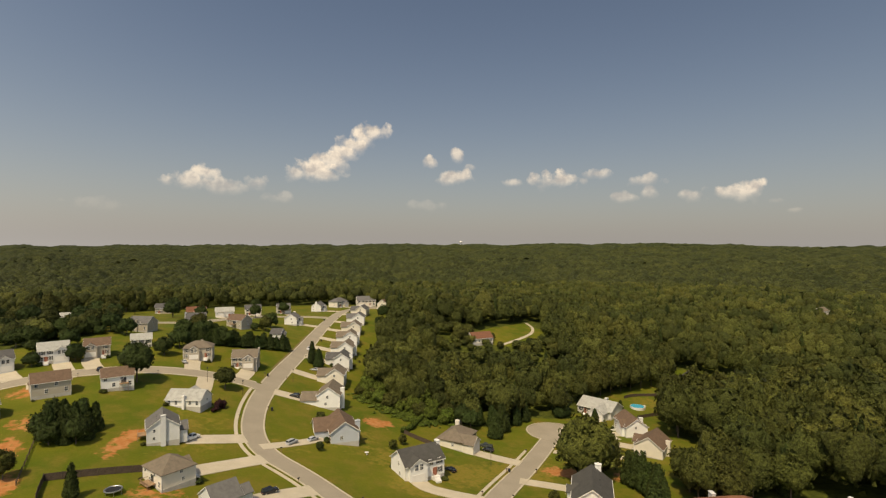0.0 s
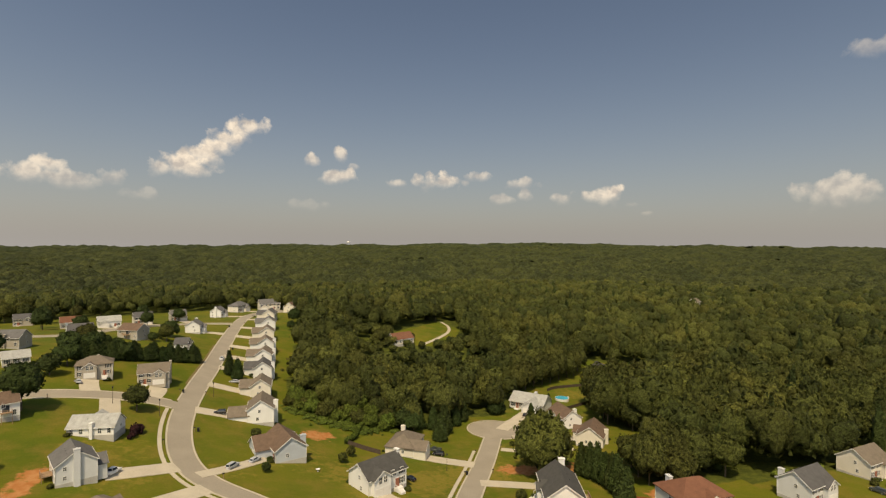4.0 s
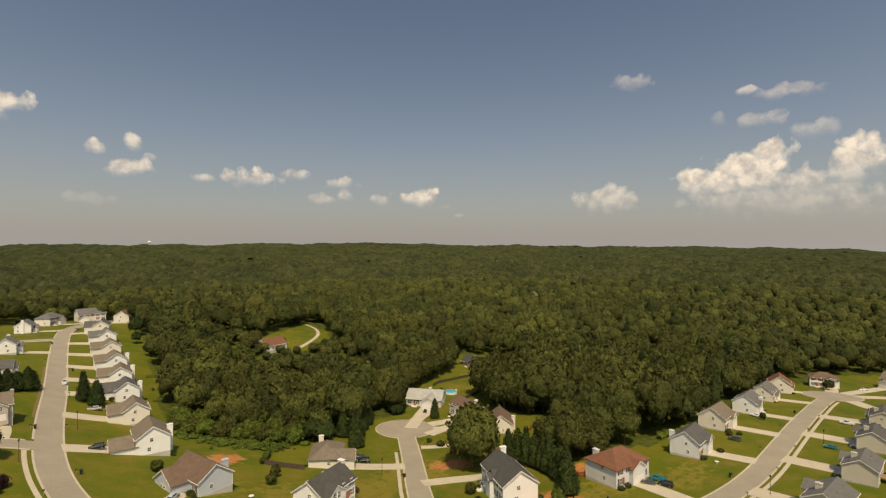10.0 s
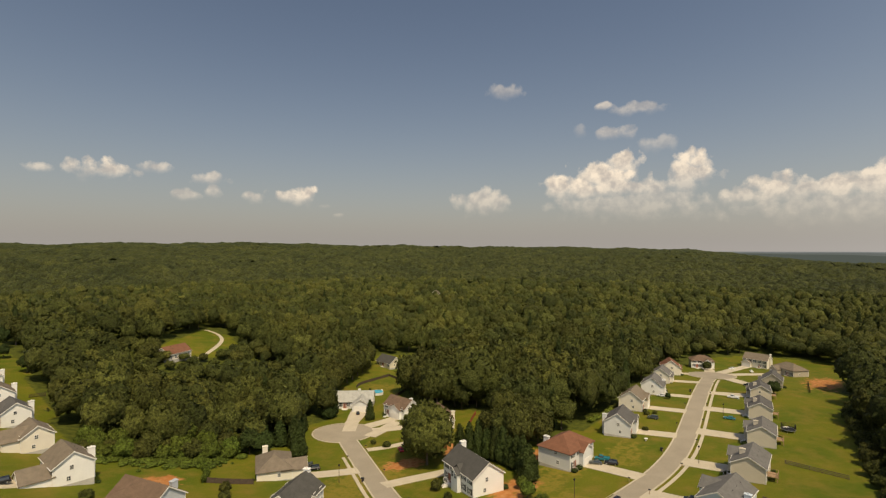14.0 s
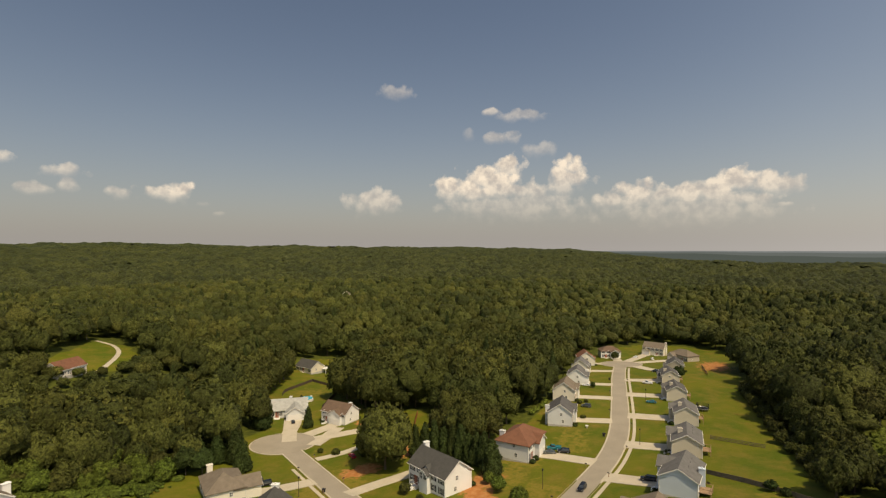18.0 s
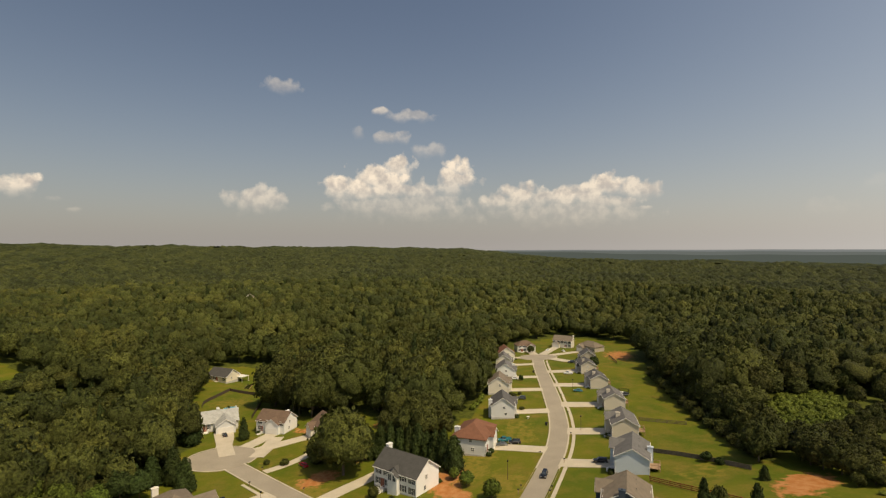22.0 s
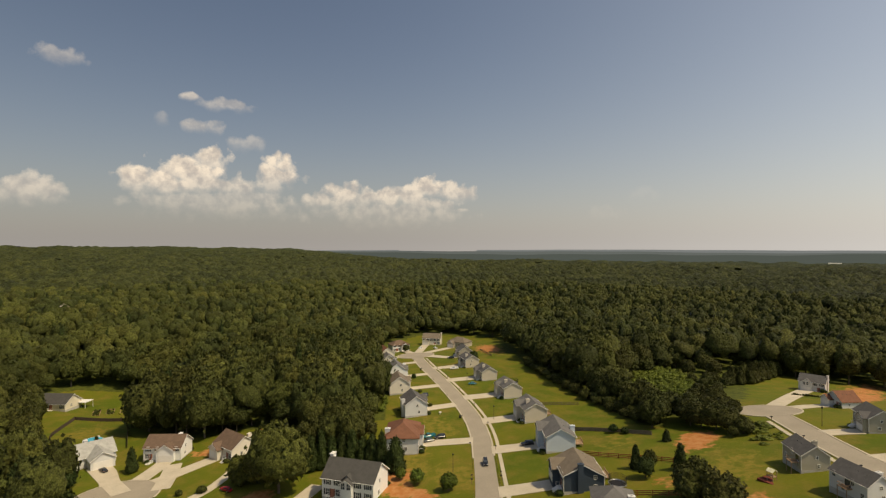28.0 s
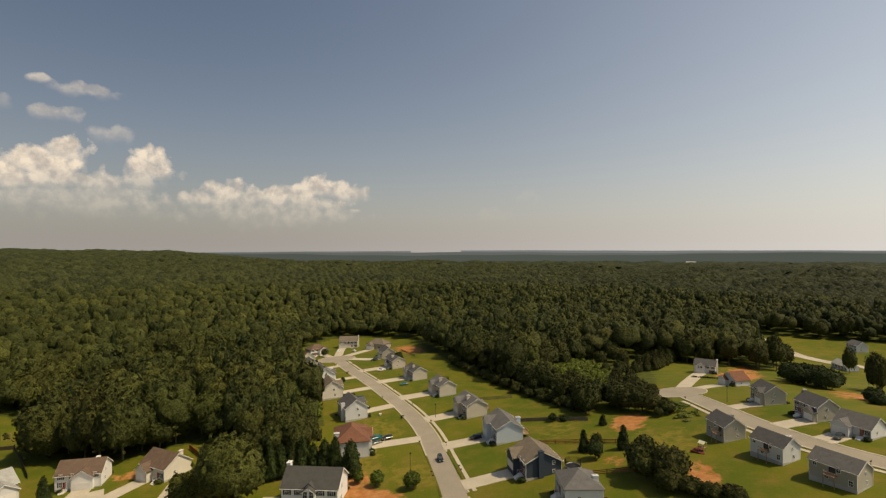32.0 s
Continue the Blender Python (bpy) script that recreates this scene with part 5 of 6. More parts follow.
def build_drives():
    for x, y, face, cx, y0, street in DRIVES:
        c, s = math.cos(radians(face)), math.sin(radians(face))
        p0 = (x + c * cx - s * (y0 + 0.4), y + s * cx + c * (y0 + 0.4))
        line = STREETS[street]
        k = np.hypot(line[:, 0] - p0[0], line[:, 1] - p0[1]).argmin()
        q, edge = line[k], ROAD_W - 0.3
        if street in BULBS and math.hypot(p0[0] - BULBS[street][0], p0[1] - BULBS[street][1]) - BULBS[street][2] < math.hypot(p0[0] - q[0], p0[1] - q[1]) - ROAD_W:
            q, edge = np.array(BULBS[street][:2]), BULBS[street][2] - 0.3
        d = math.hypot(p0[0] - q[0], p0[1] - q[1])
        if d < edge + 1.5:
            continue
        p2 = (q[0] + (p0[0] - q[0]) * edge / d, q[1] + (p0[1] - q[1]) * edge / d)
        out = (p0[0] + s * min(5.0, d * 0.3), p0[1] - c * min(5.0, d * 0.3))
        drive([p0, out, p2], 6.4 if street == "b" and y < 100 else 5.2)


def build_pavements():
    cuts = {"a": [(0.18, 0.45, 1)], "b": [(0.0, 0.95, -1)], "c": [(0.1, 0.86, 1)], "e": [(0.1, 1.0, -1)]}
    for key, runs in cuts.items():
        for f0, f1, side in runs:
            line = STREETS[key]
            line = line[int(len(line) * f0):int(len(line) * f1)]
            m = clear_of_roads(ribbon(line, *sorted((side * (ROAD_W + 1.3), side * (ROAD_W + 2.3))), 0.115, 0.3), key)
            tagged(new("pavement", m.data("pavement", CONCRETE)), "narrow concrete pavement behind a strip of grass", "pavement", kind="structure")


build_drives()
build_pavements()
VERGE = material("bare_verge", (0.26, 0.17, 0.085), 0.95, 0.35, 0.6, 5.0, 0.3, second=(0.16, 0.14, 0.04))
verge = STREETS["a"][int(len(STREETS["a"]) * 0.49):int(len(STREETS["a"]) * 0.66)]
tagged(new("verge", clear_of_roads(ribbon(verge, ROAD_W + 0.5, ROAD_W + 1.3, 0.07, 0.3), "a").data("verge", VERGE)), "strip of bare brown earth along the kerb", "verge", kind="structure")
drive([(-34, 151.5), (-28.5, 156), (-23, 161.5), (-19.5, 166)], 3.4)
drive([(38, 153.5), (46, 151), (54, 147.5), (60, 145)], 4.6)
drive([(56, 180), (62, 176.5), (70, 174), (80, 173)], 3.0)
drive([(65, 200), (79, 213), (85.5, 219)], 5.0)
drive([(66, 190), (76, 192), (84.5, 194.5)], 5.0)
tagged(new("road", ribbon(smooth_line([(92, 366), (94, 354), (90, 341), (82, 330), (70, 318), (62, 311)], 1.5), -1.0, 1.0, 0.10, 0.3, 3).data("road", GRAVEL)), "pale gravel track across the clearing", "track", kind="structure")
tagged(new("road", ribbon(smooth_line([(185, -150), (160, -138), (140, -129), (120, -129), (96, -142)], 4), -3.5, 3.5, 0.10, 0.3, 3).data("road", GRAVEL)), "pale lane in front of the far white house", "lane", kind="structure")


# ---- garden trees and hedges ----
GT, ED = "garden trees", "hedge conifers"
for k in range(19):
    a, b = k * 2.4, math.sqrt((k + 0.5) / 19)
    x, y = -78.5 + 6.6 * b * math.cos(a), 142.5 + 6.2 * b * math.sin(a)
    h = 9.4 - 2.6 * b + 1.5 * math.sin(k * 2.9)
    tree(x, y, h, 4.6 if k % 3 else 5.6, "cone" if k % 3 else "round", LEAF_DARK, "dense dark evergreen in a tight clump", group="evergreen clump", sink=0.9)
tree(-80, 179.5, 13, 11, "round", LEAF_DARK, "broad dark oak standing beside the cross street", group=GT)
tree(-55.2, 187.3, 7.6, 7.6, "round", LEAF_OAK, "round open-crowned tree on the corner lawn", group=GT)
tree(-35, 239, 9.5, 5.0, "cone", LEAF_DARK, "tall dark cedar beside a driveway", group=GT)
tree(-31.6, 235.5, 8.0, 6.0, "cone", LEAF_DARK, "broad dark cedar beside a driveway", group=GT)
for k in range(22):
    u = k / 21
    tree(-48 - 34 * u + 0.6 * math.sin(k * 2.1), 247 - 20 * u, 6.2 + 1.0 * math.sin(k * 1.7), 5.6, "cone", LEAF_DARK, "dark conifer clipped into a tall hedge", group=ED)
for x, y, h, w in ((-86, 230, 9, 8), (-86, 246, 9, 8), (-140, 232, 10, 9), (-132, 240, 10, 9), (-64, 275, 8, 7), (-120, 300, 9, 9), (-128, 320, 11, 9), (-105, 300, 7, 7),
                   (-126, 238, 9, 8), (-122, 246, 9, 8), (-130, 262, 9, 8), (-160, 250, 11, 10), (-165, 225, 10, 9), (-168, 275, 11, 10), (-150, 285, 10, 9), (-138, 275, 10, 10), (-192, 290, 11, 10), (-210, 300, 11, 10)):
    tree(x, y, h, w, "round", LEAF_OAK if (x + y) % 3 else LEAF_DARK, "leafy tree between the gardens", group=GT)
for x, y, h, w in ((-8, 349, 10, 8), (-7, 306, 7, 7), (-10, 330, 6, 5), (-72, 352, 8, 7), (-82, 322, 8, 7), (-95, 370, 9, 8)):
    tree(x, y, h, w, "round", LEAF_DARK, "dark round tree on the back lawn", group=GT)
for k, (x, y) in enumerate(((-143, 212), (-136, 208), (-135, 214), (-132, 210), (-130, 217), (-128, 222), (-125, 219), (-123, 224), (-122, 230), (-118, 228), (-117, 234), (-113, 231), (-108, 229), (-125, 200), (-118, 209), (-106, 192), (-116, 186),
                            (-83, 219), (-83, 227), (-81, 233), (-78, 238), (-75, 243), (-70, 234), (-81, 251), (-82, 242), (-67, 280), (-65, 288), (-69, 273), (-90, 240), (-84, 208), (-149, 218), (-152, 226), (-140, 222))):
    h = 6.2 + 2.2 * math.sin(k * 2.7) + (0.8 if k % 3 else 0)
    tree(x, y, h, h * 0.98, "round", LEAF_DARK if k % 2 else LEAF_DARK, "bushy dark tree in the belt behind the gardens", group="tree belt", sink=0.8)
for k, (x, y) in enumerate(((-232, 336), (-205, 319), (-198, 340), (-196, 359), (-215, 350), (-185, 345), (-222, 325), (-190, 330), (-178, 350), (-165, 352), (-240, 345), (-250, 330), (-130, 372), (-142, 365), (-120, 380), (-155, 372))):
    h = 12.5 + 3 * math.sin(k * 1.9)
    tree(x, y, h, h * 0.7, "round", LEAF_OAK, "tall dark tree before the far woods", group="far garden trees", sink=0.6)
for k, (x, y, h) in enumerate(((24, 208, 7), (29, 206, 7.5), (34, 205, 8), (39, 204, 8.5), (44, 205, 8), (49, 208, 8.5), (54, 213, 8), (42, 199.5, 10.5), (38, 192, 9.5))):
    tree(x, y, h, h * 0.72, "cone", LEAF_DARK, "dark cedar at the foot of the wood", group="cedars at the wood's foot", sink=0.3)
for x, y, h in ((43, 318, 7), (43, 309, 6), (59, 319, 5), (45, 324, 8), (62, 306, 5)):
    tree(x, y, h, h * 0.9, "round", LEAF_OAK, "leafy tree screening the red-roofed house", group=GT, sink=0.5)
tree(-78, 121, 6, 5, "round", LEAF_LIGHT, "small scrubby tree on red earth", group=GT)
tree(-61, 115, 7, 3.5, "cone", LEAF_DARK, "slim cypress inside the fenced yard", group=GT)
# at the turning circle
for k, (x, y) in enumerate(((108, 194), (112, 202), (117, 208), (127, 209), (121, 199), (136, 214), (146, 221), (115, 190), (133, 223))):
    tree(x, y, 23.5 + 1.8 * math.sin(k * 1.7), 15.5, "round", LEAF_OAK, "great domed oak at the corner of the wood", group="great oaks", n=1200, sink=2.6)
tree(123.5, 221, 24.0, 21.0, "round", LEAF_OAK, "great single oak with a domed crown on the lawn", group="great oaks", n=1600, sink=4.2)
tree(135, 230, 13.5, 12, "round", LEAF_OAK, "lower oak beside the great oak", group="great oaks", n=900, sink=2.4)
for k, (x, y) in enumerate(((112, 184), (117, 180), (117, 188), (122, 186), (84, 145), (87, 152), (83, 139), (90, 136), (88, 147), (93, 142), (99, 140), (105, 145), (98, 149), (92, 150), (111, 158), (104, 155), (113, 166), (119, 172))):
    tree(x, y, 12.5 + 2 * math.sin(k * 2.3), 10.5, "round", LEAF_OAK, "tall oak behind the houses of the circle", group="oaks behind the circle", sink=0.8)
for k, (x, y) in enumerate(((95, 247), (101, 252), (108, 257), (115, 261), (122, 265), (130, 270), (138, 275), (146, 281), (153, 288), (111, 262), (120, 270))):
    tree(x, y, 14.5 + 1.5 * math.sin(k * 2.7), 11.0, "round", LEAF_OAK, "tall tree beside the fenced back lawn", group="trees at the wood's edge", sink=0.8)
for k, (x, y) in enumerate(((67.5, 47), (72, 43), (76, 43), (80, 41), (86, 41), (92, 42), (98, 43), (104, 44), (110, 45), (118, 46), (126, 47), (134, 48), (142, 49), (151, 51))):
    tree(x, y, (9.5 if k else 11.5) + min(k, 8) * 0.35 + 1.3 * math.sin(k * 2.1), 9.0, "round", LEAF_OAK, "tall tree at the edge of the hollow wood", group="trees at the wood's edge", sink=1.0)
for k in range(40):
    x, y = 72 + 2.9 * k + math.sin(k * 2.7), 46 + 0.115 * 2.9 * k + 1.2 * math.sin(k * 1.9)
    h = 4.2 + 1.3 * math.sin(k * 2.3)
    tree(x, y, h, h * 1.15, "round", LEAF_OAK if k % 3 else LEAF_LIGHT, "leafy young growth under the eaves of the wood", group="growth at the wood's edge", n=500, sink=0.9)
for k, (x, y) in enumerate(((128, -55), (122, -64), (118, -76), (119, -88), (128, -98), (136, -108), (134, -50), (112, -72), (110, -80))):
    tree(x, y, 13.5 + 1.8 * math.sin(k * 2.6), 9.0, "round", LEAF_OAK, "tall tree behind the third street", group="trees behind the third street", sink=0.6)
tree(71.0, 219.5, 12.5, 9.5, "cone", LEAF_DARK, "dense dark evergreen beside the turning circle", group=GT, n=1200)
tree(80, 205, 7.6, 4.6, "cone", LEAF_DARK, "slim cypress between two front lawns", group=GT)
tree(100, 227, 5.5, 3.4, "cone", LEAF_DARK, "slim dark cypress at a house corner", group=GT)
for x, y, h, w in ((57.5, 155, 21.5, 18.5), (65, 160, 15.5, 12), (66, 167, 11, 10)):
    tree(x, y, h, w, "round", LEAF_LIGHT, "spreading oak over bare red earth", group="spreading oaks", n=1200, sink=2.6)
for k, (x, y) in enumerate(((69.5, 152), (70.5, 149), (71, 146), (71.5, 143), (71.5, 140), (71, 137), (70, 134), (69, 131), (67.5, 128))):
    tree(x, y, 9.6 - 0.15 * k + (k % 3) * 0.9, 5.4 + (k % 2) * 0.7, "cone", LEAF_DARK, "dark cypress in a tall screen behind the house", group=ED)
tree(63.5, 124, 9.8, 7.6, "cone", LEAF_DARK, "broad dark cypress at the end of the screen", group=ED)
for x, y, h, w in ((30, 199, 7.5, 7), (27, 202, 8, 7)):
    tree(x, y, h, w, "round", LEAF_DARK, "dark evergreen along the wood's edge", group=GT)
for x, y, h, w, lab in ((1.5, 168.5, 3.4, 3.0, "small round tree on the back lawn"), (4.5, 174, 3.8, 3.2, "small round tree on the back lawn"), (-14.5, 166.5, 5.0, 4.2, "dark tree against a house wall"), (-22.5, 181, 3.2, 3.2, "round shrub at a house corner"),
                        (-19, 156.5, 3.0, 2.4, "small dark shrub on the lawn"), (44, 140, 3.2, 3.4, "round bush beside the front walk"), (41.5, 134, 2.2, 2.4, "round bush below the front steps"), (57.6, 122.5, 3.6, 3.4, "small tree on a sunny lawn"),
                        (53, 118, 4.6, 4.4, "open-crowned small tree beside red soil"), (46, 110, 5.0, 4.8, "open-crowned small tree near the street"), (62, 177, 2.6, 3.0, "round shrub on a front lawn"), (61.5, 183, 2.0, 2.2, "low round shrub on a front lawn"),
                        (201, 85, 6.5, 6, "dark tree beside a grey-roofed house"), (253, 122.5, 5.5, 5, "tree before the house at the circle"), (32, 65.5, 5.4, 4.4, "dark round tree on the back lawn"), (38.5, 65, 6.4, 3.6, "slim dark cypress by the red fence"),
                        (32.5, 57, 6.8, 4.0, "slim dark cypress beyond the red fence"), (53.2, 49.8, 3.6, 3.0, "small dark cypress beside red earth"), (36.2, 62.6, 5.6, 3.6, "small round tree by the red fence"), (47.5, 34.5, 3.4, 3.2, "small round bush beside red earth"), (121, 112, 1.8, 2.4, "clipped round shrub beside the porch"), (139, 117.5, 1.8, 2.4, "clipped round shrub beside the porch"), (142, 115.5, 1.5, 2.0, "clipped round shrub beside the porch"),
                        (68.6, 58.6, 3.0, 3.2, "dark shrub on the fence line"), (66, 56, 2.4, 2.6, "dark shrub on the fence line"), (167, 118, 3.0, 2.4, "small dark tree on a front lawn")):
    small = h < 3
    tree(x, y, h, w, "cone" if "cypress" in lab else "round", LEAF_DARK if "dark" in lab or "cypress" in lab else LEAF_YOUNG if "small tree" in lab else LEAF_OAK, lab, "shrub" if small else "tree", "shrub" if small else "tree", GT, n=700, sink=0.25 * h if small else 0.12 * h)
for x, y, h, w in ((17.5, 62, 9, 8.5), (14, 64, 9, 9), (10, 61, 9, 9.5), (4, 61, 4.5, 6), (0, 59, 4, 5.5), (-3, 57, 4, 5), (7, 64, 6, 6)):
    tree(x, y, h, w, "round", LEAF_OAK, "bushy dark tree in a thicket behind the gardens", group="thicket", sink=1.2)
for x, y, h, w in ((52, 32.5, 7, 7.5), (56, 34, 8, 8), (60, 36, 8, 8), (64, 37, 9, 9), (48.5, 31, 5.5, 6), (70, 35, 9, 9), (66, 31, 7, 7.5), (78, 28, 8, 8), (74, 26, 7, 7.5), (70, 25, 6.5, 7), (84, 33, 7.5, 8), (80, 36, 7.5, 8), (62, 27, 6, 7), (87, 38, 6.5, 8), (90, 34, 5, 6)):
    tree(x, y, h, w, "round", LEAF_OAK, "rounded tree above the overgrown hollow", group="hollow trees", sink=1.0)
for x, y, h, w in ((50, -34, 8.5, 8.5), (55, -37, 9, 9), (60, -41, 9.5, 9.5), (66, -45, 9, 9), (72, -49, 9.5, 9.5), (78, -53, 9, 9), (63, -37, 9, 9), (70, -42, 9.5, 9.5), (57, -46, 8, 8), (48, -54, 15, 7), (52, -60, 16, 7), (44, -50, 14, 6.5), (28, -24, 6, 6), (24, -20, 5, 5), (100, -112, 14, 6), (122, -98, 13, 9)):
    tree(x, y, h, w, "round", LEAF_DARK if h < 10 else LEAF_OAK, "dark trees behind the third street" if h < 10 else "tall pine-like tree beyond the gardens", group=GT, sink=1.8)


for k in range(39):
    tree(118 + (k % 13) * 2.4 + 0.8 * math.sin(k * 3.3), -18 - (k % 13) * 3.0 + (k // 13) * 4.4, 6.2 + 0.8 * math.sin(k * 1.9), 5.4, "cone", LEAF_OAK, "young conifer in a dense plantation", group="young plantation")


for k, (x, y) in enumerate(BEDS):
    h = 1.3 + 0.5 * math.sin(k * 2.4)
    if not on_road(x, y):
        tree(x, y, h, h * 1.25, "round", LEAF_DARK if k % 2 else LEAF_OAK, "small rounded shrub planted against a house wall", "shrub", "shrub", "shrubs beside the houses", n=300, sink=0.3 * h, variant=5 + k % 2)


def hedge(points, h, w, mat, label, name="hedge", density=5.0):
    """A run of leaf clumps over a lumpy body."""
    line = smooth_line(points, 0.8)
    rng = np.random.default_rng(int(abs(points[0][0] * 31 + points[0][1])))
    vs, fs, o = [], [], 0
    for p in line:
        v, f = crown_arrays("round", int(rng.integers(0, 9)), 36, 10, 6)
        s, loose = rng.uniform(0.6, 1.3), 0.18 * w if w > 2.5 else 0.0
        bx, by = p[0] + rng.uniform(-loose, loose), p[1] + rng.uniform(-loose, loose)
        q = np.stack([v[:, 0] * w * s * 0.8 + bx, v[:, 1] * w * s * 0.8 + by, (v[:, 2] - 0.25) * h * s * 1.3 + gz(bx, by)], 1)
        vs.append(q)
        fs.append(f + o)
        o += len(v)
    tagged(new(name, big_mesh(name, np.concatenate(vs), np.concatenate(fs), mat, True)), label, "hedge")


def vine_patch(line, width, count, low, high, label, mat):
    """Loose leafy mounds scattered along a line."""
    rng = np.random.default_rng(int(abs(line[0][0] * 17 + line[0][1])))
    path = smooth_line(line, 1.0)
    vs, fs, o = [], [], 0
    for k in range(count):
        p = path[int(rng.integers(0, len(path)))]
        x, y = p[0] + rng.normal() * width / 2, p[1] + rng.normal() * width / 2
        v, f = crown_arrays("round", int(rng.integers(0, 9)), 44, 9, 6)
        w, h = 1.2 + 3.4 * rng.random() ** 2, low + (high - low) * rng.random() ** 1.8
        vs.append(np.stack([v[:, 0] * w + x, v[:, 1] * w + y, (v[:, 2] - 0.28) * h * 1.3 + gz(x, y)], 1))
        fs.append(f + o)
        o += len(v)
    tagged(new("vines", big_mesh("vines", np.concatenate(vs), np.concatenate(fs), mat, True)), label, "vines", kind="stuff")


vine_patch([(-12, 216), (-4, 209), (4, 205), (12, 204), (18, 203)], 6.0, 420, 0.4, 1.5, "tangle of green vines at the wood's foot", LEAF_YOUNG)
vine_patch([(40, 31), (46, 27), (52, 25)], 4.0, 40, 0.4, 1.3, "low green scrub beside the turning circle", LEAF_VINE)
hedge([(12, 203), (9.5, 196), (8, 190), (4.5, 185)], 2.2, 2.2, LEAF_YOUNG, "overgrown vine-clad fence line")
hedge([(-52.5, 168), (-51, 173)], 2.4, 3.0, LEAF_RED, "dark purple-leaved shrub at a house end")
hedge([(119, 131), (128, 130), (137, 131)], 1.8, 2.6, LEAF_VINE, "bright green shrubs below the woods")
hedge([(78, -26), (86, -20), (92, -16)], 0.8, 1.2, LEAF_OAK, "row of low shrubs on a lawn")


def vines():
    """Kudzu over the hollow: low leafy mounds."""
    rng = np.random.default_rng(21)
    vs, fs, o = [], [], 0
    for k in range(1000):
        x = rng.uniform(95, 154)
        y = 26 - (x - 97) * 0.36 + rng.uniform(-13, 13) * (0.55 + 0.45 * math.sin((x - 97) / 55 * math.pi))
        v, f = crown_arrays("round", int(rng.integers(0, 9)), 24, 8, 6)
        s, h = 1.1 + 3.6 * rng.random() ** 2, 0.5 + 3.4 * rng.random() ** 1.6
        vs.append(np.stack([v[:, 0] * s + x, v[:, 1] * s + y, (v[:, 2] - 0.2) * h + gz(x, y)], 1))
        fs.append(f + o)
        o += len(v)
    tagged(new("vines", big_mesh("vines", np.concatenate(vs), np.concatenate(fs), LEAF_VINE, True)), "bright green creeping vines smothering a hollow", "vines", kind="stuff")


vines()
for k, (x, y, h) in enumerate(((112, 33, 4), (104, 12, 5), (98, 14, 6), (128, -6, 5), (140, -4, 8), (111, 6, 5.5), (106, 3, 5), (116, 1, 6), (112, -4, 5.5), (120, -4, 6), (124, 3, 5), (100, 7, 5), (95, 10, 5.5), (91, 14, 6), (86, 17, 6.5), (80, 19, 6.5), (74, 20, 6), (68, 21, 5.5), (86, 24, 6.5), (94, 19, 5.5), (118, -9, 6), (147, 12, 9), (154, 0, 10), (152, 22, 11), (160, 10, 12), (136, -14, 8), (146, -16, 9), (158, -8, 11))):
    tree(x, y, h, h * 0.85, "round", LEAF_OAK, "vine-hung tree standing in the overgrown hollow", group="hollow trees", sink=0.8)
for k in range(24):
    x, y = -12 + 1.45 * k, 217.5 - 0.62 * k + 2.2 * math.sin(k * 2.2)
    h = 5.4 + 1.6 * math.sin(k * 1.7)
    tree(x, y, h, h * 1.05, "round", LEAF_YOUNG if k % 4 else LEAF_OAK, "leafy young growth draped in vines at the wood's foot", group="young trees at the wood's foot", n=500, sink=1.3)
for k, (x, y, h) in enumerate(((2, 212, 8.5), (9, 209, 8), (16, 208, 8.5), (22, 207, 8), (-5, 217, 8), (12, 214, 10), (20, 213, 10), (-10, 223, 8), (5, 218, 10), (27, 205, 7.5))):
    tree(x, y, h, h * 0.85, "round", LEAF_YOUNG if k % 3 else LEAF_OAK, "vine-hung young tree at the wood's foot", group="young trees at the wood's foot", sink=1.2)


# ---- cars ----
def loft(sections):
    """Joins rings of equal count into one closed skin."""
    m, k = Mesh(), len(sections[0])
    for s in sections:
        m.v += s
    for i in range(len(sections) - 1):
        for j in range(k):
            a, b = i * k + j, i * k + (j + 1) % k
            m.f.append((a, b, b + k, a + k))
    m.f += [tuple(range(k))[::-1], tuple(range((len(sections) - 1) * k, len(sections) * k))]
    return m


def car_body(kind):
    L, H = {"sedan": (4.7, 1.42), "suv": (4.8, 1.75), "pickup": (5.5, 1.8)}[kind]
    w, belt = 0.9, 0.92 if kind == "sedan" else 1.08
    low = []
    for x, top, half in ((-L / 2, belt - 0.28, w - 0.12), (-L / 2 + 0.25, belt - 0.06, w), (-L / 6, belt, w), (L / 6, belt, w), (L / 2 - 0.9, belt - 0.08, w), (L / 2 - 0.15, belt - 0.2, w - 0.05), (L / 2, belt - 0.35, w - 0.18)):
        low.append([(x, -half, 0.28), (x, half, 0.28), (x, half, top - 0.12), (x, half - 0.12, top), (x, -half + 0.12, top), (x, -half, top - 0.12)])
    spans = {"sedan": (-1.9, -1.15, 0.35, 1.15), "suv": (-2.25, -2.05, 0.45, 1.2), "pickup": (-0.6, -0.35, 1.0, 1.6)}[kind]
    roof = []
    for x, z, half in ((spans[0], belt - 0.05, w - 0.10), (spans[1], H - 0.04, w - 0.26), (spans[2], H, w - 0.25), (spans[3], belt - 0.05, w - 0.10)):
        roof.append([(x, -half, belt - 0.06), (x, half, belt - 0.06), (x, half - 0.02, z + 0.001), (x, -half + 0.02, z + 0.001)])
    return L, H, belt, w, spans, low, roof


CAR_PARTS = {}


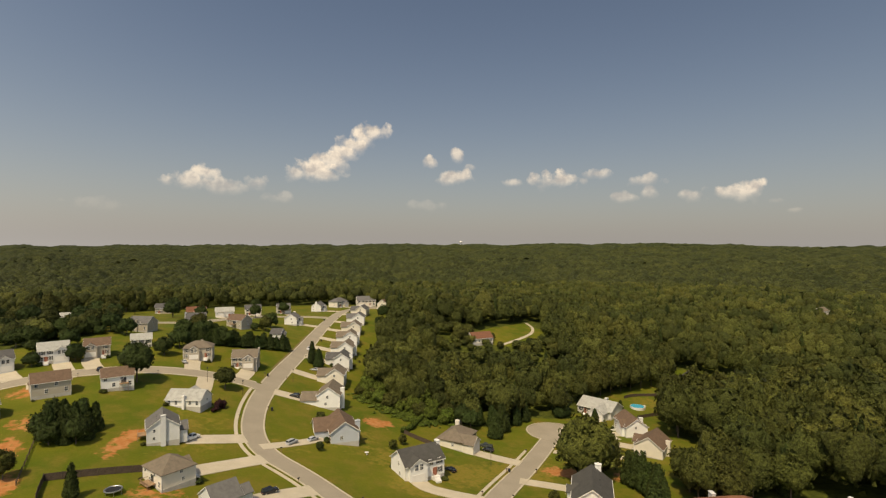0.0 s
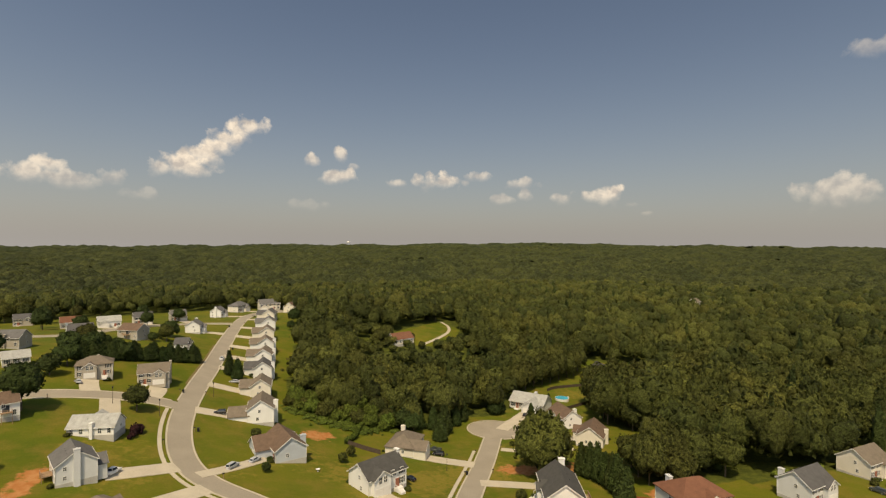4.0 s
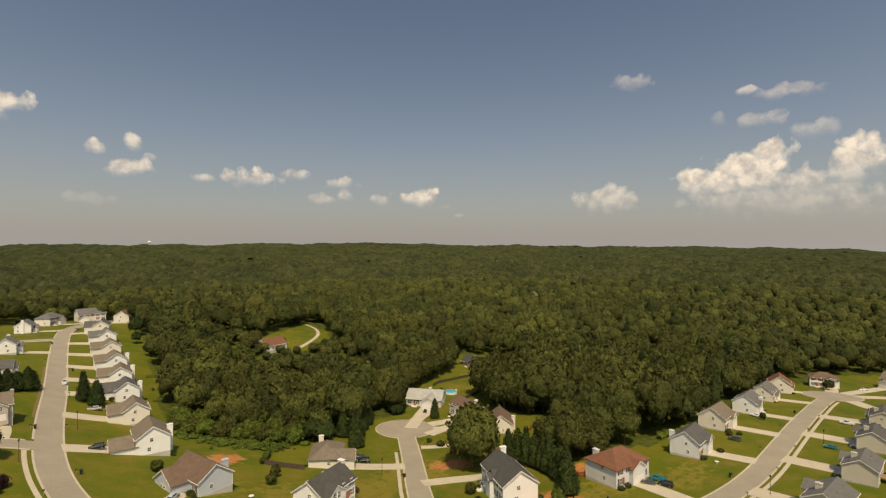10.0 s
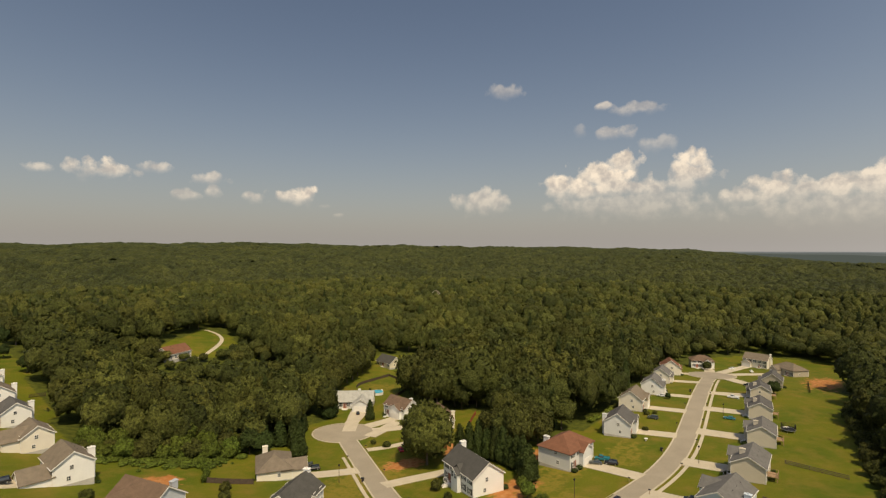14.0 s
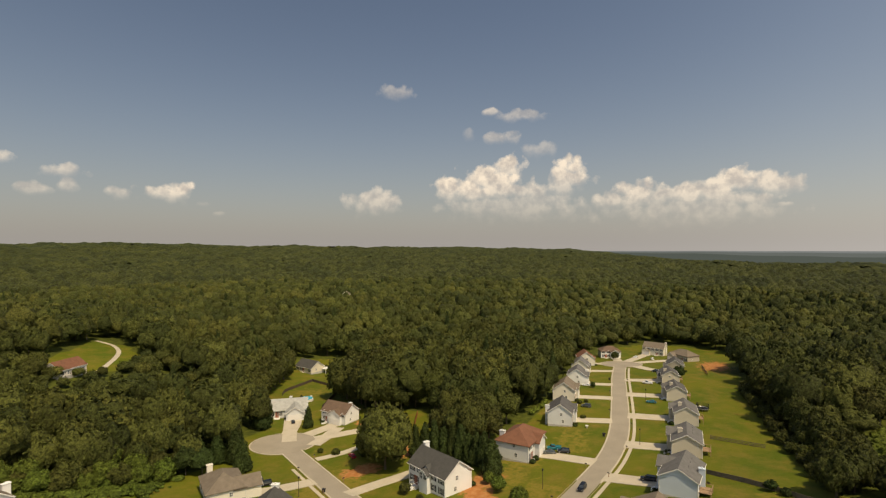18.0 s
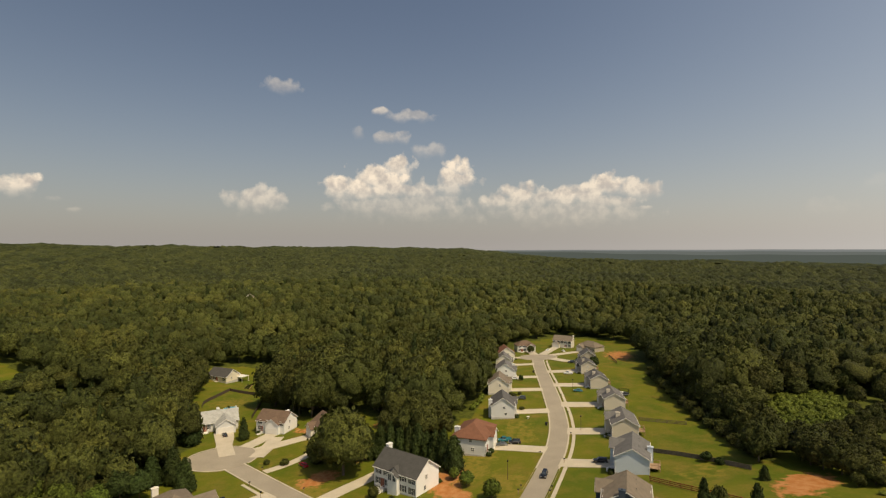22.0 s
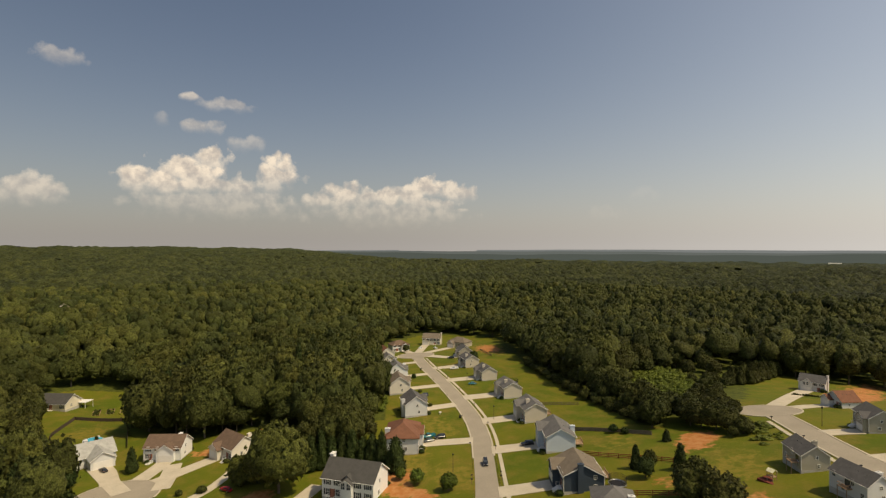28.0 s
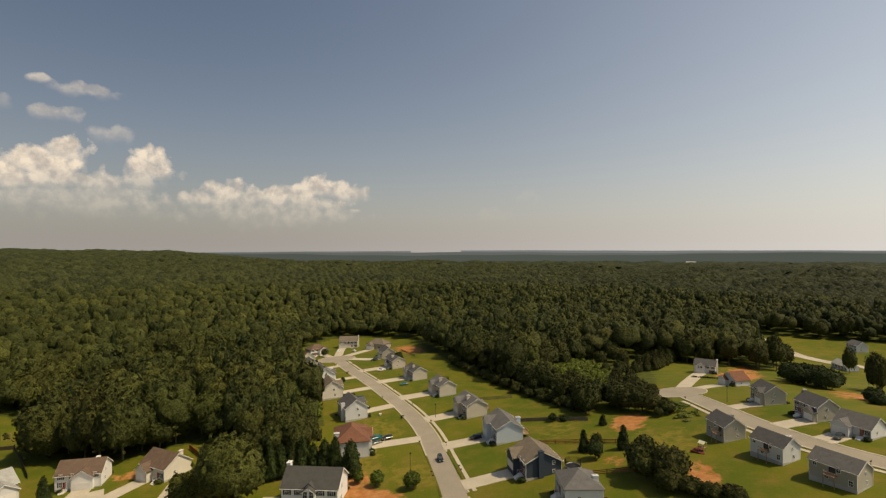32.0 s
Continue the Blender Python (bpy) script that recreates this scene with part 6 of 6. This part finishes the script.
def car(x, y, turn, kind, rgb, label, on=0.1):
    L, H, belt, w, spans, low, roof = car_body(kind)
    z = gz(x, y) + on
    c = thing("car", pose(x, y, z, 0, 0, turn) @ Matrix.Scale(0.8, 4), label, "car", "parked cars")
    if kind not in CAR_PARTS:
        tyre, rim = Mesh(), Mesh()
        tyre.tube((0, -0.11, 0), (0, 0.11, 0), 0.34, 0.34, 16)
        rim.tube((0, -0.125, 0), (0, 0.125, 0), 0.21, 0.21, 10)
        a, b, d, e = spans
        panes = []
        for s in (-1, 1):
            y1, y2 = s * (w - 0.095), s * (w - 0.245)
            panes.append(("side_window", Mesh().add([(a + 0.35, y1, belt), (e - 0.3, y1, belt), (d + 0.02, y2, H - 0.1), (b + 0.1, y2, H - 0.1)], [(0, 1, 2, 3)])))
        panes.append(("windscreen", Mesh().add([(e + 0.012, -w + 0.2, belt), (e + 0.012, w - 0.2, belt), (d + 0.06, w - 0.32, H - 0.06), (d + 0.06, -w + 0.32, H - 0.06)], [(0, 1, 2, 3)])))
        panes.append(("rear_window", Mesh().add([(a - 0.012, -w + 0.2, belt), (a - 0.012, w - 0.2, belt), (b - 0.04, w - 0.32, H - 0.1), (b - 0.04, -w + 0.32, H - 0.1)], [(3, 2, 1, 0)])))
        CAR_PARTS[kind] = (tyre.data("tyre", RUBBER), rim.data("rim", METAL), [(nm, p.data(nm, GLASS)) for nm, p in panes])
    col = paint("car", rgb)
    body = loft(low)
    if kind == "pickup":
        body.box(-L / 2 + 0.05, -0.65, -w, -w + 0.1, belt - 0.1, belt + 0.2).box(-L / 2 + 0.05, -0.65, w - 0.1, w, belt - 0.1, belt + 0.2).box(-L / 2, -L / 2 + 0.1, -w, w, belt - 0.1, belt + 0.2)
    part("body", body, col, c)
    part("cabin", loft(roof), col, c)
    for nm, pane in CAR_PARTS[kind][2]:
        part(nm, pane, None, c)
    for sx in (-1, 1):
        for sy in (-1, 1):
            wh = part("wheel", CAR_PARTS[kind][0], None, c, m=pose(sx * L * 0.31, sy * (w - 0.08), 0.34))
            part("rim", CAR_PARTS[kind][1], None, wh)
    for sy in (-1, 1):
        part("headlight", Mesh().box(L / 2 - 0.16, L / 2 - 0.02, sy * 0.62 - 0.16, sy * 0.62 + 0.16, belt - 0.38, belt - 0.24), TRIM, c)
        part("tail_light", Mesh().box(-L / 2 - 0.02, -L / 2 + 0.1, sy * 0.62 - 0.14, sy * 0.62 + 0.14, belt - 0.34, belt - 0.2), BRICKWORK, c)
    return c


CW, CB, CS, CT, CR, CG = (0.75, 0.75, 0.74), (0.012, 0.013, 0.016), (0.42, 0.43, 0.44), (0.02, 0.16, 0.19), (0.30, 0.012, 0.02), (0.06, 0.07, 0.065)
car(-34, 196.5, 175, "suv", CB, "black off-roader parked on a driveway")
car(-32.5, 231, 170, "sedan", CS, "silver saloon parked on a driveway")
car(-39.6, 258, 88, "pickup", CW, "white pickup standing in the street")
car(-27, 157.5, 55, "suv", CS, "silver off-roader on a long driveway")
car(-22, 163, 50, "sedan", CS, "silver saloon nose to the house")
car(33, 181.5, 150, "pickup", CG, "dark grey pickup on a driveway")
car(33, 177.5, 150, "suv", CB, "black off-roader beside a pickup")
car(18.5, 157, 130, "sedan", CB, "black saloon beside a white house")
car(82, 214.5, 50, "sedan", CB, "black saloon before a garage")
car(135, 114, 95, "suv", CG, "dark green off-roader on a driveway")
car(170, 121.5, 95, "sedan", CW, "white saloon on a driveway")
car(88, 113.5, 110, "pickup", CT, "teal pickup beside the front steps")
car(86, 110, 105, "suv", CB, "black off-roader behind a teal pickup")
car(84, 113.8, 110, "sedan", CG, "dark saloon beside a teal pickup")
car(184, 97, 95, "pickup", CW, "white pickup on a driveway")
car(149, 91.8, 95, "sedan", CT, "teal saloon on a driveway")
car(264, 103, 20, "sedan", CW, "white saloon at the turning circle")
car(268, 113, 150, "sedan", CW, "white saloon before a tall house")
car(-27.4, 331, 175, "sedan", CS, "silver saloon in a far driveway")
car(-26, 311, 175, "suv", CS, "grey off-roader in a far driveway")
car(60, 98.7, 175, "suv", CB, "black off-roader standing in the street")
car(62, 170.5, 60, "sedan", CR, "red saloon under a spreading oak")
car(70, 84.5, 95, "suv", CB, "black off-roader beside pale blue siding")
car(-94.5, 185.5, 110, "sedan", CB, "black saloon before the cross street")
car(-25.5, 126.5, 40, "suv", CB, "black off-roader close under a house front")
car(-51, 148.5, 60, "pickup", CW, "white pickup beside a grey house")
car(-75, 203.5, 120, "sedan", CS, "silver saloon before an arched porch")
car(6, 18.5, 110, "sedan", CG, "grey saloon on a driveway of the third street")
car(214, 96.5, 95, "suv", CB, "black off-roader at the far houses")


# ---- fences, yard things ----
def fence(points, h, mat, label, rails=3, gap=2.4, solid=False):
    line = smooth_line(points, gap) if len(points) > 2 else np.array([np.array(points[0]) + (np.array(points[1]) - np.array(points[0])) * t for t in np.linspace(0, 1, max(2, int(math.dist(*points) / gap)))])
    f = thing("fence", pose(0, 0, 0), label, "fence", "garden fences")
    post = Mesh().box(-0.07, 0.07, -0.07, 0.07, -0.4, h + 0.1).data("post", mat)
    for p in line:
        part("post", post, None, f, m=pose(p[0], p[1], gz(*p)))
    for a, b in zip(line[:-1], line[1:]):
        L, ang = math.dist(a, b), math.degrees(math.atan2(b[1] - a[1], b[0] - a[0]))
        slope = math.degrees(math.atan2(gz(*b) - gz(*a), L))
        m = pose(a[0], a[1], gz(*a), 0, 0, ang) @ pose(0, 0, 0, 0, -slope, 0)
        if solid:
            part("panel", Mesh().box(0, L, -0.03, 0.03, 0.08, h), mat, f, m=m)
        else:
            for k in range(rails):
                z = h * (k + 0.7) / rails
                part("rail", Mesh().box(0, L, -0.03, 0.03, z - 0.09, z + 0.09), mat, f, m=m)


fence([(55, 73.5), (48.7, 67.3), (41.6, 60), (35.2, 54.4)], 1.2, RED_TIMBER, "red-stained rail fence across the back lawns")
fence([(25, 74), (20, 64.6), (15.5, 58.5)], 1.2, RED_TIMBER, "red-stained fence between two back lawns")
fence([(111.2, 71), (106, 57)], 1.2, GREY_TIMBER, "weathered rail fence running to the woods")
fence([(78.6, 71.6), (72.5, 61.2), (60.5, 50.5)], 1.2, GREY_TIMBER, "weathered plank fence overgrown with weeds", solid=True)
fence([(112, 250), (120, 256), (148, 264)], 1.4, DARK_TIMBER, "dark timber fence round a back lawn", solid=True)
fence([(148, 264), (145.5, 241)], 1.4, DARK_TIMBER, "dark timber fence across the slope", solid=True)
fence([(145.5, 241), (125, 230), (104, 219)], 1.4, DARK_TIMBER, "dark timber fence beside a lawn", solid=True)
fence([(4.5, 185), (9, 181), (14, 177.5)], 1.4, DARK_TIMBER, "dark timber fence behind a low house", solid=True)
fence([(-70, 121), (-53, 129)], 1.6, DARK_TIMBER, "tall dark fence behind a deck", solid=True)
fence([(-70, 121), (-66, 112), (-60, 104)], 1.6, DARK_TIMBER, "tall dark fence along a yard side", solid=True)
fence([(-74, 119), (-84, 140)], 1.0, DARK_TIMBER, "low wire and post fence on bare clay", rails=2)
fence([(-8, 276), (-13, 274)], 1.2, DARK_TIMBER, "short dark fence between gardens")
fence([(72.1, 131.1), (77, 127.6)], 1.5, RED_TIMBER, "red timber fence beside a grey house", solid=True)
fence([(96, 168), (108, 174)], 1.5, RED_TIMBER, "red timber fence behind a brown roof", solid=True)
fence([(212, 73), (240, 76)], 1.2, DARK_TIMBER, "dark rail fence before the far lawn")


def trampoline(x, y, r, net):
    t = thing("trampoline", pose(x, y, gz(x, y)), "round black trampoline on the back lawn", "trampoline", "trampolines")
    part("mat", Mesh().disc(0, 0, 0.86, 0.89, r * 0.86), BLACK, t)
    ring = Mesh()
    for i in range(24):
        a, b = 2 * math.pi * i / 24, 2 * math.pi * (i + 1) / 24
        ring.tube((r * math.cos(a), r * math.sin(a), 0.88), (r * math.cos(b), r * math.sin(b), 0.88), 0.14, 0.14, 5)
    part("rim_pad", ring, METAL, t)
    for i in range(6):
        a = math.pi * i / 3
        part("leg", Mesh().tube((r * math.cos(a), r * math.sin(a), 0.88), (r * math.cos(a), r * math.sin(a), -0.1), 0.04, 0.04, 6), METAL, t)
        if net:
            part("pole", Mesh().tube((r * math.cos(a), r * math.sin(a), 0.9), (r * math.cos(a), r * math.sin(a), 2.6), 0.05, 0.05, 6), BLACK, t)
    if net:
        m = Mesh()
        for i in range(48):
            a = 2 * math.pi * i / 48
            m.tube((r * math.cos(a), r * math.sin(a), 0.9), (r * math.cos(a), r * math.sin(a), 2.55), 0.035, 0.035, 4)
        part("net", m, BLACK, t, "black safety netting")


trampoline(145, 73.8, 2.1, True)
trampoline(-54.8, 118.3, 1.6, False)
trampoline(30, 73, 1.9, True)


def play_set(x, y):
    p = thing("play_set", pose(x, y, gz(x, y), 0, 0, 20) @ Matrix.Scale(0.75, 4), "small wooden climbing frame on a red mulch bed", "play set")
    part("mulch_bed", Mesh().box(-2.6, 2.6, -2.4, 2.4, -0.5, 0.06), paint("roof", (0.15, 0.035, 0.02)), p, "red mulch in a square frame")
    for a in (-0.8, 0.8):
        for b in (-0.8, 0.8):
            part("post", Mesh().box(a - 0.07, a + 0.07, b - 0.07, b + 0.07, 0, 2.6), TIMBER, p)
    part("platform", Mesh().box(-0.9, 0.9, -0.9, 0.9, 1.2, 1.3), TIMBER, p)
    part("roof", Mesh().prism([(-1.1, 2.5), (0, 3.2), (1.1, 2.5), (1.1, 2.6), (0, 3.3), (-1.1, 2.6)], -1.0, 1.0, "x"), paint("roof", (0.62, 0.60, 0.42)), p, "pale canvas roof")
    part("slide", Mesh().prism([(0.9, 1.2), (3.0, 0.15), (3.0, 0.25), (0.9, 1.3)], -0.3, 0.3, "y"), paint("car", (0.55, 0.42, 0.05)), p, "yellow slide")


play_set(18.5, 45)


def pool(x, y, r):
    p = thing("swimming_pool", pose(x, y, gz(x, y)), "round above-ground pool with bright blue water", "pool")
    part("pool_wall", Mesh().disc(0, 0, -0.5, 1.2, r), TRIM, p)
    part("water", Mesh().disc(0, 0, 1.2, 1.22, r - 0.15), paint("car", (0.05, 0.36, 0.48)), p, "bright turquoise water")
    part("ladder", Mesh().box(r, r + 0.5, -0.3, 0.3, 0, 1.5), TRIM, p)


pool(111.5, 235, 3.2)


def post_box(x, y, turn):
    p = thing("letterbox", pose(x, y, gz(x, y) + 0.1, 0, 0, turn), "dark letterbox on a post at the kerb", "letterbox", "letterboxes")
    part("post", Mesh().box(-0.06, 0.06, -0.06, 0.06, -0.3, 1.05), TIMBER, p)
    part("box", Mesh().prism([(-0.11, 1.05), (0.11, 1.05), (0.11, 1.2), (0.07, 1.27), (-0.07, 1.27), (-0.11, 1.2)], -0.25, 0.3, "x"), BLACK, p)


def bin_thing(x, y):
    b = thing("wheelie_bin", pose(x, y, gz(x, y) + 0.1), "dark wheeled bin at the kerb", "bin", "kerbside bins")
    part("body", Mesh().add([(-0.25, -0.28, 0), (0.25, -0.28, 0), (0.25, 0.28, 0), (-0.25, 0.28, 0), (-0.31, -0.36, 0.95), (0.31, -0.36, 0.95), (0.31, 0.36, 0.95), (-0.31, 0.36, 0.95)], [(3, 2, 1, 0), (4, 5, 6, 7), (0, 1, 5, 4), (1, 2, 6, 5), (2, 3, 7, 6), (3, 0, 4, 7)]), BLACK, b)
    part("lid", Mesh().box(-0.34, 0.34, -0.4, 0.4, 0.95, 1.03), BLACK, b)


def lamp_post(x, y):
    p = thing("street_lamp", pose(x, y, gz(x, y)), "slim dark street lamp on the verge", "street lamp", "street lamps")
    part("pole", Mesh().tube((0, 0, -0.3), (0, 0, 4.6), 0.08, 0.05, 8), DARK_TIMBER, p)
    part("lantern", Mesh().add([(-0.12, -0.12, 4.6), (0.12, -0.12, 4.6), (0.12, 0.12, 4.6), (-0.12, 0.12, 4.6), (-0.2, -0.2, 5.0), (0.2, -0.2, 5.0), (0.2, 0.2, 5.0), (-0.2, 0.2, 5.0), (0, 0, 5.2)],
                               [(3, 2, 1, 0), (0, 1, 5, 4), (1, 2, 6, 5), (2, 3, 7, 6), (3, 0, 4, 7), (4, 5, 8), (5, 6, 8), (6, 7, 8), (7, 4, 8)]), BLACK, p)


for key, every, side in (("a", 16, 1), ("a", 13, -1), ("b", 9, -1), ("b", 11, 1), ("c", 8, 1), ("c", 9, -1), ("e", 8, -1), ("d", 9, 1)):
    line, nn = STREETS[key], normals(STREETS[key])
    for k in range(5, len(line) - 4, every):
        q = line[k] + nn[k] * side * (ROAD_W + 0.9)
        if not on_road(q[0], q[1], key):
            post_box(q[0], q[1], math.degrees(math.atan2(nn[k][1], nn[k][0])))
            if k % 3 == 0:
                bin_thing(q[0] + 0.9, q[1] + 0.6)
for x, y in ((99, 90), (31.5, 164), (58, 108), (-49, 186), (150, 94), (45, 12), (-37.5, 211), (-62, 190)):
    lamp_post(x, y)


def table_set(x, y, z):
    t = thing("garden_table", pose(x, y, gz(x, y)), "white garden furniture on the grass", "garden furniture")
    part("top", Mesh().disc(0, 0, 0.68, 0.74, 0.6, 16), TRIM, t)
    part("leg", Mesh().tube((0, 0, 0), (0, 0, 0.68), 0.06, 0.06, 8), TRIM, t)
    part("foot", Mesh().disc(0, 0, 0, 0.05, 0.3, 12), TRIM, t)


table_set(-6, 160, 0)
table_set(111, 108.5, 0)


def water_tower(x, y):
    z = gz(x, y)
    w = thing("water_tower", pose(x, y, z), "small white water tower on the far ridge", "water tower")
    part("stem", Mesh().tube((0, 0, -2), (0, 0, 34), 3.0, 2.0, 10), TRIM, w)
    b = Mesh()
    for k, (r, h) in enumerate(((3, 33), (8, 35), (10, 39), (9, 43), (5, 46))):
        if k:
            b.disc(0, 0, ph, h, pr, 16, r)
        pr, ph = r, h
    part("tank", b, TRIM, w)


water_tower(370, 3150)


def carport(x, y, turn):
    c = thing("carport", pose(x, y, gz(x, y) + 0.2, 0, 0, turn), "open white carport beside a low cream house", "carport")
    part("roof", Mesh().box(-3, 3, -2.6, 2.6, 2.5, 2.7), TRIM, c)
    for a in (-2.8, 2.8):
        for b in (-2.4, 2.4):
            part("post", Mesh().box(a - 0.08, a + 0.08, b - 0.08, b + 0.08, -0.8, 2.5), TRIM, c)


carport(170.5, 274, 262)


def garden_plot(x, y, turn, w, d):
    g = thing("garden_plot", pose(x, y, gz(x, y) + 0.05, 0, 0, turn), "low leafy vegetable bed edged with boards", "garden bed", "vegetable beds")
    part("edging", Mesh().box(-w / 2, w / 2, -d / 2, -d / 2 + 0.15, -0.6, 0.2).box(-w / 2, w / 2, d / 2 - 0.15, d / 2, -0.6, 0.2).box(-w / 2, -w / 2 + 0.15, -d / 2, d / 2, -0.6, 0.2).box(w / 2 - 0.15, w / 2, -d / 2, d / 2, -0.6, 0.2), TIMBER, g)
    rng = np.random.default_rng(int(abs(x + y)))
    vs, fs, o = [], [], 0
    for k in range(14):
        v, f = crown_arrays("round", k % 6, 20, 7, 5)
        px, py, q = rng.uniform(-w / 2 + 0.4, w / 2 - 0.4), rng.uniform(-d / 2 + 0.4, d / 2 - 0.4), rng.uniform(0.8, 1.5)
        vs.append(np.stack([v[:, 0] * q + px, v[:, 1] * q + py, (v[:, 2] - 0.3) * q], 1))
        fs.append(f + o)
        o += len(v)
    part("plants", big_mesh("plants", np.concatenate(vs), np.concatenate(fs), LEAF_OAK, True), None, g)


for k in range(3):
    garden_plot(160 + 3.0 * k, 262 - 4.5 * k, 25, 9.0, 3.0)


def far_barn(x, y):
    z = gz(x, y) + 16
    b = thing("barn", pose(x, y, z, 0, 0, 40), "long white building far off in the woods", "barn")
    part("wall", gable_body(38, 18, 7, 3, "x", -16), TRIM, b)
    part("roof", gable_roof(38, 18, 7, 3, 0.6, "x"), paint("roof", PALE), b)


far_barn(1730, -1442)


# the plan above is drawn at four fifths of true size: bring everything to metres
for ob in list(scene.objects):
    if ob.parent is None and ob.type not in ("CAMERA", "LIGHT"):
        ob.matrix_basis = Matrix.Scale(1.25, 4) @ ob.matrix_basis
